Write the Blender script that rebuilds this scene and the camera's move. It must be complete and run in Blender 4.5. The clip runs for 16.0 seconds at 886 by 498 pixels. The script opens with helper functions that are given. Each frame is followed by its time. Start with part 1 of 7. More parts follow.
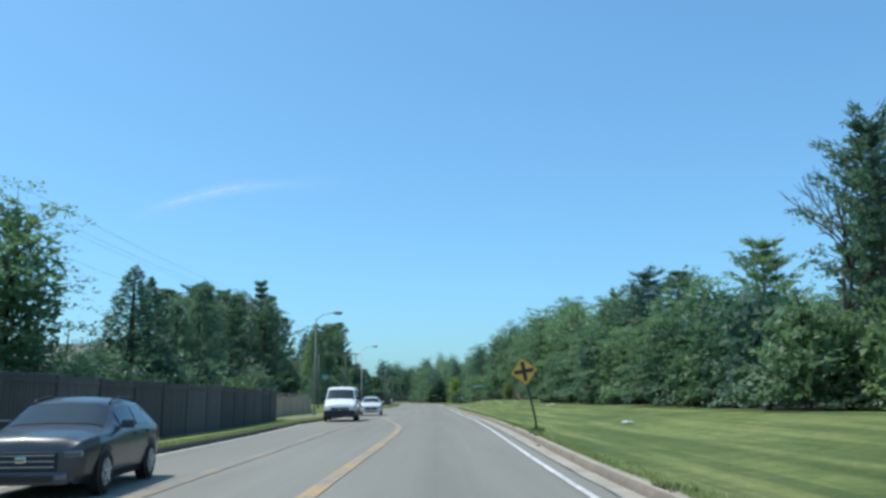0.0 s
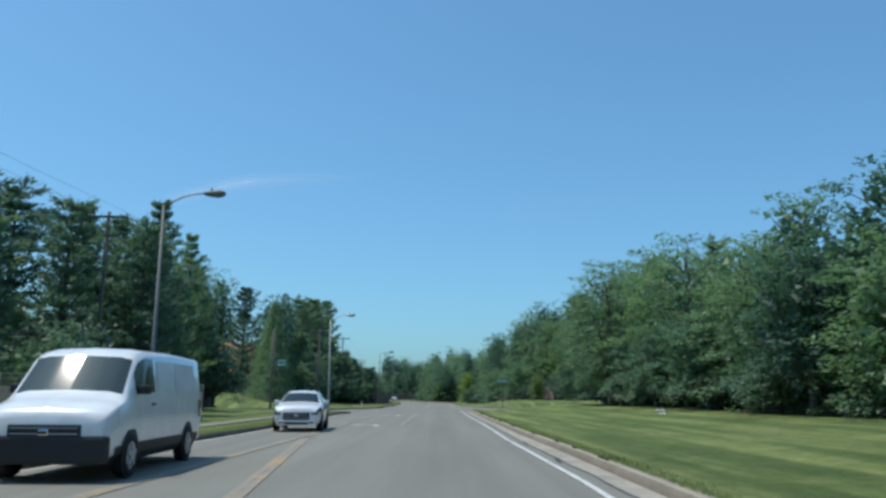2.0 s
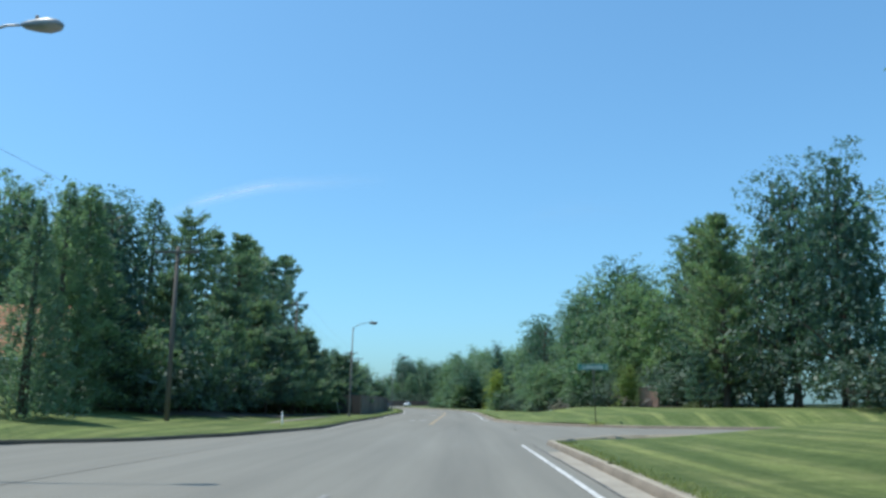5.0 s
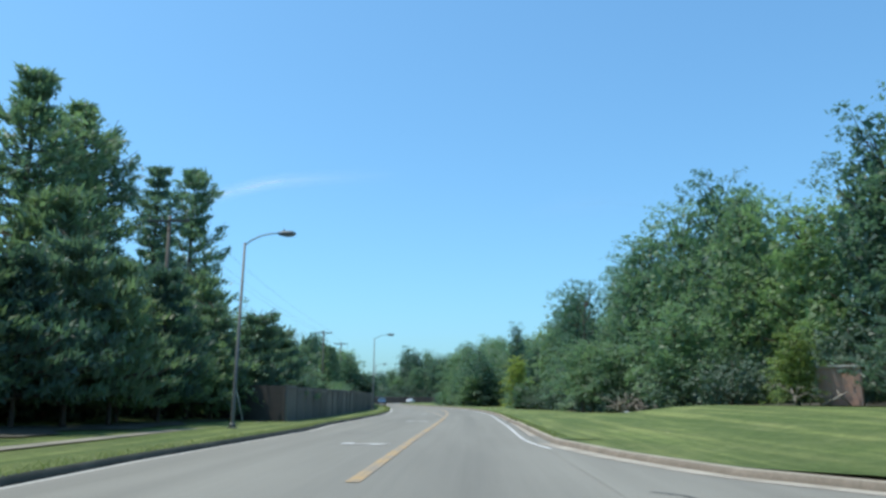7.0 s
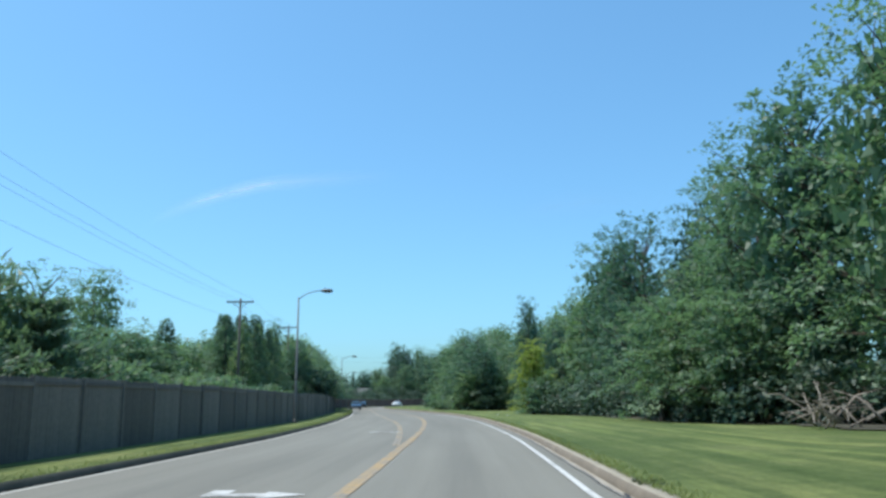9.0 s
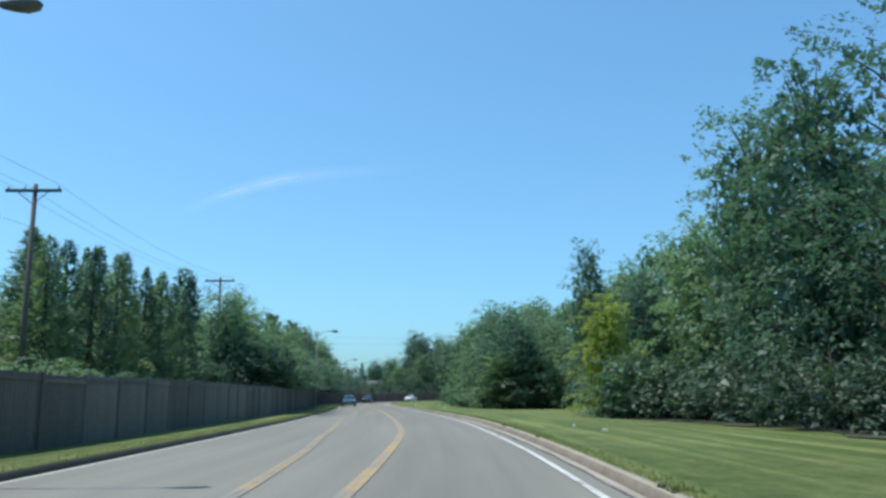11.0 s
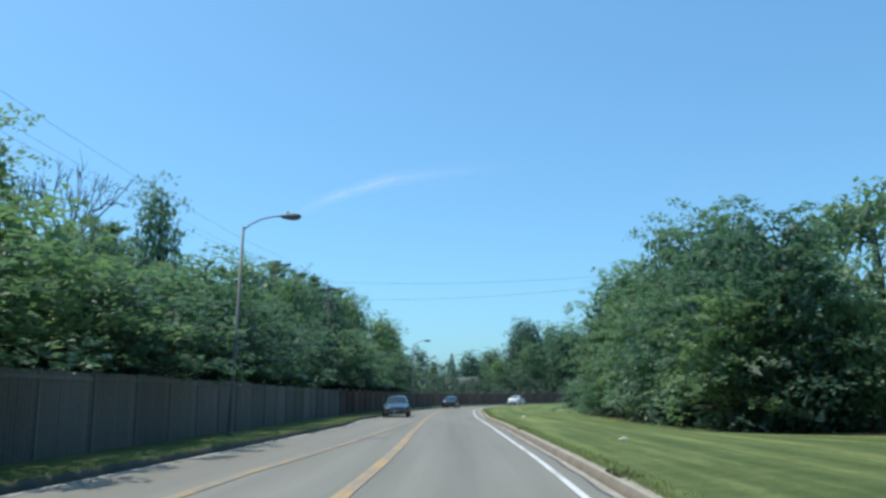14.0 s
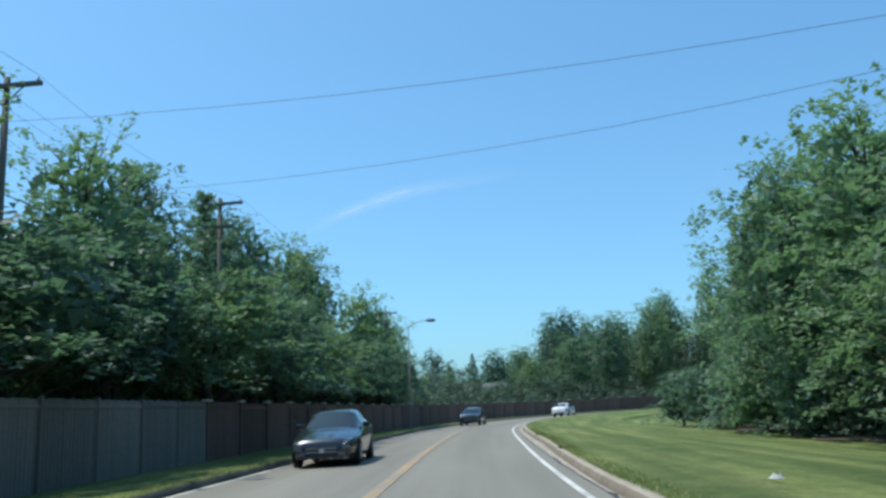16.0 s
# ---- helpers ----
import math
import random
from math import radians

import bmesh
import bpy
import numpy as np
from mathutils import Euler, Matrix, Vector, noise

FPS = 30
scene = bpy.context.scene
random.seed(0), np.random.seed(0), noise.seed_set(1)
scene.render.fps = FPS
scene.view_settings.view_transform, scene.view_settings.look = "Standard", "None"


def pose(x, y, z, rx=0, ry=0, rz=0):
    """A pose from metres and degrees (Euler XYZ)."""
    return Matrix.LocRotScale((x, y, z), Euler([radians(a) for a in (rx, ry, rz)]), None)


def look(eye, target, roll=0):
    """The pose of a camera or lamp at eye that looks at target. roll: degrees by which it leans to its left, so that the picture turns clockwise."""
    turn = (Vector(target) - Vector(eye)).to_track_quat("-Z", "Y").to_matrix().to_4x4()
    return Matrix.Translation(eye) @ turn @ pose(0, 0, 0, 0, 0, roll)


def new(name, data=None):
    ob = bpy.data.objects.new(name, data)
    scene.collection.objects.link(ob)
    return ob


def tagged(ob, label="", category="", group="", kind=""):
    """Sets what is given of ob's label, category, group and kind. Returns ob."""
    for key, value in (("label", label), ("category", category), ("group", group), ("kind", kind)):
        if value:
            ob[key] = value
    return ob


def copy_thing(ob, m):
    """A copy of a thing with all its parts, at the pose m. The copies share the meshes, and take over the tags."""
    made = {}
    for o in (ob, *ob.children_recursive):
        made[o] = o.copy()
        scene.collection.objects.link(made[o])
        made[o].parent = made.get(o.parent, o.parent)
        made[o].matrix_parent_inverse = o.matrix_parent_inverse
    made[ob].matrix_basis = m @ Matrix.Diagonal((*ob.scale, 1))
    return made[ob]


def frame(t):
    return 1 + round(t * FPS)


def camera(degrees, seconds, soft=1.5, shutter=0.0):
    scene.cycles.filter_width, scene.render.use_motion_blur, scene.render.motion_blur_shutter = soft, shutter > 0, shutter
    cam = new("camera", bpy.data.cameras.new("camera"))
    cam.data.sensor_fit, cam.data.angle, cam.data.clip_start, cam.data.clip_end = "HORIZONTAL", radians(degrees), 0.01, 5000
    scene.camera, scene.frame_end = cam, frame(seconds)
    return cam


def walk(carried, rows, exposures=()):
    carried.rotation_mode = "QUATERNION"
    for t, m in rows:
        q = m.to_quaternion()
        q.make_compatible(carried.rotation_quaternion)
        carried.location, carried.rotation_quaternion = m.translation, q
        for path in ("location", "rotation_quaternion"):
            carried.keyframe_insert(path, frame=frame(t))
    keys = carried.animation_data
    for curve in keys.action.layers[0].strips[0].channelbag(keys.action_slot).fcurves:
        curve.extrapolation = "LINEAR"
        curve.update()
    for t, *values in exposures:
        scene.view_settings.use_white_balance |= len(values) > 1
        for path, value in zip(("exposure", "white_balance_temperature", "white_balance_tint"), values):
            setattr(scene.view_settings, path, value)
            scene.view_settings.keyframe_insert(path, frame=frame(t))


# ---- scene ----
# camera on the dashboard of a car, driven along the right-hand lane
cam = camera(58.18, 16.0, soft=2.9, shutter=0.0)
EYE = 1.25
TRUE = 1.18  # the plan below is drawn smaller than life by this factor and enlarged at the end
ROWS = [  # t, x, y, yaw, pitch, roll
    (0.0, 0.775, -0.049, 1.074, 10.668, -0.455),
    (0.5, 0.559, 8.645, 1.919, 10.879, -0.217),
    (1.0, 0.352, 17.332, 2.107, 10.746, -0.367),
    (1.5, 0.158, 26.155, 1.871, 10.529, -0.285),
    (2.0, -0.068, 35.102, 1.934, 10.560, 0.507),
    (2.5, -0.335, 44.041, 2.479, 10.789, 0.708),
    (3.0, -0.594, 52.564, 2.852, 10.827, 0.745),
    (3.5, -0.809, 61.149, 2.966, 10.919, 0.429),
    (4.0, -1.160, 69.629, 3.230, 11.006, 0.507),
    (4.5, -1.487, 78.107, 3.544, 11.121, 0.437),
    (5.0, -1.824, 86.619, 3.397, 10.941, 0.286),
    (5.5, -2.122, 95.202, 3.045, 10.761, 0.197),
    (6.0, -2.384, 103.875, 2.923, 10.580, 0.143),
    (6.5, -2.692, 112.632, 3.656, 10.625, 0.072),
    (7.0, -3.022, 121.378, 4.129, 10.679, 0.063),
    (7.5, -3.320, 130.135, 4.241, 10.879, 0.995),
    (8.0, -3.694, 138.865, 4.297, 11.023, -0.364),
    (8.5, -4.002, 147.682, 3.934, 10.767, -1.119),
    (9.0, -4.345, 156.450, 3.745, 10.825, -0.725),
    (9.5, -4.701, 165.089, 3.820, 10.773, -0.519),
    (10.0, -5.089, 173.680, 4.187, 10.663, -0.492),
    (10.5, -5.549, 182.236, 4.775, 10.551, -0.541),
    (11.0, -6.107, 190.769, 5.522, 10.440, -0.671),
    (11.5, -6.788, 199.292, 6.385, 10.234, -1.025),
    (12.0, -7.663, 207.895, 7.691, 10.379, -0.796),
    (12.5, -8.653, 216.532, 9.704, 10.540, -0.908),
    (13.0, -9.890, 224.964, 11.046, 10.512, -0.991),
    (13.5, -11.351, 233.527, 12.103, 10.460, -1.284),
    (14.0, -12.900, 242.007, 13.092, 10.615, -0.772),
    (14.5, -14.611, 250.389, 13.633, 10.868, -1.497),
    (15.0, -16.363, 258.879, 13.962, 11.168, -2.267),
    (15.5, -18.244, 267.255, 14.373, 11.431, -2.779),
    (16.0, -20.272, 275.526, 14.268, 11.534, -3.088),
]
walk(cam, [(t, pose(TRUE * x, TRUE * y, TRUE * EYE, 0, 0, yaw) @ pose(0, 0, 0, 90 + pitch) @ pose(0, 0, 0, 0, 0, roll)) for t, x, y, yaw, pitch, roll in ROWS],
     exposures=[(0.0, 0.0), (0.5, -0.08), (1.0, -0.12), (1.5, -0.05), (2.0, -0.32), (2.5, -0.22), (3.0, -0.08), (3.5, 0.0), (6.5, 0.03), (7.0, 0.08), (9.0, 0.08), (11.5, 0.0), (16.0, 0.0)])

# ---- light ----
SUN_AZ, SUN_EL = 88.0, 67.0  # degrees to the left of straight ahead, above the horizon
world = bpy.data.worlds.new("sky")
scene.world = world
world.use_nodes = True
wn = world.node_tree.nodes
sky = wn.new("ShaderNodeTexSky")
sky.sky_type = "NISHITA"
sky.sun_disc = False
sky.sun_elevation = radians(SUN_EL)
sky.sun_rotation = radians(-SUN_AZ)
sky.air_density, sky.dust_density, sky.ozone_density = 1.0, 1.5, 2.6
wn["Background"].inputs["Strength"].default_value = 0.197
even = wn.new("ShaderNodeGamma")
even.inputs["Gamma"].default_value = 0.8
tint = wn.new("ShaderNodeMix")
tint.data_type, tint.blend_type = "RGBA", "MULTIPLY"
tint.inputs[0].default_value, tint.inputs[7].default_value = 1.0, (0.65, 1.135, 1.39, 1)
world.node_tree.links.new(sky.outputs["Color"], even.inputs["Color"])
world.node_tree.links.new(even.outputs["Color"], tint.inputs[6])
world.node_tree.links.new(tint.outputs[2], wn["Background"].inputs["Color"])
sun_data = bpy.data.lights.new("sun", "SUN")
sun_data.energy, sun_data.angle, sun_data.color = 4.0, radians(0.6), (1.0, 0.95, 0.86)
sun = new("sun", sun_data)
sun_dir = Vector((-math.sin(radians(SUN_AZ)) * math.cos(radians(SUN_EL)), math.cos(radians(SUN_AZ)) * math.cos(radians(SUN_EL)), math.sin(radians(SUN_EL))))
sun.matrix_world = look(Vector((0, 0, 60)) + sun_dir * 10, (0, 0, 60))
scene.view_settings.exposure = 0.0

# ---- materials ----


def mat(name, build):
    m = bpy.data.materials.new(name)
    m.use_nodes = True
    nt = m.node_tree
    bs = nt.nodes["Principled BSDF"]
    build(nt, bs)
    return m


def noise_node(nt, scale, detail=4.0, rough=0.6, coord="Object", stretch=None):
    tc = nt.nodes.new("ShaderNodeTexCoord")
    n = nt.nodes.new("ShaderNodeTexNoise")
    n.inputs["Scale"].default_value, n.inputs["Detail"].default_value, n.inputs["Roughness"].default_value = scale, detail, rough
    src = tc.outputs[coord]
    if stretch:
        mp = nt.nodes.new("ShaderNodeMapping")
        mp.inputs["Scale"].default_value = stretch
        nt.links.new(src, mp.inputs["Vector"])
        src = mp.outputs["Vector"]
    nt.links.new(src, n.inputs["Vector"])
    return n.outputs["Fac"]


def ramp(nt, fac, *stops):
    r = nt.nodes.new("ShaderNodeValToRGB")
    el = r.color_ramp.elements
    while len(el) < len(stops):
        el.new(0.5)
    for e, (p, c) in zip(el, stops):
        e.position, e.color = p, (*c, 1)
    nt.links.new(fac, r.inputs["Fac"])
    return r.outputs["Color"]


def mixc(nt, a, b, fac, mode="MIX"):
    m = nt.nodes.new("ShaderNodeMix")
    m.data_type, m.blend_type = "RGBA", mode
    for val, sock in ((a, m.inputs[6]), (b, m.inputs[7]), (fac, m.inputs[0])):
        if isinstance(val, tuple):
            sock.default_value = (*val, 1)
        elif isinstance(val, (int, float)):
            sock.default_value = val
        else:
            nt.links.new(val, sock)
    return m.outputs[2]


def bump(nt, bs, fac, strength=0.3, dist=0.02):
    b = nt.nodes.new("ShaderNodeBump")
    b.inputs["Strength"].default_value, b.inputs["Distance"].default_value = strength, dist
    nt.links.new(fac, b.inputs["Height"])
    nt.links.new(b.outputs["Normal"], bs.inputs["Normal"])


def two_tone(name, a, b, big=0.6, small=9.0, rough=0.8, bumps=0.25, dist=0.02, coord="Object", stretch=None, metallic=0.0, vary=0.0):
    """A surface that varies between two colours at two scales."""
    def build(nt, bs):
        n1, n2 = noise_node(nt, big, 4, 0.6, coord, stretch), noise_node(nt, small, 6, 0.7, coord)
        c1 = ramp(nt, n1, (0.3, a), (0.7, b))
        c2 = ramp(nt, n2, (0.25, (0.78, 0.78, 0.78)), (0.75, (1.18, 1.18, 1.18)))
        c = mixc(nt, c1, c2, 1.0, "MULTIPLY")
        if vary:
            oi = nt.nodes.new("ShaderNodeObjectInfo")
            c = mixc(nt, c, ramp(nt, oi.outputs["Random"], (0.0, (1 - vary,) * 3), (1.0, (1 + vary,) * 3)), 1.0, "MULTIPLY")
        nt.links.new(c, bs.inputs["Base Color"])
        bs.inputs["Roughness"].default_value, bs.inputs["Metallic"].default_value = rough, metallic
        if bumps:
            bump(nt, bs, n2, bumps, dist)
    return mat(name, build)


def plain(name, colour, rough=0.5, metallic=0.0, coat=0.0):
    def build(nt, bs):
        n = noise_node(nt, 3.0, 5)
        c = ramp(nt, n, (0.3, tuple(0.9 * v for v in colour)), (0.7, tuple(min(1.0, 1.08 * v) for v in colour)))
        nt.links.new(c, bs.inputs["Base Color"])
        bs.inputs["Roughness"].default_value, bs.inputs["Metallic"].default_value = rough, metallic
        bs.inputs["Coat Weight"].default_value = coat
    return mat(name, build)


def asphalt_build(nt, bs):
    uv = nt.nodes.new("ShaderNodeTexCoord").outputs["UV"]  # metres across and along the road
    sep = nt.nodes.new("ShaderNodeSeparateXYZ")
    nt.links.new(uv, sep.inputs[0])
    big = noise_node(nt, 0.35, 4, 0.6, "UV", (1.0, 0.12, 1.0))
    grit = noise_node(nt, 26.0, 5, 0.75, "UV")
    streak = noise_node(nt, 1.6, 3, 0.6, "UV", (1.0, 0.02, 1.0))
    c = ramp(nt, big, (0.25, (0.184, 0.173, 0.143)), (0.75, (0.243, 0.230, 0.191)))
    c = mixc(nt, c, ramp(nt, streak, (0.3, (0.86, 0.86, 0.86)), (0.7, (1.08, 1.08, 1.08))), 0.8, "MULTIPLY")
    # oil line in the middle of the lane, and tyre tracks
    wave = nt.nodes.new("ShaderNodeMath")
    wave.operation = "ABSOLUTE"
    nt.links.new(sep.outputs[0], wave.inputs[0])
    oil = ramp(nt, wave.outputs[0], (0.1, (0.88, 0.88, 0.88)), (0.75, (1.0, 1.0, 1.0)))
    c = mixc(nt, c, oil, 0.8, "MULTIPLY")
    c = mixc(nt, c, ramp(nt, grit, (0.3, (0.72, 0.72, 0.72)), (0.72, (1.25, 1.25, 1.25))), 0.75, "MULTIPLY")
    nt.links.new(c, bs.inputs["Base Color"])
    bs.inputs["Roughness"].default_value = 0.82
    bump(nt, bs, grit, 0.4, 0.01)


def grass_build(nt, bs):
    mow = noise_node(nt, 1.3, 4, 0.6, "UV", (1.0, 0.05, 1.0))
    sep = nt.nodes.new("ShaderNodeSeparateXYZ")
    nt.links.new(nt.nodes.new("ShaderNodeTexCoord").outputs["UV"], sep.inputs[0])
    warp = noise_node(nt, 0.5, 3, 0.6, "UV", (1.0, 0.06, 1.0))

    def calc(op, a, b=None):
        n = nt.nodes.new("ShaderNodeMath")
        n.operation = op
        for k, v in enumerate((a, b)):
            if isinstance(v, (int, float)):
                n.inputs[k].default_value = v
            elif v is not None:
                nt.links.new(v, n.inputs[k])
        return n.outputs[0]
    # passes of the mower, 2.3 m wide, with pale cuttings along their edges
    band = calc("SINE", calc("ADD", calc("MULTIPLY", sep.outputs[0], 2.73), calc("MULTIPLY", warp, 7.0)))
    band = calc("ADD", calc("MULTIPLY", band, 0.5), 0.5)
    patch = noise_node(nt, 0.35, 5, 0.65)
    fine = noise_node(nt, 14.0, 6, 0.8)
    c = ramp(nt, patch, (0.28, (0.098, 0.137, 0.046)), (0.55, (0.133, 0.168, 0.062)), (0.8, (0.190, 0.206, 0.096)))
    c = mixc(nt, c, ramp(nt, mow, (0.40, (0.74, 0.82, 0.74)), (0.50, (1.0, 1.0, 1.0)), (0.61, (1.60, 1.48, 1.45))), 0.85, "MULTIPLY")
    c = mixc(nt, c, ramp(nt, band, (0.0, (0.80, 0.88, 0.80)), (0.6, (1.0, 1.0, 1.0)), (0.86, (1.18, 1.12, 1.14)), (0.98, (1.55, 1.38, 1.44))), 0.36, "MULTIPLY")
    dry = noise_node(nt, 0.55, 6, 0.72, "UV", (1.0, 0.3, 1.0))
    c = mixc(nt, c, (0.36, 0.325, 0.20), ramp(nt, dry, (0.64, (0.0, 0.0, 0.0)), (0.73, (0.75, 0.75, 0.75))))
    tuft = noise_node(nt, 2.4, 5, 0.75)
    c = mixc(nt, c, ramp(nt, tuft, (0.3, (0.66, 0.72, 0.68)), (0.7, (1.28, 1.24, 1.22))), 0.95, "MULTIPLY")
    c = mixc(nt, c, ramp(nt, fine, (0.25, (0.5, 0.54, 0.48)), (0.75, (1.45, 1.42, 1.35))), 0.9, "MULTIPLY")
    nt.links.new(c, bs.inputs["Base Color"])
    bs.inputs["Roughness"].default_value = 0.9
    bs.inputs["Specular IOR Level"].default_value = 0.2
    bump(nt, bs, fine, 0.9, 0.06)


def paint_build(colour, wear):
    def build(nt, bs):
        n = noise_node(nt, 5.0, 8, 0.75)
        m = noise_node(nt, 0.6, 3)
        fac = mixc(nt, n, m, 0.4)
        c = ramp(nt, fac, (wear, (0.225, 0.212, 0.188)), (wear + 0.16, colour))
        nt.links.new(c, bs.inputs["Base Color"])
        bs.inputs["Roughness"].default_value = 0.7
    return build


def leaf_mat(name, dark, light, trans=0.5):
    def build(nt, bs):
        oi = nt.nodes.new("ShaderNodeObjectInfo")
        geo = nt.nodes.new("ShaderNodeNewGeometry")
        n = noise_node(nt, 0.5, 3)
        f1 = mixc(nt, geo.outputs["Random Per Island"], n, 0.78)
        c = ramp(nt, f1, (0.15, dark), (0.85, light))
        tint = ramp(nt, oi.outputs["Random"], (0.0, (0.50, 0.60, 0.68)), (0.45, (0.90, 0.93, 0.97)), (1.0, (1.30, 1.20, 0.90)))
        c = mixc(nt, c, tint, 1.0, "MULTIPLY")
        nt.links.new(c, bs.inputs["Base Color"])
        bs.inputs["Roughness"].default_value = 0.48
        bs.inputs["Specular IOR Level"].default_value = 0.42
        tr = nt.nodes.new("ShaderNodeBsdfTranslucent")
        nt.links.new(mixc(nt, c, (1.05, 1.28, 0.86), 1.0, "MULTIPLY"), tr.inputs["Color"])
        mx = nt.nodes.new("ShaderNodeMixShader")
        mx.inputs[0].default_value = trans
        nt.links.new(bs.outputs[0], mx.inputs[1])
        nt.links.new(tr.outputs[0], mx.inputs[2])
        nt.links.new(mx.outputs[0], nt.nodes["Material Output"].inputs["Surface"])
    return mat(name, build)


ASPHALT = mat("asphalt", asphalt_build)
GRASS = mat("grass", grass_build)
WHITE_PAINT = mat("white road paint", paint_build((0.62, 0.61, 0.58), 0.35))
WORN_WHITE = mat("worn white road paint", paint_build((0.58, 0.57, 0.54), 0.485))
ARROW_WHITE = mat("white arrow paint", paint_build((0.62, 0.61, 0.58), 0.38))
YELLOW_PAINT = mat("yellow road paint", paint_build((0.46, 0.295, 0.115), 0.425))
FAINT_YELLOW = mat("worn yellow road paint", paint_build((0.42, 0.285, 0.125), 0.445))
OLD_YELLOW = mat("almost worn off yellow paint", paint_build((0.44, 0.30, 0.13), 0.475))
GUTTER = two_tone("stained gutter concrete", (0.27, 0.235, 0.185), (0.42, 0.375, 0.305), 0.9, 10, 0.9, 0.4)
CONCRETE = two_tone("concrete", (0.40, 0.385, 0.34), (0.52, 0.50, 0.45), 0.8, 18, 0.85, 0.3)
KERB = two_tone("old kerb concrete", (0.33, 0.285, 0.21), (0.45, 0.395, 0.30), 1.2, 14, 0.9, 0.4)
KERB_FACE = two_tone("brown kerb face", (0.17, 0.140, 0.105), (0.26, 0.215, 0.165), 1.2, 14, 0.9, 0.4)
# left kerb faces away from the sun; that shade is put into this colour
KERB_SHADED = two_tone("kerb stone in its own shade", (0.040, 0.046, 0.036), (0.085, 0.088, 0.070), 1.0, 14, 0.9, 0.4)
PATH = two_tone("dirty concrete", (0.19, 0.18, 0.135), (0.30, 0.275, 0.215), 0.5, 12, 0.9, 0.3)
TAR = plain("crack sealing tar", (0.035, 0.034, 0.033), 0.6)
FENCE = two_tone("weathered dark fence wood", (0.080, 0.073, 0.069), (0.130, 0.116, 0.106), 0.7, 7, 0.85, 0.4, 0.02, "Object", (1.0, 1.0, 0.15), vary=0.28)
FENCE_GREY = two_tone("weathered grey-brown fence wood", (0.135, 0.128, 0.117), (0.205, 0.190, 0.172), 0.7, 7, 0.85, 0.4, 0.02, "Object", (1.0, 1.0, 0.15), vary=0.24)
FENCE_RED = two_tone("red-brown fence wood", (0.105, 0.062, 0.052), (0.16, 0.098, 0.082), 0.7, 7, 0.85, 0.4, 0.02, "Object", (1.0, 1.0, 0.15), vary=0.22)
CAP_PALE = two_tone("pale cap boards", (0.42, 0.40, 0.36), (0.55, 0.53, 0.48), 1.0, 10, 0.85, 0.2)
WALL_BEIGE = two_tone("beige fence boards", (0.43, 0.315, 0.225), (0.53, 0.40, 0.295), 0.5, 8, 0.85, 0.2, 0.02, "Object", (1.0, 1.0, 0.2), vary=0.06)
BARK = two_tone("bark", (0.07, 0.052, 0.038), (0.14, 0.11, 0.085), 1.5, 12, 0.95, 0.8, 0.05, "Object", (1.0, 1.0, 0.25))
LEAF_A = leaf_mat("broad leaves", (0.090, 0.158, 0.124), (0.218, 0.314, 0.208), 0.44)
LEAF_B = leaf_mat("pale broad leaves", (0.108, 0.184, 0.132), (0.255, 0.362, 0.218), 0.42)
# darker copy of the broad leaves, the wood's inner shade painted in
LEAF_SHADED = leaf_mat("leaves darkened for deep shade", (0.046, 0.086, 0.070), (0.112, 0.168, 0.120), 0.28)
LEAF_GOLD = leaf_mat("yellow-green leaves", (0.15, 0.20, 0.065), (0.38, 0.43, 0.15))
LEAF_RUST = leaf_mat("browned leaves", (0.16, 0.14, 0.06), (0.30, 0.25, 0.11))
NEEDLE = leaf_mat("pine needles", (0.100, 0.165, 0.130), (0.236, 0.326, 0.216), 0.44)
GALV = two_tone("galvanised steel", (0.115, 0.123, 0.120), (0.175, 0.186, 0.180), 0.8, 12, 0.6, 0.05, 0.01, metallic=0.35)
ALUMINIUM = two_tone("pale aluminium", (0.29, 0.30, 0.30), (0.37, 0.38, 0.38), 0.8, 12, 0.45, 0.05, 0.01, metallic=0.5)
POLE_WOOD = two_tone("utility pole wood", (0.105, 0.095, 0.082), (0.17, 0.152, 0.13), 1.0, 10, 0.9, 0.5, 0.02, "Object", (1.0, 1.0, 0.1))

# ---- small helpers for meshes ----


def obj(name, verts, faces, material, parent=None, label="", uvs=None, smooth=False):
    me = bpy.data.meshes.new(name)
    me.from_pydata([tuple(v) for v in verts], [], faces)
    if uvs is not None:
        lay = me.uv_layers.new(name="metres")
        idx = np.empty(len(me.loops), dtype=np.int32)
        me.loops.foreach_get("vertex_index", idx)
        lay.data.foreach_set("uv", np.asarray(uvs, dtype=np.float32)[idx].ravel())
    if smooth:
        me.polygons.foreach_set("use_smooth", [True] * len(me.polygons))
    me.materials.append(material)
    me.update()
    ob = new(name, me)
    if parent is not None:
        ob.parent = parent
    if label:
        ob["label"] = label
    return ob


def part(name, bm, material, parent, label=""):
    me = bpy.data.meshes.new(name)
    bm.to_mesh(me)
    bm.free()
    me.materials.append(material)
    ob = new(name, me)
    ob.parent = parent
    if label:
        ob["label"] = label
    return ob


def empty(name, x, y, z, rz=0.0):
    ob = new(name)
    ob.empty_display_size = 0.2
    ob.matrix_basis = pose(x, y, z, 0, 0, rz)
    return ob


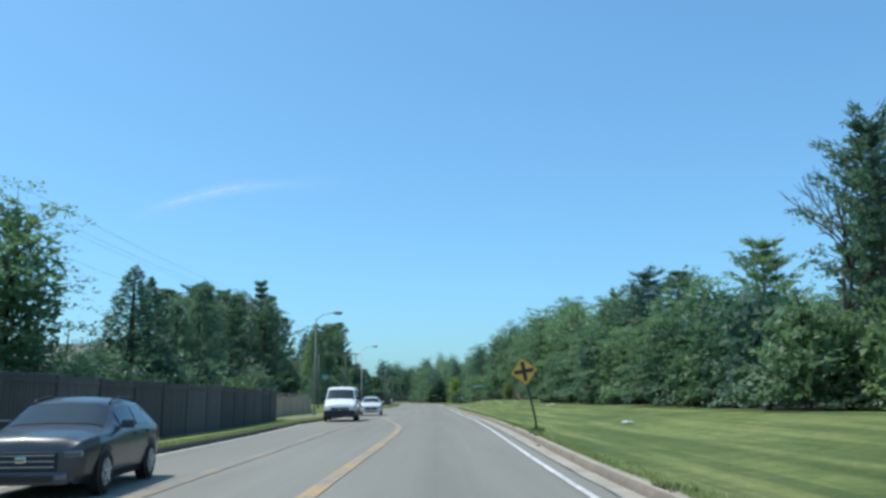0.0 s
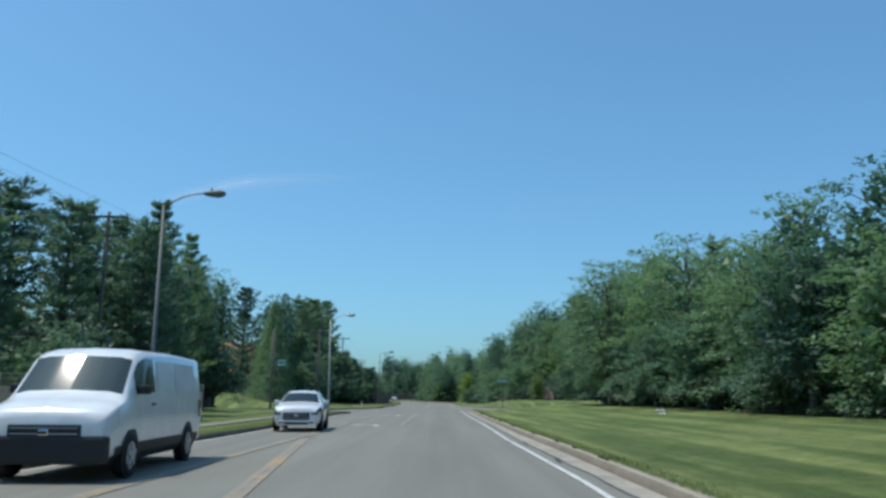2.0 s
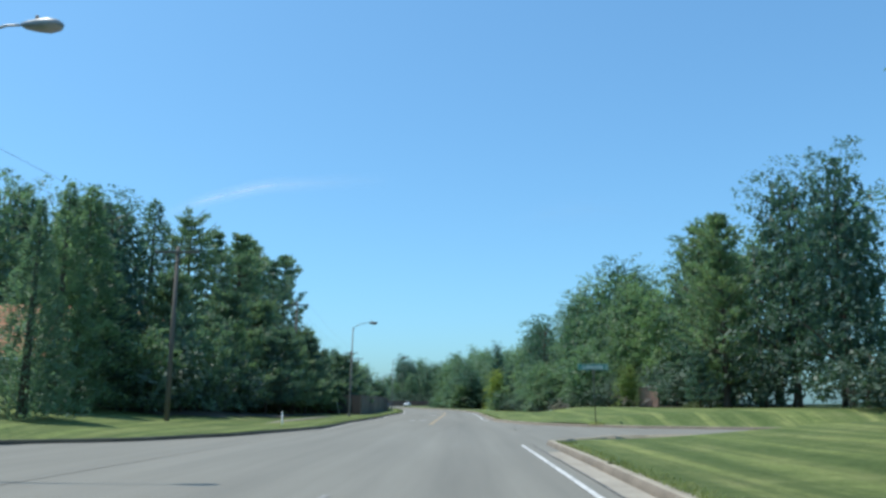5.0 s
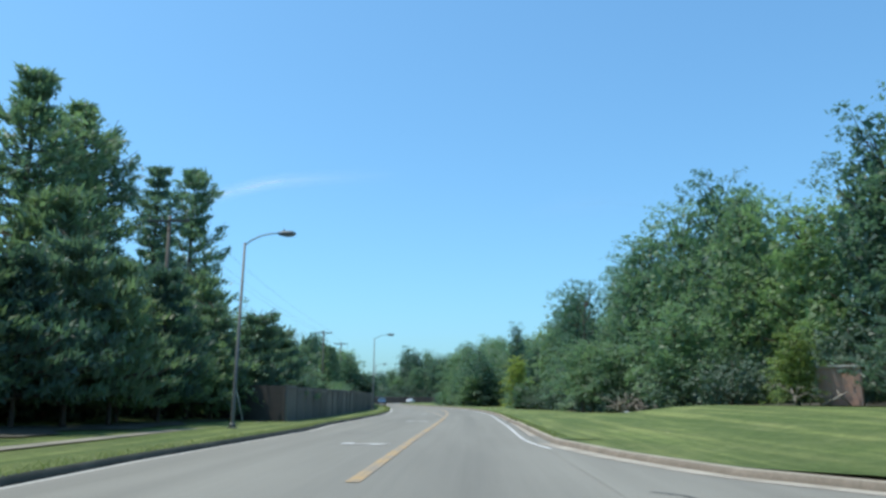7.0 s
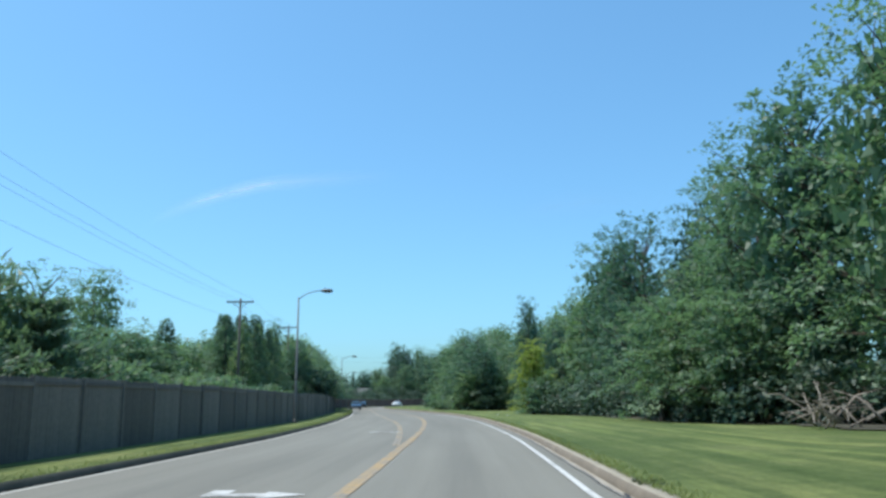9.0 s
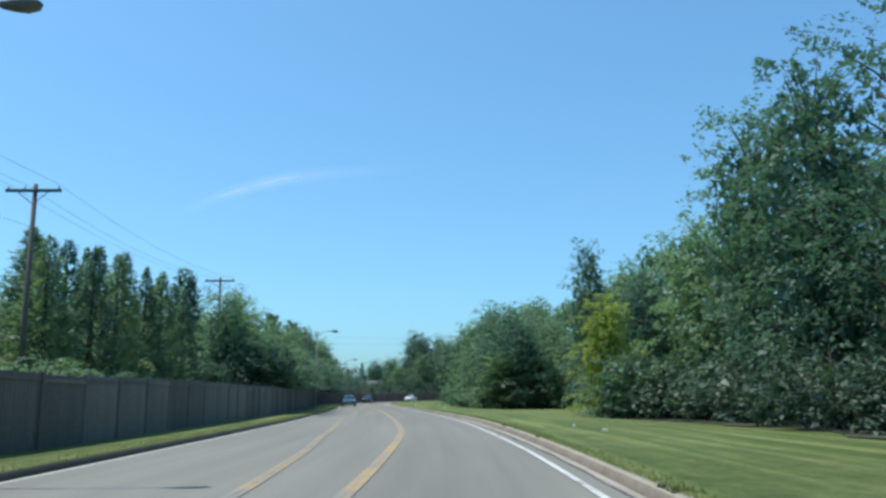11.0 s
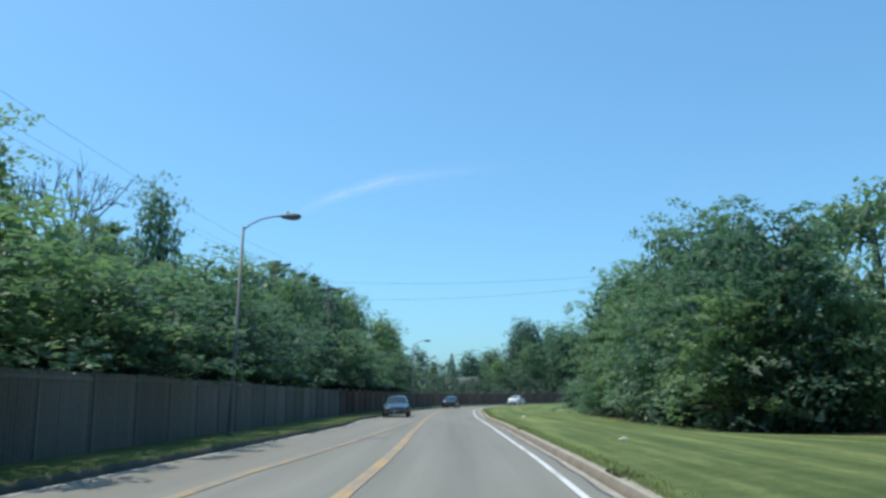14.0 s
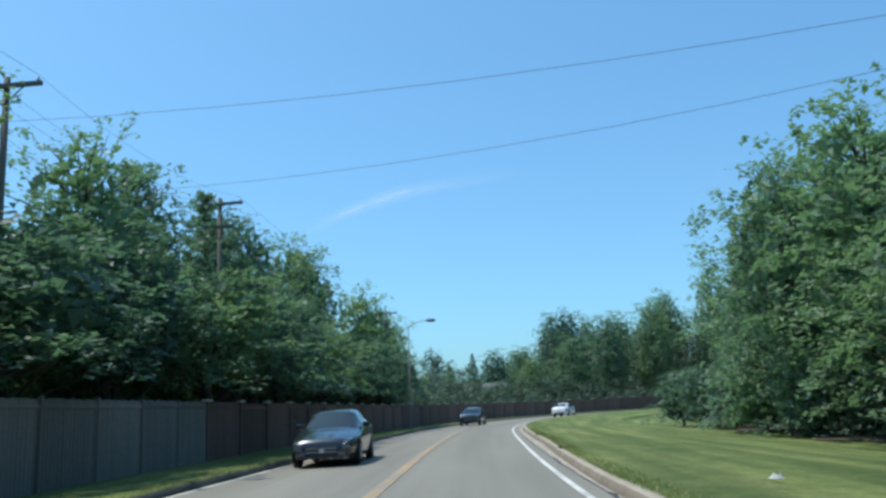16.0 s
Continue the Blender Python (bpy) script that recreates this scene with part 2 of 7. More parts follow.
def box(bm, cx, cy, cz, sx, sy, sz, bevel=0.0, m=None):
    """Adds a box, bevelled, to bm."""
    r = bmesh.ops.create_cube(bm, size=1.0, matrix=Matrix.LocRotScale((cx, cy, cz), None, (sx, sy, sz)))
    vs = r["verts"]
    if bevel:
        es = list({e for v in vs for e in v.link_edges})
        out = bmesh.ops.bevel(bm, geom=es, offset=bevel, segments=2, affect="EDGES", profile=0.6)
        vs = list({v for f in out["faces"] for v in f.verts} | {v for v in vs if v.is_valid})
    if m is not None:
        bmesh.ops.transform(bm, matrix=m, verts=vs)
    return vs


def tube(bm, pts, radii, sides=8, cap=True):
    """A round tube through pts."""
    rings = []
    n = len(pts)
    pts = [Vector(p) for p in pts]
    for i, p in enumerate(pts):
        d = (pts[min(i + 1, n - 1)] - pts[max(i - 1, 0)]).normalized()
        a = Vector((1, 0, 0)) if abs(d.x) < 0.8 else Vector((0, 1, 0))
        u = d.cross(a).normalized()
        w = d.cross(u)
        r = radii[i] if isinstance(radii, (list, tuple)) else radii
        rings.append([bm.verts.new(p + r * (math.cos(2 * math.pi * k / sides) * u + math.sin(2 * math.pi * k / sides) * w)) for k in range(sides)])
    for a, b in zip(rings, rings[1:]):
        for k in range(sides):
            f = bm.faces.new((a[k], a[(k + 1) % sides], b[(k + 1) % sides], b[k]))
            f.smooth = True
    if cap:
        bm.faces.new(rings[0][::-1])
        bm.faces.new(rings[-1])

# ---- the road's line: the middle of the right-hand lane, in metres ----
LINE = [
    (-1.5, -62.0), (-0.1, -40.0), (0.55, -20.0),
    (0.77, -0.05), (0.35, 17.33), (-0.07, 35.10), (-0.59, 52.56), (-1.16, 69.63), (-1.82, 86.62), (-2.38, 103.88), (-3.02, 121.38), (-3.69, 138.86), (-4.35, 156.45), (-5.09, 173.68), (-6.11, 190.77), (-7.66, 207.90), (-9.89, 224.96), (-12.90, 242.01), (-16.36, 258.88), (-20.27, 275.53),
    (-24.40, 293.0), (-28.0, 310.0), (-30.8, 325.0), (-32.3, 337.0), (-32.9, 349.0), (-32.3, 361.0), (-30.3, 373.0),
    (-26.5, 385.0), (-20.5, 396.0), (-12.0, 405.0), (0.0, 412.0), (16.0, 418.0), (40.0, 424.0), (90.0, 432.0), (130.0, 437.0),
]


def spline(points, step):
    """Points every step metres along a smooth curve through points."""
    p = np.array(points, dtype=float)
    q = np.vstack([2 * p[0] - p[1], p, 2 * p[-1] - p[-2]])
    out = []
    for i in range(1, len(q) - 2):
        u = np.linspace(0, 1, 40, endpoint=False)[:, None]
        a, b, c, d = q[i - 1], q[i], q[i + 1], q[i + 2]
        out.append(0.5 * (2 * b + (c - a) * u + (2 * a - 5 * b + 4 * c - d) * u ** 2 + (3 * b - a - 3 * c + d) * u ** 3))
    out = np.vstack(out + [p[-1:]])
    run = np.concatenate([[0], np.cumsum(np.hypot(*np.diff(out, axis=0).T))])
    s = np.arange(0, run[-1], step)
    return np.stack([np.interp(s, run, out[:, 0]), np.interp(s, run, out[:, 1])], 1)


ROAD = spline(LINE, 1.0)
ROAD_S = np.arange(len(ROAD)) - float(np.argmin(np.hypot(ROAD[:, 0], ROAD[:, 1])))
ROAD_D = np.gradient(ROAD, axis=0)
ROAD_D /= np.hypot(ROAD_D[:, 0], ROAD_D[:, 1])[:, None]
S0, S1 = float(ROAD_S[0]), float(ROAD_S[-1])


def at(s, d, z=0.0):
    """The place s metres along the road from the start and d metres to the right of its line."""
    x, y = np.interp(s, ROAD_S, ROAD[:, 0]), np.interp(s, ROAD_S, ROAD[:, 1])
    tx, ty = np.interp(s, ROAD_S, ROAD_D[:, 0]), np.interp(s, ROAD_S, ROAD_D[:, 1])
    return Vector((x + d * ty, y - d * tx, z))


def heading(s):
    """Degrees by which the road turns left of the y axis at s."""
    return math.degrees(math.atan2(-np.interp(s, ROAD_S, ROAD_D[:, 0]), np.interp(s, ROAD_S, ROAD_D[:, 1])))


def table(*pairs):
    a = np.array(pairs, dtype=float)
    return lambda s: float(np.interp(s, a[:, 0], a[:, 1]))


white_d = table((0, 1.88), (10, 1.92), (20, 1.98), (30, 2.06), (48, 2.12), (60, 1.92), (75, 1.95), (98, 1.82), (150, 1.65), (160, 1.74), (168, 1.68), (182, 1.85), (209, 1.78), (220, 1.65), (232, 1.58), (247, 1.4), (265, 1.42), (280, 1.6), (306, 1.75), (330, 1.75), (500, 1.75))
right_d = table((0, 2.86), (14, 2.86), (22, 2.98), (30, 3.1), (46, 3.16), (56, 3.08), (64, 2.92), (104, 2.87), (150, 2.55), (162, 2.56), (168, 2.42), (182, 2.58), (209, 2.58), (236, 2.5), (247, 2.18), (262, 2.16), (278, 2.34), (290, 2.34), (305, 2.65), (330, 2.55), (500, 2.55))
left_d = table((0, -6.75), (30, -6.95), (42, -7.4), (52, -7.1), (66, -6.85), (80, -7.05), (92, -7.4), (128, -6.72), (138, -7.0), (154, -6.65), (162, -7.05), (186, -6.9), (213, -7.4), (224, -7.45), (236, -7.2), (250, -6.85), (263, -6.3), (272, -5.9), (282, -5.35), (292, -5.6), (304, -5.2), (345, -4.9), (500, -4.9))


def smooth01(a, b, v):
    k = np.clip((v - a) / (b - a), 0, 1)
    return k * k * (3 - 2 * k)


def road_coords(x, y):
    """s, d of places given as arrays."""
    x, y = np.asarray(x, dtype=float), np.asarray(y, dtype=float)
    best, arg = np.full(x.shape, 1e12), np.zeros(x.shape, dtype=int)
    for i in range(0, len(ROAD), 2):
        q = (x - ROAD[i, 0]) ** 2 + (y - ROAD[i, 1]) ** 2
        m = q < best
        best[m], arg[m] = q[m], i
    dx, dy = x - ROAD[arg, 0], y - ROAD[arg, 1]
    return ROAD_S[arg] + dx * ROAD_D[arg, 0] + dy * ROAD_D[arg, 1], dx * ROAD_D[arg, 1] - dy * ROAD_D[arg, 0]


def terrain(x, y):
    """Height of the natural ground."""
    s, d = road_coords(x, y)
    rr = np.interp(s, [-60, 110, 165, 176, 200, 244, 262, 276, 285, 330], [0.75, 0.75, 1.0, 0.25, 0.0, -0.25, -0.1, -0.35, -0.4, -0.45])
    rl = np.interp(s, [-60, 85, 105, 135, 160, 190], [0.3, 0.3, 0.9, 1.5, 0.5, 0.2])
    right = 0.13 + (rr - 0.13) * smooth01(4.0, 13.0, d) + 0.5 * smooth01(14, 40, d)
    left = 0.14 + (rl - 0.14) * smooth01(9.5, 24.0, -d) + 0.9 * smooth01(24, 40, -d) * smooth01(0.6, 1.0, rl) * (1 - smooth01(60, 80, -d))
    z = np.where(d > 0, right, left)
    flat_r = (d > 0) * (1 - smooth01(6.0, 11.0, np.abs(y - 123.0))) * (x < 70)
    flat_l = (d < 0) * (1 - smooth01(5.0, 10.0, np.abs(y - 104.0))) * (x > -70)
    z = z * (1 - flat_r) * (1 - flat_l)
    return z + 0.05 * np.sin(0.31 * x + 0.2 * y) * smooth01(6, 14, np.abs(d))


def loft(name, lines, material, z=None, lift=0.0, label="", category="", kind="structure"):
    """A sheet through several lines of equal count; z: heights per line, or the natural ground."""
    n = len(lines[0])
    xy = np.array([[(p[0], p[1]) for p in l] for l in lines]).reshape(-1, 2)
    if z is None:
        zz = terrain(xy[:, 0], xy[:, 1]) + lift
    else:
        zz = np.repeat(np.array(z, dtype=float), n) + lift
    faces = [(i * n + k, i * n + k + 1, (i + 1) * n + k + 1, (i + 1) * n + k) for i in range(len(lines) - 1) for k in range(n - 1)]
    s, d = road_coords(xy[:, 0], xy[:, 1])
    ob = obj(name, np.column_stack([xy, zz]), faces, material, None, "", np.column_stack([d, s]), True)
    me = ob.data
    if me.polygons[0].normal.z < 0:
        me.flip_normals()
    return tagged(ob, label, category, "", kind)


def run(s0, s1, d, step=1.0):
    """A line along the road at the offset d (a number or a function of s)."""
    n = max(2, int(round((s1 - s0) / step)) + 1)
    return [at(s, d(s) if callable(d) else d) for s in np.linspace(s0, s1, n)]


# ---- ground, road, kerbs ----
gx = np.unique(np.concatenate([np.linspace(-2600, -120, 14), np.arange(-120, 90, 3.0), np.linspace(90, 2600, 14)]))
gy = np.unique(np.concatenate([np.linspace(-1500, -60, 10), np.arange(-60, 440, 3.0), np.linspace(440, 3600, 16)]))
GX, GY = np.meshgrid(gx, gy)
ground_z = terrain(GX.ravel(), GY.ravel())
gs, gd = road_coords(GX.ravel(), GY.ravel())
dip = (1 - smooth01(np.where(gs > 322, 6.0, 14.0), np.where(gs > 322, 9.5, 18.0), gd)) * (1 - smooth01(13.0, 17.0, -gd))
dip = np.maximum(dip, np.where(gd > 0, (1 - smooth01(8, 14, np.abs(GY.ravel() - 122.5))) * (GX.ravel() < 66), (1 - smooth01(8, 14, np.abs(GY.ravel() - 105.0))) * (GX.ravel() > -66)))
ground_z = ground_z - 0.05 - 0.4 * dip
nx = len(gx)
ground = obj("ground", np.column_stack([GX.ravel(), GY.ravel(), ground_z]), [(j * nx + i, j * nx + i + 1, (j + 1) * nx + i + 1, (j + 1) * nx + i) for j in range(len(gy) - 1) for i in range(nx - 1)], GRASS, None, "", np.column_stack([gd, gs]), True)
tagged(ground, "green grassy ground under the woods", "ground", "", "structure")

gutter = lambda s: white_d(s) + 0.34
pan = lambda s: right_d(s) - 0.30
face = lambda s: right_d(s) - 0.22
road = loft("road", [run(S0, S1, lambda s, k=k: left_d(s) + 0.28 + (gutter(s) - left_d(s) - 0.28) * k / 8) for k in range(9)], ASPHALT, [0.0] * 9, 0, "worn grey asphalt two-way road with a centre turn lane", "road")


def resample(pts, n):
    p = np.array([(q[0], q[1]) for q in pts])
    l = np.concatenate([[0], np.cumsum(np.hypot(*np.diff(p, axis=0).T))])
    t = np.linspace(0, l[-1], n)
    return [Vector((np.interp(v, l, p[:, 0]), np.interp(v, l, p[:, 1]), 0)) for v in t]


def shift(pts, w):
    """The line moved w metres to its right."""
    p = np.array([(q[0], q[1]) for q in pts])
    t = np.gradient(p, axis=0)
    t /= np.hypot(t[:, 0], t[:, 1])[:, None] + 1e-9
    return [Vector((p[i, 0] + w * t[i, 1], p[i, 1] - w * t[i, 0], 0)) for i in range(len(p))]


# kerb lines (back edge of the kerb), walked so that the grass lies to the right of each
kr1 = run(S0, 112.0, right_d) + [Vector(v) for v in ((1.45, 114.2, 0), (2.6, 116.2, 0), (4.8, 117.4, 0), (8.5, 117.8, 0), (20, 118, 0), (40, 118, 0), (60, 118, 0))]
kr2 = [Vector(v) for v in ((60, 127.2, 0), (40, 127.4, 0), (20, 127.8, 0), (10, 128.6, 0), (6.2, 129.7, 0), (3.2, 132.0, 0), (1.0, 135.4, 0), (-0.25, 139.5, 0))] + run(145.0, S1, right_d)
kl1 = run(S0, 94.0, left_d) + [Vector(v) for v in ((-9.0, 96.2, 0), (-9.7, 97.6, 0), (-11.2, 98.6, 0), (-14, 99.0, 0), (-24, 99.2, 0), (-60, 99.2, 0))]
kl2 = [Vector(v) for v in ((-60, 108.4, 0), (-24, 108.4, 0), (-17.0, 109.0, 0), (-13.2, 111.6, 0), (-11.3, 116.0, 0), (-10.4, 121.5, 0))] + run(126.0, S1, left_d)


def kerb(name, pts, side, material, height, width, label):
    """A kerb along pts; side +1: the grass is to its right, -1: to its left."""
    pts = resample(pts, int(sum((b - a).length for a, b in zip(pts, pts[1:])) / 0.8))
    prof = [(-width - 0.02, -0.2), (-width - 0.02, 0.01), (-width + 0.01, height * 0.8), (-width + 0.04, height), (0.0, height + 0.005), (0.03, -0.2)]
    # road face in a darker brown than the kerb's top
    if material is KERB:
        loft("kerb_face", [shift(pts, side * w) for w, _ in prof[:4]], KERB_FACE, [z for _, z in prof[:4]], 0, "darker brown face of a concrete kerb", "kerb")
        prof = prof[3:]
    return loft(name, [shift(pts, side * w) for w, _ in prof], material, [z for _, z in prof], 0, label, "kerb")


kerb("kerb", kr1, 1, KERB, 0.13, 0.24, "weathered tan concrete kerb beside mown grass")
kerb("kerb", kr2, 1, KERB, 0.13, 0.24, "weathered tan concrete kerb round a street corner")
kerb("kerb", kl1, -1, KERB_SHADED, 0.13, 0.05, "kerb along a grass strip, its shade in the dark colour")
kerb("kerb", kl2, -1, KERB_SHADED, 0.13, 0.05, "kerb along a fence and grass strip, its shade in the dark colour")
for i, (a, b) in enumerate(((S0, 112.0), (142.0, S1))):
    loft("gutter", [run(a, b, gutter), run(a, b, lambda s: right_d(s) - 0.24)], GUTTER, [0.004, -0.006], 0, "pale concrete gutter between road and kerb", "gutter")
for a, b in ((S0, 96.0), (124.0, S1)):
    loft("gutter", [run(a, b, lambda s: left_d(s) + 0.12), run(a, b, lambda s: left_d(s) + 0.30)], CONCRETE, [-0.004, 0.004], 0, "narrow pale concrete gutter at the dark kerb", "gutter")
for pts in (kr1[-7:-1], kr2[1:9]):
    line = resample(pts, 40)
    loft("gutter", [shift(line, -0.72), shift(line, -0.25)], GUTTER, [0.014, 0.010], 0, "pale concrete gutter round a street corner", "gutter")
# side streets
n_side = 40
loft("side_street", [resample([at(108, gutter(108) - 0.05)] + [at(s, gutter(s) - 0.05) for s in range(112, 146, 3)] + [at(150, gutter(150) - 0.05)], n_side), resample([at(109, gutter(109) + 0.9), Vector((4.0, 117.6, 0)), Vector((9, 118, 0)), Vector((10.5, 123, 0)), Vector((10.2, 128.3, 0)), Vector((4.0, 131.5, 0)), at(149, gutter(149) + 0.9)], n_side)], ASPHALT, [0.006, 0.006], 0, "grey asphalt mouth of a side street with sealed cracks", "street")
loft("side_street", [resample([Vector((8.8, 117.7, 0)), Vector((60, 117.9, 0))], 12), resample([Vector((8.8, 128.8, 0)), Vector((60, 127.4, 0))], 12)], ASPHALT, [0.01, 0.01], 0, "grey asphalt side street running off between trees", "street")
loft("side_street", [resample([at(s, left_d(s) + 0.3) for s in range(92, 128, 3)], 24), resample([at(93, left_d(93) + 0.1), Vector((-11, 98.5, 0)), Vector((-14, 99, 0)), Vector((-16, 104, 0)), Vector((-16, 109.2, 0)), Vector((-12.5, 112.8, 0)), at(125.0, left_d(125) - 0.1)], 24)], ASPHALT, [0.006, 0.006], 0, "grey asphalt mouth of a side street beside a lawn", "street")
loft("side_street", [resample([Vector((-15.5, 99.1, 0)), Vector((-60, 99.2, 0))], 12), resample([Vector((-15.5, 109.2, 0)), Vector((-60, 108.4, 0))], 12)], ASPHALT, [0.01, 0.01], 0, "grey asphalt side street running off past a house", "street")

# verges: grass from the kerbs to the trees


def verge(name, inner, outer, label, n=420, cols=14):
    a, b = resample(inner, n), resample(outer, n)
    lines = [[p.lerp(q, (k / cols) ** 1.3) for p, q in zip(a, b)] for k in range(cols + 1)]
    ob = loft(name, lines, GRASS, None, 0.0, label, "grass verge")
    return ob


verge("grass_verge", run(S0, 111.0, right_d), run(S0, 111.0, 19.0), "mown green verge with dry streaks, rising to the trees", 180)
verge("grass_verge", [at(110.5, right_d(110.5))] + kr1[-7:-2], [at(110.5, 19.0), Vector((21, 112, 0)), Vector((28, 113, 0))], "mown grass corner beside the side street", 30)
verge("grass_verge", kr2[2:9], [Vector((30, 140, 0)), at(146, 19.0)], "mown grass corner under a street name sign", 40)
verge("grass_verge", run(144.5, 330.0, right_d), run(144.5, 330.0, 19.0), "mown green verge with dry streaks below tall trees", 240)
verge("grass_verge", run(329.0, S1, right_d), run(329.0, S1, 10.0), "mown green verge inside the bend", 120)
verge("grass_verge", run(S0, 94.5, left_d), run(S0, 94.5, -17.0), "mown grass strip beside the pavement", 180, 10)
verge("grass_verge", [at(94, left_d(94))] + kl1[-6:-1], [at(94, -17.0), Vector((-19, 95.5, 0)), Vector((-24, 96, 0))], "lawn at a street corner", 20)
verge("grass_verge", kl2[1:7], [Vector((-26, 132, 0)), Vector((-26, 134, 0)), at(126.0, -17.0)], "lawn at a street corner under dark conifers", 30)
verge("grass_verge", run(125.5, S1, left_d), run(125.5, S1, -17.0), "mown grass strip between kerb and fence", 330, 10)
lawn = loft("lawn", [resample([Vector((-24 - 4 * k, 108.5, 0)), Vector((-16 - 5 * k, 165, 0))], 24) for k in range(0, 9)], GRASS, None, 0.05, "sunlit sloping lawn in front of a house", "lawn")
loft("pavement", [run(47.0, 92.0, -8.55), run(47.0, 92.0, -9.25)], PATH, [0.165, 0.165], 0, "pale concrete footpath beside a fence", "pavement")
loft("pavement", [run(126.0, 161.0, lambda s: -10.1), run(126.0, 161.0, lambda s: -10.8)], PATH, [0.165, 0.165], 0, "pale concrete footpath below a dark fence", "pavement")


# litter colour darkened to carry the shade below the crowns
LITTER_SHADED = two_tone("leaf litter with tree shade", (0.048, 0.046, 0.034), (0.105, 0.096, 0.064), 0.8, 9, 0.95, 0.8, 0.05)


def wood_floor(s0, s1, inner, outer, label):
    """Bare soil under the trees, their shade put into its dark colour, with an uneven edge towards the grass."""
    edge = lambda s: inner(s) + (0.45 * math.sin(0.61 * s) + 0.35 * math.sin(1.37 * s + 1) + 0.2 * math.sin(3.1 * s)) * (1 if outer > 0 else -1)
    loft("wood_floor", [run(s0, s1, lambda s, k=k: edge(s) + (outer - edge(s)) * k / 8, 0.8) for k in range(9)], LITTER_SHADED, None, 0.045, label, "forest floor")


wood_floor(150.0, 330.0, table((150, 15.5), (166, 14.0), (176, 12.6), (190, 12.4), (236, 12.2), (246, 12.8), (258, 15.5), (270, 15.5), (280, 12.4), (300, 12.4), (330, 12.5)), 27.0, "bare soil and leaf litter under the trees, their shade painted in")
wood_floor(18.0, 109.0, table((18, 14.5), (60, 13.6), (109, 12.6)), 27.0, "bare soil and leaf litter with the painted shade of roadside trees")
wood_floor(127.0, 161.0, table((127, -14.5), (138, -12.6), (161, -11.6)), -24.0, "needle litter with the painted shade of pines")


def stripe(s0, s1, d, w, material, label, z=0.012):
    fd = d if callable(d) else (lambda s: d)
    return loft("road_marking", [run(s0, s1, lambda s: fd(s) - w / 2), run(s0, s1, lambda s: fd(s) + w / 2)], material, [z, z], 0, label, "road marking")


stripe(S0, 111.5, white_d, 0.11, WHITE_PAINT, "worn white edge line of the road")
stripe(142.5, 440.0, lambda s: white_d(s) + 0.9 * max(0.0, (147.0 - s) / 8.0) ** 1.6, 0.11, WHITE_PAINT, "worn white edge line of the road")
JOINT = mat("broken joint", paint_build((0.05, 0.045, 0.04), 0.42))
for a, b in ((S0, 111.5), (146.0, 330.0)):
    stripe(a, b, lambda s: gutter(s) + 0.015 * math.sin(1.7 * s) + 0.012 * math.sin(4.3 * s), 0.045, JOINT, "dark broken joint between asphalt and gutter")
y_in = table((-60, -1.6), (10, -1.78), (20, -1.68), (30, -1.66), (37, -1.85), (42, -2.25), (48, -2.9), (60, -4.2))
y_out = table((-60, -3.7), (10, -4.05), (20, -4.15), (30, -4.4), (40, -4.5), (62, -4.42), (84, -4.58), (98, -4.7))
for k in (-0.065, 0.065):
    stripe(S0, 38.0, lambda s: y_in(s) + k, 0.125, YELLOW_PAINT, "worn double yellow line")
    stripe(38.0, 60.0, lambda s: y_in(s) + k, 0.125, FAINT_YELLOW, "faded double yellow line")
    stripe(S0, 97.0, lambda s: y_out(s) + k, 0.12, OLD_YELLOW, "faded double yellow line")
stripe(72.0, 98.0, -1.88, 0.10, WORN_WHITE, "worn white lane line of a turn lane")
yy_in = table((134, -1.8), (153, -1.8), (165, -1.72), (178, -1.68), (198, -1.46), (210, -1.38), (219, -1.32), (230, -1.55), (248, -1.72), (272, -1.7), (294, -1.5), (500, -1.6))
yy_out = table((178, -1.8), (198, -2.7), (210, -3.35), (217, -3.85), (228, -4.25), (238, -4.5), (247, -4.05), (257, -3.9), (267, -3.3), (282, -2.5), (300, -1.85))
for k in (-0.06, 0.06):
    stripe(134.0, 440.0, lambda s: yy_in(s) + k, 0.115, YELLOW_PAINT, "worn double yellow line")
    stripe(180.0, 290.0, lambda s: yy_out(s) + k, 0.11, FAINT_YELLOW, "faded double yellow line")

# ---- trees ----


def quads(name, cen, axis, nrm, length, width, material):
    """Many small leaves: pointed blades at cen along axis, facing nrm."""
    n = len(cen)
    axis = axis / (np.linalg.norm(axis, axis=1)[:, None] + 1e-9)
    side = np.cross(axis, nrm)
    side /= np.linalg.norm(side, axis=1)[:, None] + 1e-9
    L, Wd = length[:, None], width[:, None]
    v = np.stack([cen - axis * L * 0.45 - side * Wd * 0.5, cen - axis * L * 0.30 + side * Wd * 0.5, cen + axis * L * 0.62], 1).reshape(-1, 3)
    me = bpy.data.meshes.new(name)
    me.vertices.add(3 * n)
    me.vertices.foreach_set("co", v.astype(np.float32).ravel())
    me.loops.add(3 * n)
    me.loops.foreach_set("vertex_index", np.arange(3 * n, dtype=np.int32))
    me.polygons.add(n)
    me.polygons.foreach_set("loop_start", np.arange(0, 3 * n, 3, dtype=np.int32))
    me.materials.append(material)
    me.update(calc_edges=True)
    return me


def unit(rng, n):
    v = rng.normal(size=(n, 3))
    return v / np.linalg.norm(v, axis=1)[:, None]


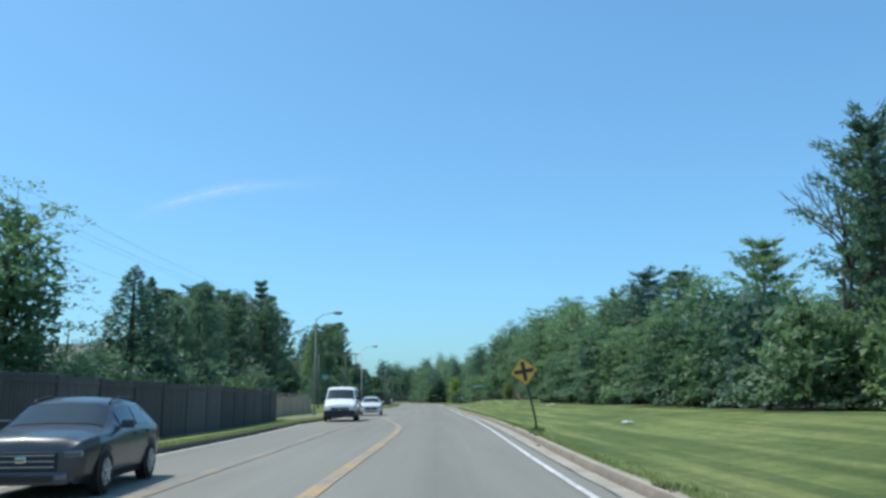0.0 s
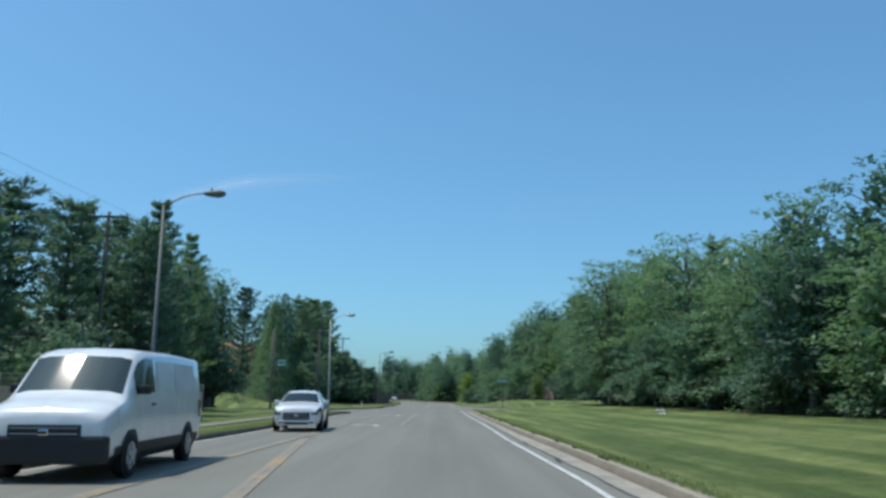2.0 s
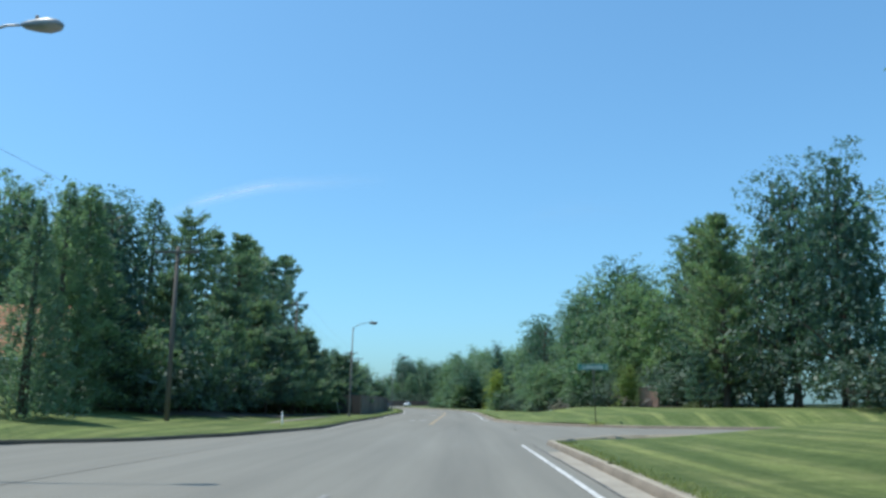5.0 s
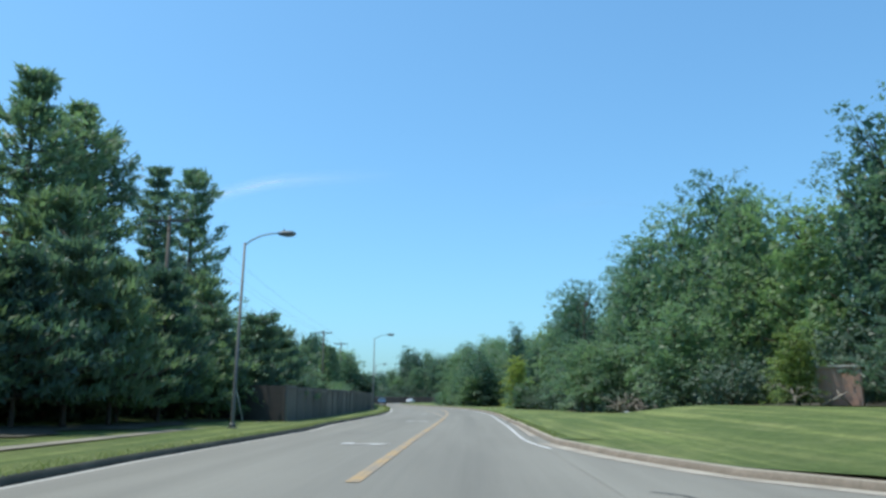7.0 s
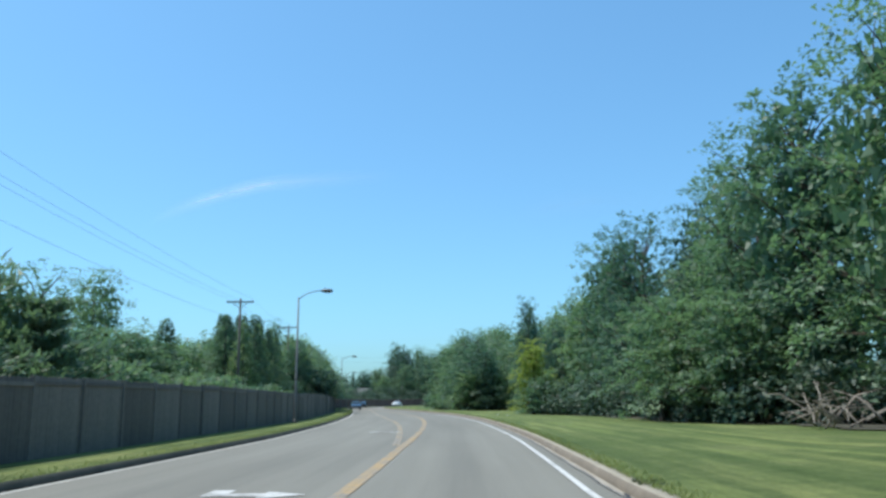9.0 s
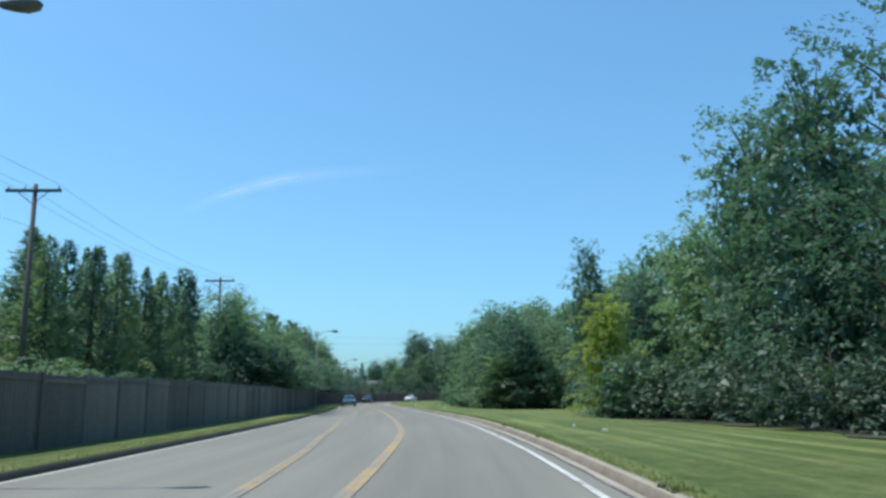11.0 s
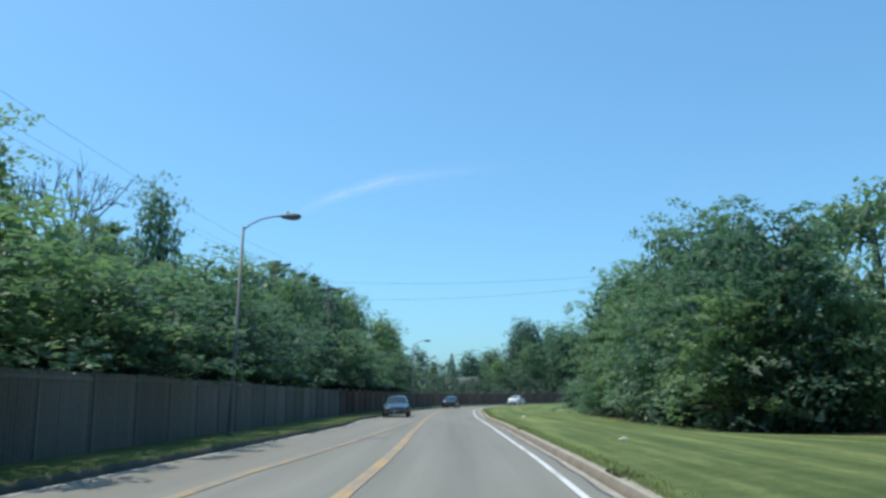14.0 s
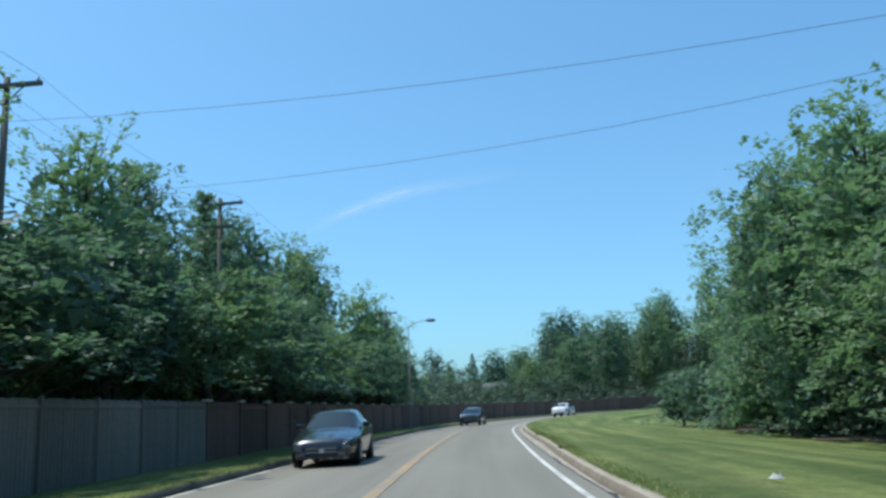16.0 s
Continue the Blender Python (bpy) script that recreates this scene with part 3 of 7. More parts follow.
def limbs_mesh(name, rng, trunk_h, lean, r0, tips, sides=7):
    """A tapered trunk with a limb to each tip."""
    bm = bmesh.new()
    top = Vector((lean[0], lean[1], trunk_h))
    bend = [Vector((rng.normal() * 0.012, rng.normal() * 0.012, 0)) * trunk_h for _ in range(6)]
    pts = [Vector((0, 0, -0.15))] + [Vector((lean[0] * k / 5, lean[1] * k / 5, trunk_h * k / 5)) + bend[k] for k in range(1, 6)]
    tube(bm, [pts[0], pts[0] + Vector((0, 0, 0.3))] + pts[1:], [r0 * 1.5, r0 * 1.1, r0 * 0.95, r0 * 0.8, r0 * 0.62, r0 * 0.42, r0 * 0.15], sides)
    for tip in tips:
        tip = Vector(tip)
        z0 = max(trunk_h * 0.18, min(trunk_h * 0.92, tip.z - (Vector((tip.x, tip.y, 0)).length) * rng.uniform(0.5, 0.9)))
        a = Vector((lean[0], lean[1], 0)) * (z0 / trunk_h) + Vector((0, 0, z0))
        mid = a.lerp(tip, 0.5) + Vector((rng.normal() * 0.2, rng.normal() * 0.2, 0.25))
        rr = r0 * 0.34 * (1 - 0.5 * z0 / trunk_h)
        tube(bm, [a, mid, tip], [rr, rr * 0.6, rr * 0.18], 5, False)
    me = bpy.data.meshes.new(name)
    bm.to_mesh(me)
    bm.free()
    me.materials.append(BARK)
    return me


def broadleaf(seed, h, r, base, lobes, leaves, material, lobe_r=(0.30, 0.46), leaf=0.2, sparse=0.0):
    """Meshes of a broad-leaved tree: trunk and crown."""
    rng = np.random.default_rng(seed)
    cz, rz = (h + base) / 2, (h - base) / 2
    c = unit(rng, lobes)
    rad = rng.uniform(0.30, 0.9, lobes) ** 0.6
    cen = c * rad[:, None] * np.array([r * 0.74, r * 0.74, rz * 0.86]) + np.array([0, 0, cz])
    top = (cen[:, 2:3] - base) / (h - base)
    cen[:, :2] *= 1.10 - 0.50 * smooth01(0.45, 1.0, top)
    lr = rng.uniform(*lobe_r, lobes) * r * (1 - 0.35 * top[:, 0])
    squash = np.array([1.0, 1.0, 0.80])
    # leaves gather in tufts on the lobes, with gaps between
    pick = rng.choice(lobes, leaves, p=lr ** 2 / np.sum(lr ** 2))
    nt = 46
    tuft = unit(rng, nt * lobes).reshape(lobes, nt, 3)
    tuft[:, :, 2] = np.abs(tuft[:, :, 2]) * rng.choice([1, 1, -0.8], (lobes, nt))
    length = rng.uniform(0.80, 1.20, (lobes, nt))
    which = rng.integers(0, nt, leaves)
    dirs = tuft[pick, which] + rng.normal(size=(leaves, 3)) * 0.14
    loose = rng.random(leaves) < 0.3
    u = unit(rng, leaves)
    dirs[loose] = u[loose]
    dirs /= np.linalg.norm(dirs, axis=1)[:, None]
    out = length[pick, which] * rng.uniform(0.72, 1.02, leaves)
    out[loose] = rng.uniform(0.6, 0.98, leaves)[loose]
    # larger leaves in the heart of each lobe, so that little sky shows through
    heart = leaves // 6 if not sparse else 0
    hp = rng.choice(lobes, heart, p=lr ** 2 / np.sum(lr ** 2))
    pick, dirs = np.concatenate([pick, hp]), np.vstack([dirs, unit(rng, heart)])
    out = np.concatenate([out, rng.uniform(0.1, 0.72, heart)])
    big = np.concatenate([np.ones(leaves), np.full(heart, 2.0)])
    pos = cen[pick] + dirs * (lr[pick] * out)[:, None] * squash
    # fit the crown to its height and radius
    zk = (h - base) / (np.quantile(pos[:, 2], 0.997) - base)
    rk = r / np.quantile(np.hypot(pos[:, 0], pos[:, 1]), 0.98)
    fit_to = lambda p: np.stack([p[:, 0] * rk, p[:, 1] * rk, base + (p[:, 2] - base) * zk], 1)
    pos, cen = fit_to(pos), fit_to(cen)
    keep = pos[:, 2] > 0.10
    pos, dirs, big = pos[keep], dirs[keep], big[keep]
    n = len(pos)
    nrm = dirs * 0.6 + np.array([0, 0, 0.6]) + rng.normal(size=(n, 3)) * 0.5
    ax = np.cross(nrm, rng.normal(size=(n, 3))) + np.array([0, 0, -0.2])
    size = rng.uniform(0.6, 1.35, n) * leaf * big
    crown = quads("crown", pos, ax, nrm, size, size * rng.uniform(0.5, 0.8, n), material)
    k = min(lobes, 34 if sparse else 14)
    trunk = limbs_mesh("trunk", rng, max(base, 0.3) + (h - base) * 0.70, (rng.normal() * 0.2, rng.normal() * 0.2), 0.026 * h, [tuple(p) for p in cen[:k]])
    return trunk, crown, h, r


def layered(seed, h, r, base, sprays, leaves, material, leaf=0.22, heart=0.22, droop=0.45, low=0.72, size=(0.32, 0.54)):
    """Meshes of a broad-leaved tree whose boughs carry flat, drooping sprays of leaves."""
    rng = np.random.default_rng(seed)
    f = (np.arange(sprays) + rng.random(sprays)) / sprays
    a = np.arange(sprays) * 2.39996 + rng.normal(size=sprays) * 0.35
    shape = np.where(f < 0.35, low + (1 - low) * f / 0.35, np.sqrt(np.clip(1 - ((f - 0.35) / 0.68) ** 2, 0.02, 1)))
    rad = r * shape * rng.uniform(0.50, 0.86, sprays) * (1 + 0.16 * np.sin(3 * a + seed) + 0.10 * np.sin(5 * a + 2 * seed))
    cen = np.stack([np.cos(a) * rad, np.sin(a) * rad, base + (h - base) * f * 0.97], 1)
    sr = rng.uniform(size[0], size[1], sprays) * r * (1.05 - 0.45 * f)
    tilt = rng.uniform(0.05, droop, sprays) * (1 - 1.7 * f)
    pick = rng.choice(sprays, leaves, p=sr ** 2 / np.sum(sr ** 2))
    nt = 20  # twigs of a spray, each with a tuft of leaves
    tq, tr = rng.uniform(0, 2 * math.pi, (sprays, nt)), np.sqrt(rng.uniform(0.02, 1.1, (sprays, nt)))
    which = rng.integers(0, nt, leaves)
    q, rho = tq[pick, which], tr[pick, which]
    out, side = rho * np.cos(q) * 1.15 + rng.normal(size=leaves) * 0.12, rho * np.sin(q) * 0.95 + rng.normal(size=leaves) * 0.12
    lift = rng.normal(size=(sprays, nt)) * 0.10
    R = sr[pick]
    dz = lift[pick, which] + rng.normal(size=leaves) * 0.06 + 0.14 * (1 - rho ** 2) - tilt[pick] * out - 0.10 * rho ** 2
    ca, sa = np.cos(a[pick]), np.sin(a[pick])
    pos = cen[pick] + np.stack([(out * ca - side * sa) * R, (out * sa + side * ca) * R, dz * R], 1)
    nrm = np.stack([ca * tilt[pick], sa * tilt[pick], np.full(leaves, 1.0)], 1) + rng.normal(size=(leaves, 3)) * 0.30
    # leaves in the heart of the crown, so that little sky shows through
    m = int(leaves * heart)
    g = rng.random(m)
    u = unit(rng, m) * (rng.random(m) ** 0.4)[:, None]
    inner = np.stack([u[:, 0] * r * 0.62, u[:, 1] * r * 0.62, base + (h - base) * (0.47 + 0.45 * u[:, 2])], 1)
    pos, nrm = np.vstack([pos, inner]), np.vstack([nrm, unit(rng, m) + np.array([0, 0, 0.3])])
    big = np.concatenate([np.ones(leaves), np.full(m, 2.1)])
    zk = (h - base) / (np.quantile(pos[:, 2], 0.998) - base)
    rk = r / np.quantile(np.hypot(pos[:, 0], pos[:, 1]), 0.98)
    fit_to = lambda p: np.stack([p[:, 0] * rk, p[:, 1] * rk, base + (p[:, 2] - base) * zk], 1)
    pos, cen = fit_to(pos), fit_to(cen)
    keep = pos[:, 2] > 0.12
    pos, nrm, big = pos[keep], nrm[keep], big[keep]
    n = len(pos)
    sz = rng.uniform(0.6, 1.35, n) * leaf * big
    crown = quads("crown", pos, np.cross(nrm, rng.normal(size=(n, 3))) + np.array([0, 0, -0.12]), nrm, sz, sz * rng.uniform(0.5, 0.8, n), material)
    tips = [tuple(p) for p in cen[::max(1, sprays // 26)]]
    trunk = limbs_mesh("trunk", rng, max(base, 0.3) + (h - base) * 0.80, (rng.normal() * 0.2, rng.normal() * 0.2), 0.024 * h, tips)
    return trunk, crown, h, r


def pine(seed, h, r, base, whorls, per, material, up=0.18, tufts=10, blades=9, needle=0.37, flat_top=False):
    """Meshes of a pine with tiers of spreading branches that carry tufts of needles."""
    rng = np.random.default_rng(seed)
    bm = bmesh.new()
    tube(bm, [(0, 0, -0.15), (0, 0, 0.4), (0.05, 0.03, h * 0.5), (0, 0, h * 0.98)], [0.024 * h, 0.018 * h, 0.012 * h, 0.012], 7)
    pos, ax = [], []
    for w in range(whorls):
        f = w / (whorls - 1)
        z = base + (h * 0.97 - base) * f
        full = (1 - f) ** 0.8 * 0.8 + 0.12 + 0.16 * math.sin(5.1 * w + seed)
        if flat_top:
            full = (0.50 + 0.28 * math.sin(3.7 * w + seed)) * (1 - 0.6 * f ** 8)
        if f < 0.25:
            full *= 0.7 + 1.2 * f
        ln = r * max(0.14, full)
        turn = rng.uniform(0, 6.28)
        for b in range(per):
            a = turn + 2 * math.pi * (b + rng.uniform(-0.35, 0.35)) / per
            l = ln * rng.uniform(0.55, 1.2)
            rise = l * rng.uniform(up * 0.4, up * 1.7) + 0.35 * f * l
            tip = Vector((math.cos(a) * l, math.sin(a) * l, z + rise))
            root = Vector((0, 0, z - 0.1 * l))
            mid = root.lerp(tip, 0.55) - Vector((0, 0, 0.08 * l))
            tube(bm, [root, mid, tip], [0.02 + 0.012 * l, 0.014 + 0.006 * l, 0.008], 4, False)
            side = Vector((-math.sin(a), math.cos(a), 0))
            for k in range(tufts):
                q = 0.22 + 0.82 * (k + rng.random()) / tufts
                p = root.lerp(mid, q * 2) if q < 0.5 else mid.lerp(tip, q * 2 - 1)
                p = p + side * rng.normal() * 0.24 * l * (1.15 - q) + Vector((0, 0, 0.10 + abs(rng.normal()) * 0.05 * l))
                for _ in range(blades):
                    pos.append((p.x + rng.normal() * 0.17, p.y + rng.normal() * 0.17, p.z + rng.normal() * 0.07))
                    ax.append((math.cos(a) * 0.7 + rng.normal() * 0.6, math.sin(a) * 0.7 + rng.normal() * 0.6, 0.7 + rng.normal() * 0.35))
    pos, ax = np.array(pos), np.array(ax)
    zk = h / np.quantile(pos[:, 2], 0.999)
    pos[:, 2] *= zk
    keep = pos[:, 2] > 0.15
    pos, ax = pos[keep], ax[keep]
    n = len(pos)
    size = rng.uniform(0.6, 1.3, n) * needle
    crown = quads("crown", pos, ax, rng.normal(size=(n, 3)), size, size * 0.34, material)
    me = bpy.data.meshes.new("trunk")
    bm.to_mesh(me)
    bm.free()
    me.materials.append(BARK)
    return me, crown, h, r


def spruce(seed, h, r, leaves, material, power=0.9, leaf=0.30):
    """Meshes of a dense pointed conifer, full to the ground."""
    rng = np.random.default_rng(seed)
    z = h * (1 - rng.random(leaves) ** 0.62)
    a = rng.uniform(0, 2 * math.pi, leaves)
    layer = 0.80 + 0.24 * np.sin(z / h * 46 + 2.2 * np.sin(a * 3 + seed)) + 0.10 * np.sin(5 * a + 7 * z / h)
    rad = r * np.clip(1 - z / h, 0.0, 1) ** power * layer * rng.uniform(0.62, 1.06, leaves) + 0.05
    pos = np.stack([np.cos(a) * rad, np.sin(a) * rad, z + 0.05], 1)
    ax = np.stack([np.cos(a), np.sin(a), np.full(leaves, 0.35)], 1) + rng.normal(size=(leaves, 3)) * 0.45
    size = rng.uniform(0.6, 1.3, leaves) * leaf
    crown = quads("crown", pos, ax, np.stack([-np.cos(a) * 0.2, -np.sin(a) * 0.2, np.ones(leaves)], 1) + rng.normal(size=(leaves, 3)) * 0.5, size, size * 0.42, material)
    bm = bmesh.new()
    tube(bm, [(0, 0, -0.15), (0, 0, h * 0.5), (0, 0, h * 0.97)], [0.02 * h, 0.012 * h, 0.01], 6)
    me = bpy.data.meshes.new("trunk")
    bm.to_mesh(me)
    bm.free()
    me.materials.append(BARK)
    return me, crown, h, r


def bare(seed, h, r):
    """Mesh of a leafless tree."""
    rng = np.random.default_rng(seed)
    bm = bmesh.new()

    def grow(p, d, l, rad, depth):
        mid = p + d * l * 0.5 + Vector((rng.normal(), rng.normal(), rng.normal())) * l * 0.05
        q = p + d * l + Vector((rng.normal(), rng.normal(), rng.normal())) * l * 0.08
        tube(bm, [p, mid, q], [rad, rad * 0.82, rad * 0.6], 5, False)
        if depth == 0:
            return
        for _ in range(3 if depth > 1 else 4):
            nd = (d + Vector((rng.normal(), rng.normal(), rng.normal() * 0.5 + 0.12)) * 0.55).normalized()
            grow(mid.lerp(q, rng.uniform(0.2, 1.0)), nd, l * rng.uniform(0.5, 0.75), rad * 0.62, depth - 1)
    grow(Vector((0, 0, -0.15)), Vector((0, 0, 1)), h * 0.42, 0.016 * h, 5)
    me = bpy.data.meshes.new("trunk")
    bm.to_mesh(me)
    bm.free()
    me.materials.append(BARK)
    return me, None, max(v.co.z for v in me.vertices), r


KINDS = {
    "oak": [layered(11, 12, 4.6, 0.9, 50, 8200, LEAF_A, 0.23), layered(12, 12, 4.4, 0.7, 44, 8000, LEAF_A, 0.23), layered(13, 12, 4.8, 1.1, 56, 8400, LEAF_A, 0.23)],
    "maple": [layered(21, 12, 4.4, 0.9, 44, 8200, LEAF_B, 0.23, 0.2, 0.55), layered(22, 12, 4.6, 1.2, 50, 8400, LEAF_B, 0.23, 0.2, 0.55)],
    "airy": [layered(31, 13, 4.8, 2.4, 90, 8400, LEAF_B, 0.19, 0.05, 0.5, 0.6, (0.18, 0.32)), layered(32, 13, 4.6, 3.0, 84, 8000, LEAF_B, 0.19, 0.05, 0.5, 0.6, (0.18, 0.32))],
    "gold": [layered(41, 10, 3.6, 0.6, 40, 8400, LEAF_GOLD, 0.19)],
    "rust": [layered(45, 8, 1.7, 0.8, 40, 3600, LEAF_RUST, 0.16, 0.1)],
    "shrub": [layered(51, 4, 2.6, 0.15, 22, 2300, LEAF_A, 0.185, 0.3, 0.5, 0.85, (0.30, 0.50)), layered(52, 4, 2.6, 0.15, 20, 2300, LEAF_B, 0.185, 0.3, 0.5, 0.85, (0.30, 0.50)), layered(53, 4, 2.8, 0.15, 24, 2400, LEAF_A, 0.185, 0.3, 0.5, 0.85, (0.30, 0.50))],
    "skirt": [layered(91, 8, 4.0, 1.3, 38, 5800, LEAF_A, 0.215, 0.2, 0.5, 0.95, (0.30, 0.48)), layered(92, 8, 4.0, 1.8, 34, 5600, LEAF_A, 0.215, 0.2, 0.5, 0.95, (0.30, 0.48)), layered(93, 8, 4.0, 1.0, 36, 5800, LEAF_B, 0.215, 0.2, 0.5, 0.95, (0.30, 0.48))],
    "spread": [layered(95, 8, 4.0, 3.0, 34, 5200, LEAF_A, 0.215, 0.15, 0.3, 0.95, (0.30, 0.46)), layered(96, 8, 4.0, 3.2, 30, 5200, LEAF_A, 0.215, 0.15, 0.3, 0.95, (0.30, 0.46))],
    "bough": [pine(65, 5, 3.4, 0.9, 7, 7, NEEDLE, 0.05, 12, 9, 0.33), pine(66, 5, 3.4, 1.1, 7, 7, NEEDLE, 0.05, 12, 9, 0.33)],
    "back": [broadleaf(55, 12, 5.0, -0.8, 22, 1800, LEAF_A, (0.42, 0.56), 0.42), broadleaf(56, 12, 5.0, -0.8, 20, 1800, LEAF_A, (0.42, 0.56), 0.42)],
    "dense": [broadleaf(155, 12, 5.0, -0.8, 24, 3400, LEAF_SHADED, (0.40, 0.54), 0.36), broadleaf(156, 12, 5.0, -0.8, 22, 3400, LEAF_SHADED, (0.40, 0.54), 0.36)],
    "thicket": [broadleaf(57, 4, 3.0, -0.8, 14, 1600, LEAF_SHADED, (0.42, 0.56), 0.27), broadleaf(58, 4, 3.0, -0.8, 14, 1600, LEAF_SHADED, (0.42, 0.56), 0.27)],
    "pine": [pine(61, 15, 4.4, 1.6, 18, 6, NEEDLE), pine(62, 15, 4.2, 2.0, 17, 6, NEEDLE, 0.3), pine(63, 15, 4.0, 3.6, 15, 6, NEEDLE, 0.3, flat_top=True)],
    "spruce": [spruce(71, 11, 2.5, 7600, NEEDLE, leaf=0.25), spruce(72, 11, 2.2, 7200, NEEDLE, 0.75, leaf=0.25)],
    "column": [spruce(75, 9, 1.5, 9000, NEEDLE, 0.42, 0.26)],
    "bare": [bare(81, 10, 4.0)],
}
LABELS = {
    "oak": ("dense dark green broad-leaved tree at the wood's edge", "tree"), "maple": ("tall sunlit mid-green maple with layered foliage", "tree"),
    "airy": ("airy pale green tree with feathery open crown", "tree"), "gold": ("yellow-green tree glowing in the sun", "tree"),
    "rust": ("small browned tree behind the wooden fence", "tree"), "shrub": ("bushy green shrub growing down to the grass", "shrub"),
    "pine": ("tall dark pine with ragged tufted branches", "pine tree"), "spruce": ("dense dark pointed spruce", "spruce tree"),
    "skirt": ("broad-leaved tree with low boughs shading the grass", "tree"), "spread": ("dark tree leaning out over the wooden fence", "tree"),
    "bough": ("low spreading dark pine with drooping boughs", "pine tree"),
    "thicket": ("dense thicket under the trees, dark with painted shade", "shrub"),
    "back": ("dense green tree deeper in the wood", "tree"),
    "column": ("narrow columnar dark evergreen", "evergreen tree"), "bare": ("leafless grey tree with fine bare twigs", "bare tree"),
}
tree_count = [0]
tree_rng = random.Random(5)


deep = {"back": [], "thicket": [], "dense": []}


def tree(kind, x, y, h, r, variant=None):
    tree_count[0] += 1
    protos = KINDS[kind]
    trunk, crown, h0, r0 = protos[(tree_count[0] if variant is None else variant) % len(protos)]
    z = float(terrain(np.array([x]), np.array([y]))[0])
    if kind in deep:
        deep[kind].append((trunk, crown, Matrix.LocRotScale((x, y, z - 0.04), Matrix.Rotation(tree_rng.uniform(0, 6.28), 3, "Z"), (r / r0, r / r0, h / h0))))
        return None
    ob = empty("shrub" if kind in ("shrub", "thicket") else ("bare_tree" if kind == "bare" else "tree"), x, y, z - 0.04, tree_rng.uniform(0, 360))
    ob.scale = (r / r0, r / r0, h / h0)
    t = new("trunk", trunk)
    t.parent = ob
    if crown:
        c = new("crown", crown)
        c.parent = ob
    return tagged(ob, LABELS[kind][0], LABELS[kind][1], "shrubs beside the road" if kind in ("shrub", "thicket") else "trees beside the road")


def row(rows):
    """Trees given as kind, s, d, height, radius."""
    for kind, s, d, h, r in rows:
        p = at(s, d)
        tree(kind, p.x, p.y, h, r)


# right-hand woods, before the side street
row([("bare", 30, 15.2, 9.8, 2.6), ("shrub", 28.5, 13.0, 4.6, 2.8), ("shrub", 33, 13.4, 5.2, 2.8), ("oak", 31, 18.0, 10.6, 3.6), ("pine", 27.5, 15.6, 10.7, 3.2), ("pine", 25, 17.5, 11.0, 3.4), ("oak", 30, 18.5, 7.6, 3.8), ("pine", 41, 17, 8.7, 3), ("maple", 46, 15.5, 7.8, 3.6), ("pine", 52, 16, 8.7, 3.6),
     ("pine", 56, 15, 9.5, 3.4), ("maple", 62, 15.5, 8.9, 3.6), ("oak", 68, 15, 9.4, 3.4), ("oak", 75, 15.5, 8.7, 3.8)])
row([("bough", 98, 13.5, 8.0, 4.2), ("airy", 84, 15, 10.6, 4.2), ("maple", 90, 15.5, 11.4, 4.2), ("oak", 82, 20, 10.4, 4.5), ("airy", 97, 13, 11.2, 4.4), ("airy", 102, 14, 12.0, 4.8), ("maple", 103, 18, 13.1, 4.6),
     ("oak", 107, 19, 13.6, 4.8), ("pine", 104, 24, 14.3, 4), ("maple", 110, 24, 14.0, 4.2)])
# right-hand woods, after it
row([("column", 181, 21, 16.6, 3), ("oak", 139, 25, 17.5, 4.6), ("oak", 145, 24, 18.2, 4.6), ("pine", 148, 20, 14.9, 4.4), ("pine", 153, 20, 15.4, 4.2),
     ("oak", 158, 23, 16.8, 4.8), ("oak", 165, 23, 16.7, 4.8), ("maple", 171, 21, 13.5, 4.8), ("oak", 176, 19, 15.3, 4.6), ("maple", 183, 20, 19.0, 5.2)])
row([("maple", 188, 18.4, 18.2, 5.2), ("maple", 195, 17.5, 17.6, 5.6), ("airy", 201, 18, 17.2, 5.2), ("oak", 187, 24, 18.2, 5), ("oak", 207, 19, 16.6, 5),
     ("airy", 216, 16, 15.5, 4.6), ("oak", 214, 20, 16.7, 4.6), ("maple", 224, 17, 16.6, 4.8), ("maple", 230.5, 17.4, 17.1, 5), ("maple", 236, 16.4, 11.8, 4.0)])
row([("shrub", 239, 12.6, 4.0, 2.8), ("shrub", 243.5, 14.0, 4.4, 3.0), ("shrub", 247, 13.4, 3.8, 2.8), ("gold", 242, 12.4, 8.2, 3.0), ("oak", 256.6, 15.7, 14.6, 2.7), ("oak", 247, 17, 10.8, 4), ("oak", 260, 22, 12.4, 4.2), ("oak", 266, 22.5, 13.4, 4.4), ("oak", 272, 22, 13.6, 4.6),
     ("maple", 277, 14.5, 9.8, 4.4), ("oak", 284, 15, 11.6, 5), ("maple", 291, 16, 13.4, 5), ("oak", 298, 15.4, 14.3, 4.4), ("maple", 305, 14.5, 12.1, 4.8)])
row([("maple", 311, 13.6, 12.2, 4.4), ("shrub", 308, 12.8, 3.4, 2.6), ("shrub", 314, 12.8, 4.0, 2.8), ("shrub", 320, 13.2, 3.6, 2.6), ("shrub", 326, 13.2, 3.6, 2.6), ("shrub", 332, 12.8, 3.8, 2.8), ("oak", 313, 16.5, 13.6, 4.8), ("maple", 321, 17, 13.8, 4.6), ("oak", 328, 18, 12.6, 4.2), ("oak", 336, 19, 11.8, 4)])
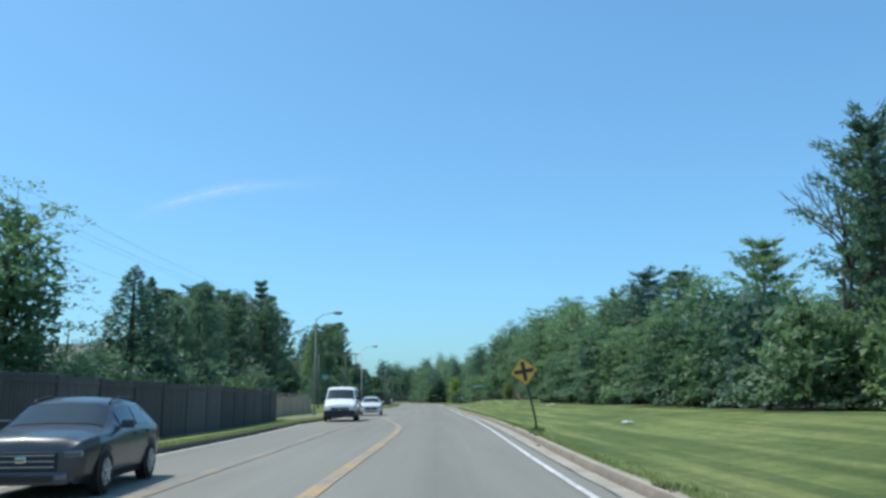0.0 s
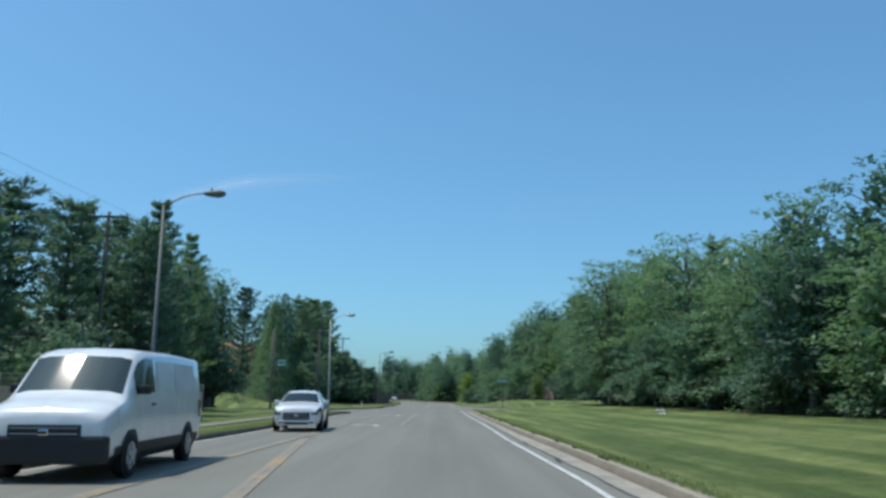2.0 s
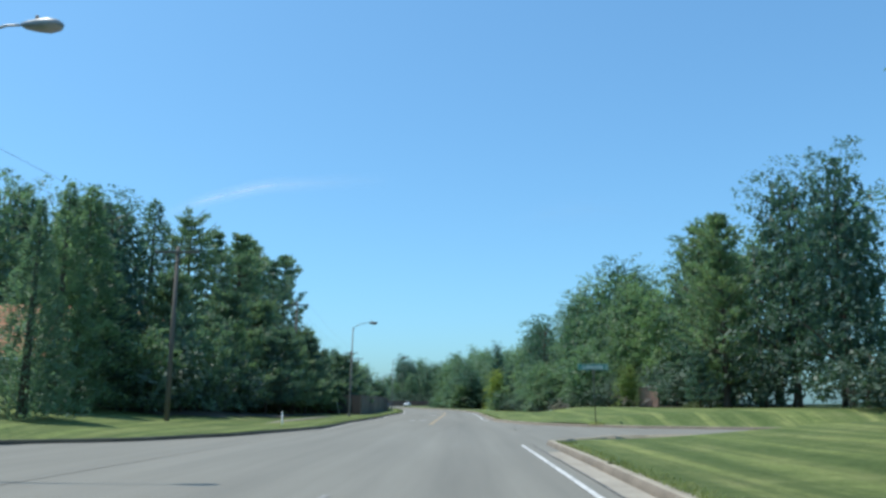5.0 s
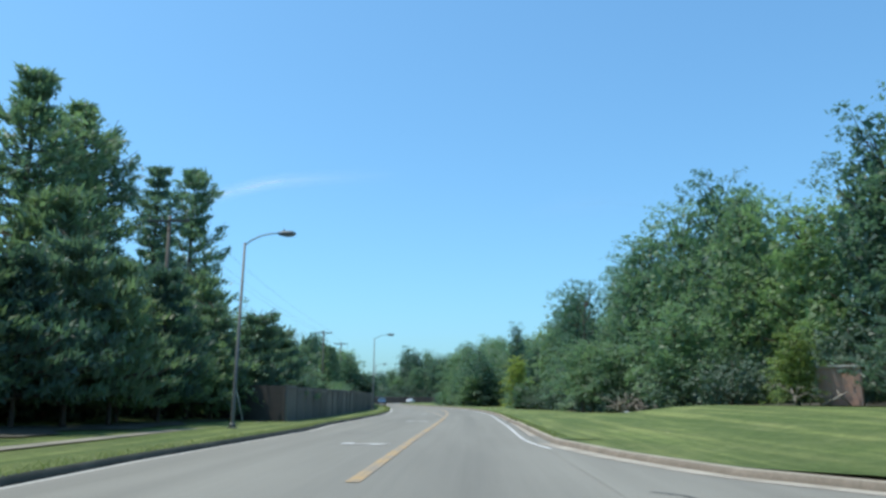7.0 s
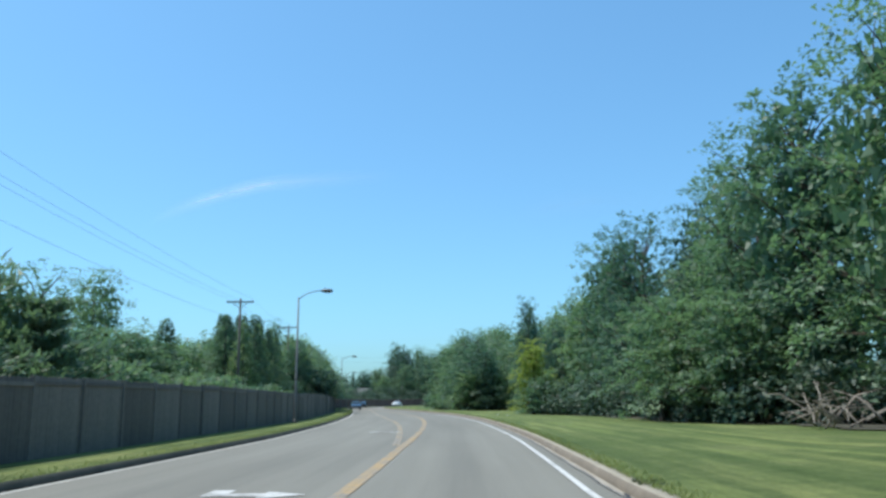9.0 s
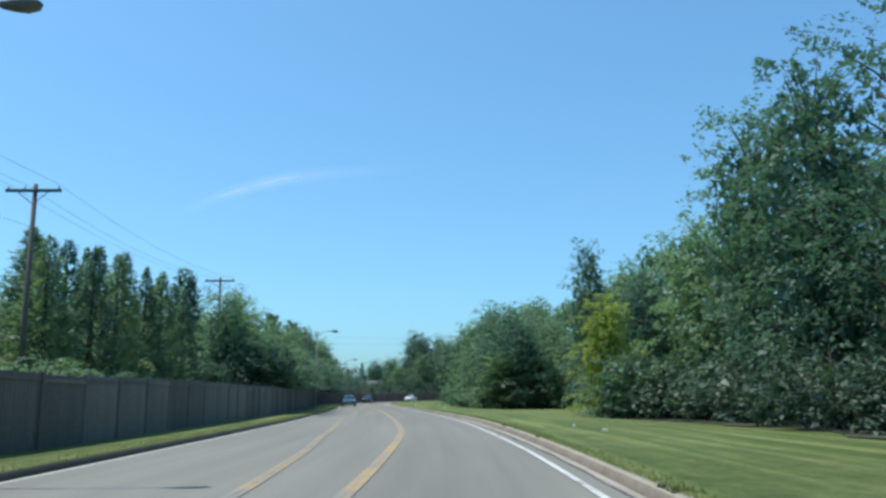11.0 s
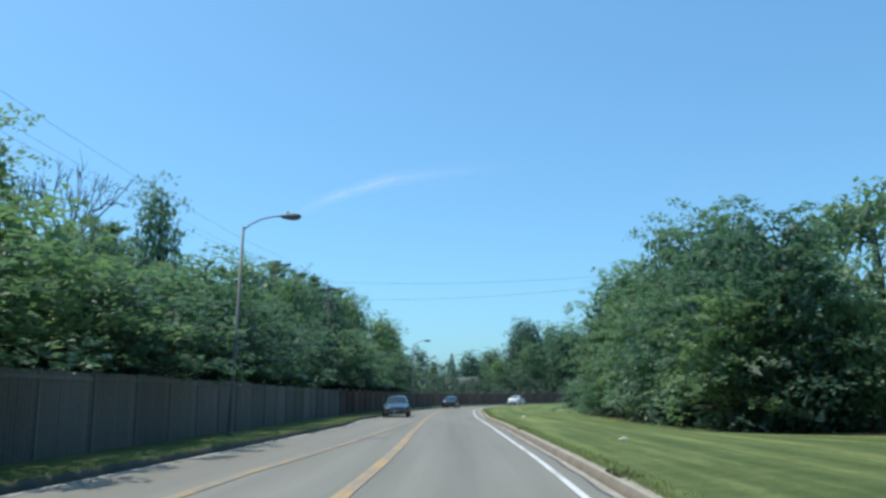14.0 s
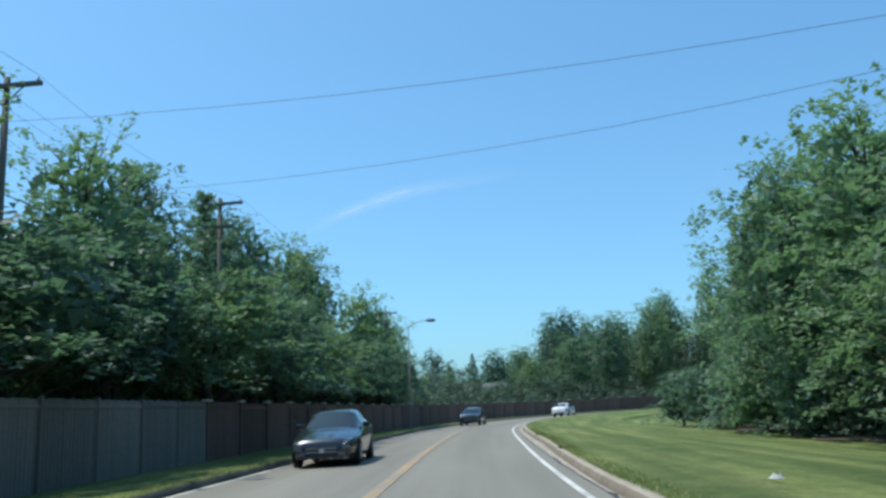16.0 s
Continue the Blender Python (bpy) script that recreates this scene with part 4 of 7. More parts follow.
# left-hand trees up to the side street
row([("oak", 30, -16.5, 9.3, 3.8), ("oak", 24, -17.5, 9.0, 4.0), ("spruce", 43, -16.5, 8.4, 3.2), ("spruce", 47, -17, 8.4, 3.2), ("spruce", 52, -17, 7.5, 3.2),
     ("spruce", 57, -17, 9.0, 3.2), ("pine", 62, -18, 9.8, 3), ("pine", 68, -20, 10.8, 3.2), ("pine", 75, -19, 10.9, 3), ("pine", 88.8, -19.4, 14.1, 3.8), ("pine", 87.0, -21.5, 12.4, 3.6)])
row([("pine", 80, -17, 10.9, 4.2), ("pine", 83, -22, 12.3, 4.2), ("pine", 65, -22, 10.0, 4.2), ("pine", 77, -23, 12.1, 4.2), ("pine", 96.2, -19.6, 13.2, 2.8), ("bough", 80, -19.6, 7.4, 3.8), ("bough", 86, -19.8, 7.6, 4.0), ("bough", 91.5, -19.6, 7.4, 3.8), ("skirt", 97.5, -17.6, 5.8, 2.7), ("bough", 98.5, -18.8, 7.0, 3.2), ("pine", 84, -20.5, 8.5, 3.2), ("spruce", 90, -20.5, 8.0, 3.0), ("pine", 72, -22, 10.2, 3.4), ("shrub", 86, -20.0, 5.0, 3.4)])
# left-hand trees round the house and on to the fence
row([("oak", 160.7, -42.2, 22.5, 5), ("maple", 167.7, -40.7, 23.3, 5), ("oak", 165, -35.9, 20.9, 4.6), ("pine", 144.8, -27.1, 14.8, 4.2),
     ("bough", 95.5, -20.6, 7.6, 4.2), ("bough", 100, -21.4, 6.6, 3.8), ("pine", 96, -23.5, 11.4, 3.6),
     ("oak", 143, -41, 17.1, 5), ("oak", 154, -42, 20.3, 6), ("maple", 163, -44, 23.0, 6), ("oak", 171, -42, 23.9, 6), ("spruce", 123, -18.6, 10.7, 2.5), ("spruce", 117.5, -16.9, 8.7, 2.2),
     ("spruce", 126, -19, 11.2, 3.4), ("oak", 131, -20, 12.1, 4), ("spruce", 137, -20, 13.1, 3.6), ("pine", 141, -19, 13.3, 3.8), ("pine", 147, -19, 13.5, 3.8)])
row([("bough", 165, -11.6, 5.8, 3.2), ("bough", 169, -11.4, 5.2, 3.2), ("bough", 174, -11.6, 4.6, 3.0), ("bough", 179, -11.8, 4.2, 2.8), ("bough", 168, -16.0, 8.4, 4.4), ("bough", 152, -16.5, 9.0, 4.4), ("bough", 146, -17.5, 9.0, 4.4), ("bough", 134, -17.5, 8.0, 4.0), ("pine", 154, -19, 15.0, 4.8), ("pine", 160, -20, 15.8, 4.6), ("pine", 165, -21, 16.1, 4.6), ("pine", 172, -20.5, 16.0, 4.4), ("pine", 179.5, -20.6, 18.0, 4.6),
     ("maple", 187, -24.0, 7.6, 3.6), ("airy", 193, -19.0, 7.6, 3.8), ("maple", 198, -23.0, 7.0, 4.0), ("maple", 206, -22.0, 5.8, 3.6), ("maple", 214, -22.0, 6.6, 4.0)])
row([("column", 222, -21.5, 7.9, 1.6), ("oak", 219, -26, 11.5, 3.6), ("spruce", 229, -18.5, 9.0, 2.9), ("spruce", 233, -18.5, 9.4, 2.9), ("spruce", 236.5, -18, 9.7, 2.9),
     ("spruce", 241, -18, 10.1, 2.9), ("spruce", 247, -17.4, 9.2, 2.2), ("column", 263, -18.9, 12.4, 2.6), ("column", 262.5, -21.5, 10.8, 1.4), ("maple", 248, -12.9, 8.7, 3), ("maple", 256, -13.9, 9.3, 3.6)])
row([("spruce", 223.5, -15.6, 7.8, 2.2), ("spruce", 227.5, -15.2, 8.0, 2.3), ("spruce", 231.5, -15.4, 8.4, 2.3), ("spruce", 235, -15.0, 8.2, 2.3), ("spruce", 239, -15.2, 8.6, 2.4), ("spruce", 243, -14.8, 8.0, 2.2), ("spruce", 226.5, -17.6, 8.8, 2.8), ("spruce", 238.8, -19.5, 10.0, 2.8), ("rust", 258, -11.4, 5.6, 1.9), ("oak", 263, -13.2, 9.2, 3.2), ("oak", 269, -12, 6.8, 3.4), ("pine", 274, -14, 8.4, 3.0), ("oak", 289.2, -17.4, 14.5, 3.0),
     ("oak", 279, -11.6, 8.0, 3.6), ("oak", 289, -12, 9.4, 3.6), ("maple", 296, -13.9, 10.9, 4), ("bare", 287.5, -21.2, 16.4, 4.0), ("maple", 301, -11.9, 10.9, 3.6)])
row([("oak", 306, -12.4, 11.0, 4), ("pine", 313, -15.9, 13.5, 3.2), ("oak", 313, -10.9, 10.2, 4), ("pine", 313.4, -12.4, 12.1, 2.8), ("oak", 320, -12.9, 13.1, 4), ("pine", 328, -17.4, 15.2, 3.2),
     ("oak", 327, -11.9, 12.9, 4), ("oak", 334, -12.9, 13.3, 4), ("pine", 341, -16.4, 15.1, 3.2), ("maple", 342, -11.4, 12.0, 4), ("oak", 349, -12.4, 11.8, 4)])
# beyond the bend
for kind, x, y, h, r in [("oak", -57, 386, 15.6, 5), ("spruce", -52, 400, 8.5, 3), ("spruce", -49, 404, 10.2, 2.8), ("oak", -47, 412, 11.3, 4.6), ("oak", -44, 422, 12.2, 5.2), ("oak", -40, 409, 9.2, 4.6),
                         ("oak", -34, 416, 13.1, 5.2), ("oak", -36, 430, 19.5, 5.6), ("oak", -28, 421, 16.7, 5), ("oak", -27, 434, 18.7, 6), ("oak", -20, 425, 19.5, 5.4), ("oak", -17, 436, 22.3, 6),
                         ("oak", -9, 430, 25.5, 5.6), ("oak", -3, 441, 25.5, 6), ("oak", 6, 436, 25.5, 5.6), ("oak", -44.5, 481, 24.6, 8), ("oak", -36, 480, 23.3, 6.6), ("oak", -27, 478, 20.7, 7.5),
                         ("oak", -18, 470, 25.1, 7.5)]:
    tree(kind, x, y, h, r)
deep_h = table((-70, 17.1), (-60, 11.0), (-50, 12.1), (-40, 19.2), (-30, 17.7), (-20, 19.6), (-10, 22.3), (0, 22.3), (10, 22.3), (20, 22.3), (30, 22.3), (40, 22.3))
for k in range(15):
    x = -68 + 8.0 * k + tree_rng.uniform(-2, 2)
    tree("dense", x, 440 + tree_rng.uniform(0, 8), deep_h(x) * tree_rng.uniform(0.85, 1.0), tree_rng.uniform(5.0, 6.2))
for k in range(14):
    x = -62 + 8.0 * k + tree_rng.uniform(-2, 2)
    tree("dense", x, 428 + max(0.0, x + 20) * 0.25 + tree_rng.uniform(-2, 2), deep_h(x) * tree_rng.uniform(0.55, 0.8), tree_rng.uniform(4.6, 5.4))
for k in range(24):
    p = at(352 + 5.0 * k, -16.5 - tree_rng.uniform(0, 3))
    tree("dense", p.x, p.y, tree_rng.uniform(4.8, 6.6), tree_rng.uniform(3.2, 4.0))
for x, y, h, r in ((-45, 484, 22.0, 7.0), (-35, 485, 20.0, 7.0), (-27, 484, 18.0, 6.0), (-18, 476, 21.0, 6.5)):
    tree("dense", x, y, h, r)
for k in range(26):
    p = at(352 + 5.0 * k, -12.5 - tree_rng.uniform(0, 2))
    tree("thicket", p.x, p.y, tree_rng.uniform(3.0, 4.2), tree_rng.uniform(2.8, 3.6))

# deeper rows of the woods
right_h = table((-20, 8.0), (48, 8.6), (60, 10.1), (72, 11.0), (84, 11.4), (96, 11.7), (108, 13.3), (120, 13.7), (132, 15.6), (144, 16.7), (156, 17.2), (168, 16.1), (180, 13.8), (192, 17.2), (204, 18.7), (216, 17.2), (228, 17.5), (240, 17.0), (252, 17.9), (264, 16.3), (276, 15.8), (288, 14.2), (300, 15.3), (312, 17.3), (324, 17.8), (336, 18.0), (348, 18.4))
left_h = table((-10, 6.0), (60, 9.5), (72, 10.9), (84, 11.8), (96, 12.8), (108, 15.3), (222, 9.0), (234, 9.1), (246, 10.1), (258, 10.9), (270, 11.4), (282, 12.8), (294, 13.6), (306, 14.8), (318, 15.3), (330, 16.4), (342, 16.9))
for s in np.arange(-20, 112, 6.5):
    p = at(s, tree_rng.uniform(22, 27))
    tree("back", p.x, p.y, right_h(s) * tree_rng.uniform(0.78, 0.92), tree_rng.uniform(4.4, 5.4))
for s in np.arange(146, 345, 6.5):
    p = at(s, tree_rng.uniform(24, 28))
    tree("back", p.x, p.y, right_h(s) * tree_rng.uniform(0.8, 0.97), tree_rng.uniform(4.6, 5.6))
for x in np.arange(26, 66, 6.0):
    tree("back", x, 111.0 + tree_rng.uniform(-2, 1), 10.0, 5.0)
    if x > 44:
        tree("back", 68.0 + tree_rng.uniform(-1, 1), 76 + x, 9.0, 5.0)
    tree("back", x + 2, 136.0 + tree_rng.uniform(-1, 3), 12.0, 5.0)
for s in np.arange(-10, 92, 6.0):
    if 40 < s < 58:
        continue
    p = at(s, tree_rng.uniform(-25, -21))
    tree("back", p.x, p.y, tree_rng.uniform(5.2, 6.8), tree_rng.uniform(4.2, 5.0))
for s in np.arange(120, 184, 6.0):
    p = at(s, tree_rng.uniform(-27, -23) - (22 if s < 150 else 0))
    tree("back", p.x, p.y, tree_rng.uniform(7.0, 9.0), tree_rng.uniform(4.2, 5.0))
for s in np.arange(184, 352, 6.0):
    p = at(s, tree_rng.uniform(-27, -22))
    tree("back", p.x, p.y, tree_rng.uniform(4.6, 5.6) if s < 226 else left_h(s) * tree_rng.uniform(0.75, 0.92), tree_rng.uniform(4.2, 5.0))

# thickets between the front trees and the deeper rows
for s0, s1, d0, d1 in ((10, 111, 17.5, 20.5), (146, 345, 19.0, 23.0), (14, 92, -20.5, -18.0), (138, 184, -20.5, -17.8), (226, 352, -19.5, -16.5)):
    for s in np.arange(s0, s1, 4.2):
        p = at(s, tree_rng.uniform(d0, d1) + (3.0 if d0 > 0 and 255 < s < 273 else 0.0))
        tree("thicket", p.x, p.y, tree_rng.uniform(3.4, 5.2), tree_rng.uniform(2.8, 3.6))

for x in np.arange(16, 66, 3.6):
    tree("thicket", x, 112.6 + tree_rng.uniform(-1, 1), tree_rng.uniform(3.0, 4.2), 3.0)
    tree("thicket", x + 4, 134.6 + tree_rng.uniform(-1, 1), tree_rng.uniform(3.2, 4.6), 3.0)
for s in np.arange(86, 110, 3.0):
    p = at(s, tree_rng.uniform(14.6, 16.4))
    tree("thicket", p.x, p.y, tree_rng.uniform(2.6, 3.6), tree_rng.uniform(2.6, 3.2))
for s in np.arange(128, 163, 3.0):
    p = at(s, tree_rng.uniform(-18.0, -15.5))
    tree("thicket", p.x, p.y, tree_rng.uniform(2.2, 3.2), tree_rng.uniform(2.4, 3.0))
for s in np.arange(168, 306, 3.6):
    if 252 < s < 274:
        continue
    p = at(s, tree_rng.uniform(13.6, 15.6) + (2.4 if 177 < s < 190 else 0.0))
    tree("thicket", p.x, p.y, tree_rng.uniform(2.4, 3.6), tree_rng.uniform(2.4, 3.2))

# low-limbed trees that shade the verge, and trees leaning over the fence
for s in np.arange(168, 300, 5.2):
    if tree_rng.random() < 0.2 or 177 < s < 190 or 208 < s < 275:
        continue
    p = at(s, tree_rng.uniform(11.8, 13.6))
    tree("skirt", p.x, p.y, tree_rng.uniform(6.2, 8.2), tree_rng.uniform(3.5, 4.3))
for s in np.arange(40, 108, 6.0):
    if tree_rng.random() < 0.25:
        continue
    p = at(s, tree_rng.uniform(13.0, 14.5))
    tree("skirt", p.x, p.y, tree_rng.uniform(5.0, 6.4), tree_rng.uniform(3.2, 3.9))
for s in np.arange(250, 346, 5.0):
    p = at(s, -10.4 + (1.0 if s > 300 else 0.0) + tree_rng.uniform(-0.4, 0.3))
    tree("spread", p.x, p.y, tree_rng.uniform(4.8, 6.0) + (1.6 if s > 290 else 0.0), tree_rng.uniform(3.8, 4.5))
tree("gold", 10.4, 159.2, 3.7, 1.6)

# undergrowth along the front of the woods
for s in np.arange(20, 108, 3.0):
    if tree_rng.random() < 0.35:
        continue
    p = at(s, tree_rng.uniform(13.5, 16.0))
    tree("shrub", p.x, p.y, tree_rng.uniform(3.2, 5.6), tree_rng.uniform(2.2, 3.0))
for s in np.arange(147, 338, 3.3):
    if 159 < s < 166 or 255 < s < 273 or tree_rng.random() < 0.42:
        continue
    p = at(s, tree_rng.uniform(16.0, 19.0) + (2.0 if 147 < s < 190 else 0.0))
    tree("bough" if s < 159 else "shrub", p.x, p.y, tree_rng.uniform(3.4, 6.5), tree_rng.uniform(2.2, 3.2))
for s in np.arange(20, 92, 3.2):
    if s > 68:
        continue
    p = at(s, tree_rng.uniform(-16.0, -14.4))
    tree("shrub", p.x, p.y, tree_rng.uniform(2.6, 4.2), tree_rng.uniform(1.9, 2.5))
for s in np.arange(138, 163, 2.2):
    p = at(s, tree_rng.uniform(-14.5, -13.0) - max(0, (150 - s) * 0.25))
    tree("bough", p.x, p.y, tree_rng.uniform(4.6, 7.0), tree_rng.uniform(2.8, 3.6))
for s in np.arange(128, 362, 3.0):
    low = 183 < s < 226
    if 138 < s < 160 or 222 < s < 244:
        continue
    p = at(s, tree_rng.uniform(-13.4, -12.4) - (3 if s < 150 else 0) + (0.3 if s > 240 else 0))
    tree("shrub", p.x, p.y, tree_rng.uniform(2.2, 3.0) if low else tree_rng.uniform(3.6, 6.0), tree_rng.uniform(1.9, 2.6))


def merged(name, pairs):
    """One mesh out of many placed ones that share a material."""
    vs, ls, starts, nv, nl = [], [], [], 0, 0
    for me, m in pairs:
        co = np.empty(3 * len(me.vertices))
        me.vertices.foreach_get("co", co)
        k = np.array(m)
        vs.append(co.reshape(-1, 3) @ k[:3, :3].T + k[:3, 3])
        li = np.empty(len(me.loops), dtype=np.int32)
        me.loops.foreach_get("vertex_index", li)
        st = np.empty(len(me.polygons), dtype=np.int32)
        me.polygons.foreach_get("loop_start", st)
        ls.append(li + nv)
        starts.append(st + nl)
        nv, nl = nv + len(me.vertices), nl + len(li)
    out = bpy.data.meshes.new(name)
    out.vertices.add(nv)
    out.vertices.foreach_set("co", np.vstack(vs).astype(np.float32).ravel())
    out.loops.add(nl)
    out.loops.foreach_set("vertex_index", np.concatenate(ls))
    st = np.concatenate(starts)
    out.polygons.add(len(st))
    out.polygons.foreach_set("loop_start", st)
    out.materials.append(pairs[0][0].materials[0])
    out.update(calc_edges=True)
    return out


for kind, name, label in (("back", "woods", "deep green woods behind the roadside trees"), ("thicket", "undergrowth", "dense undergrowth below the trees, dark with painted shade"), ("dense", "woods", "dense trees closing the view beyond the bend, shade in their colour")):
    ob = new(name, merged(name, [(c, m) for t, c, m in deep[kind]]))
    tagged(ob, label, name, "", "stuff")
    stems = new("stems", merged("stems", [(t, m) for t, c, m in deep[kind]]))
    stems.parent = ob

# ---- fences ----


def fence(s0, s1, d, height, label, panel=2.4, board=0.145, material=FENCE, caps=False, rails=True):
    """A board fence along the road: panels with rails, boards and posts, each panel a part."""
    fd = d if callable(d) else (lambda s: d)
    p0 = at(s0, fd(s0))
    root = empty("fence", p0.x, p0.y, float(terrain(np.array([p0.x]), np.array([p0.y]))[0]), 0)
    tagged(root, label, "fence", "roadside fences")
    inv = root.matrix_basis.inverted()
    pts = resample([at(s, fd(s)) for s in np.arange(s0, s1 + 0.01, 1.0)], max(2, int(round((s1 - s0) / panel)) + 1))
    zz = terrain(np.array([p.x for p in pts]), np.array([p.y for p in pts]))
    rng = random.Random(int(s0 * 10))
    post_me = None
    panel_bank = []
    length = (pts[1] - pts[0]).length
    for v in range(5):
        bm = bmesh.new()
        n = max(2, int(length / board))
        w = length / n
        prof = []
        for k in range(n):
            o = -0.012 + rng.uniform(-0.004, 0.004)
            prof += [(k * w, 0.004), (k * w + 0.010, o), ((k + 1) * w - 0.010, o + rng.uniform(-0.003, 0.003))]
        prof.append((length, 0.004))
        tops = []
        for k in range(n):
            tops += [height + rng.uniform(-0.015, 0.015)] * 3
        tops.append(tops[-1])
        low = [bm.verts.new((x, o, -0.06)) for x, o in prof]
        high = [bm.verts.new((x, o, tz)) for (x, o), tz in zip(prof, tops)]
        lowb = [bm.verts.new((x, 0.03, -0.06)) for x, o in prof]
        highb = [bm.verts.new((x, 0.03, tz)) for (x, o), tz in zip(prof, tops)]
        for k in range(len(prof) - 1):
            bm.faces.new((low[k], low[k + 1], high[k + 1], high[k]))
            bm.faces.new((high[k], high[k + 1], highb[k + 1], highb[k]))
            bm.faces.new((highb[k], highb[k + 1], lowb[k + 1], lowb[k]))
        me = bpy.data.meshes.new("panel")
        bm.to_mesh(me)
        bm.free()
        me.materials.append(material)
        panel_bank.append(me)
    bm = bmesh.new()
    box(bm, length / 2, -0.02, height - 0.14, length, 0.035, 0.09, 0.006)
    rail_me = bpy.data.meshes.new("rail")
    bm.to_mesh(rail_me)
    bm.free()
    rail_me.materials.append(material)
    bm = bmesh.new()
    box(bm, 0, -0.01, height / 2, 0.11, 0.10, height + 0.10, 0.012)
    post_me = bpy.data.meshes.new("post")
    bm.to_mesh(post_me)
    bm.free()
    post_me.materials.append(material)
    bm = bmesh.new()
    box(bm, 0, -0.03, height + 0.07, 0.62, 0.16, 0.07, 0.015)
    cap_me = bpy.data.meshes.new("cap")
    bm.to_mesh(cap_me)
    bm.free()
    cap_me.materials.append(CAP_PALE)
    for i, (a, b) in enumerate(zip(pts, pts[1:])):
        ang = math.degrees(math.atan2(b.y - a.y, b.x - a.x))
        pn = new("panel", panel_bank[rng.randrange(5)])
        pn.parent = root
        pn.matrix_basis = inv @ pose(a.x, a.y, zz[i] + rng.uniform(-0.03, 0.03), 0, math.degrees(math.atan2(zz[i] - zz[i + 1], length)), ang + rng.uniform(-0.5, 0.5))
        if rails:
            ra = new("rail", rail_me)
            ra.parent = root
            ra.matrix_basis = pn.matrix_basis
        po = new("post", post_me)
        po.parent = root
        po.matrix_basis = inv @ pose(a.x, a.y, zz[i] - 0.02, 0, 0, ang)
        if caps:
            ca = new("cap", cap_me)
            ca.parent = root
            ca.matrix_basis = po.matrix_basis
    return root


fence(-30.0, 47.4, table((-30, -8.5), (30, -8.7), (47.4, -9.4)), 1.68, "weathered dark grey-brown board fence along the footpath")
fence(48.0, 73.2, lambda s: -10.7 - (s - 48) * 0.02, 1.30, "low beige board fence along the footpath", 3.2, 1.6, WALL_BEIGE, rails=False)


def chain_link(s0, s1, d, height, label):
    """A wire-mesh fence: posts, a top rail and crossing wires."""
    p0 = at(s0, d)
    root = empty("chain_link_fence", p0.x, p0.y, 0.14)
    inv = root.matrix_basis.inverted()
    ends = [at(s, d, 0.14) for s in np.linspace(s0, s1, 6)]
    for p in ends:
        bm = bmesh.new()
        tube(bm, [inv @ (p + Vector((0, 0, -0.1))), inv @ (p + Vector((0, 0, height)))], 0.03, 8)
        part("post", bm, GALV, root)
    bm = bmesh.new()
    tube(bm, [inv @ (p + Vector((0, 0, height - 0.04))) for p in ends], 0.022, 6)
    part("rail", bm, GALV, root)
    bm = bmesh.new()
    a, b = ends[0], ends[-1]
    run_l = (b - a).length
    n = int(run_l / 0.16)
    for k in range(-int(height / 0.16), n):
        for up in (1, -1):
            q0, q1 = k * 0.16, k * 0.16 + height
            z0, z1 = (0.05, height - 0.05) if up > 0 else (height - 0.05, 0.05)
            f0, f1 = max(0.0, -q0 / height), min(1.0, (run_l - q0) / height)
            if f1 <= f0:
                continue
            e = [a.lerp(b, (q0 + (q1 - q0) * f) / run_l) + Vector((0, 0, z0 + (z1 - z0) * f)) for f in (f0, f1)]
            tube(bm, [inv @ e[0], inv @ e[1]], 0.004, 3, False)
    part("wire_mesh", bm, GALV, root, "grey diamond wire mesh")
    return tagged(root, label, "wire fence")


chain_link(56.0, 74.0, -11.5, 1.66, "grey chain-link fence standing behind beige boards")
fence(79.0, 100.0, -18.2, 1.75, "dark board fence under pines beside a lawn")
fence(161.8, 166.0, lambda s: -9.3 - (s - 161.8) * 2.6, 1.76, "dark weathered board fence running back under pines")
fence(161.8, 242.0, table((161.8, -9.2), (190, -9.3), (205, -9.6), (242, -9.4)), 1.76, "dark weathered board fence with shrubs hanging over it", material=FENCE_GREY)
fence(242.0, 302.0, table((242, -9.4), (256, -8.8), (270, -8.4), (302, -8.2)), 1.8, "dark brown board fence in the shade of trees", material=FENCE_GREY)
fence(302.0, 480.0, table((302, -8.2), (330, -7.6), (345, -7.4), (480, -7.4)), 1.8, "red-brown board fence with pale caps round the bend", 3.0, material=FENCE_RED, caps=True)

# ---- street lamps ----


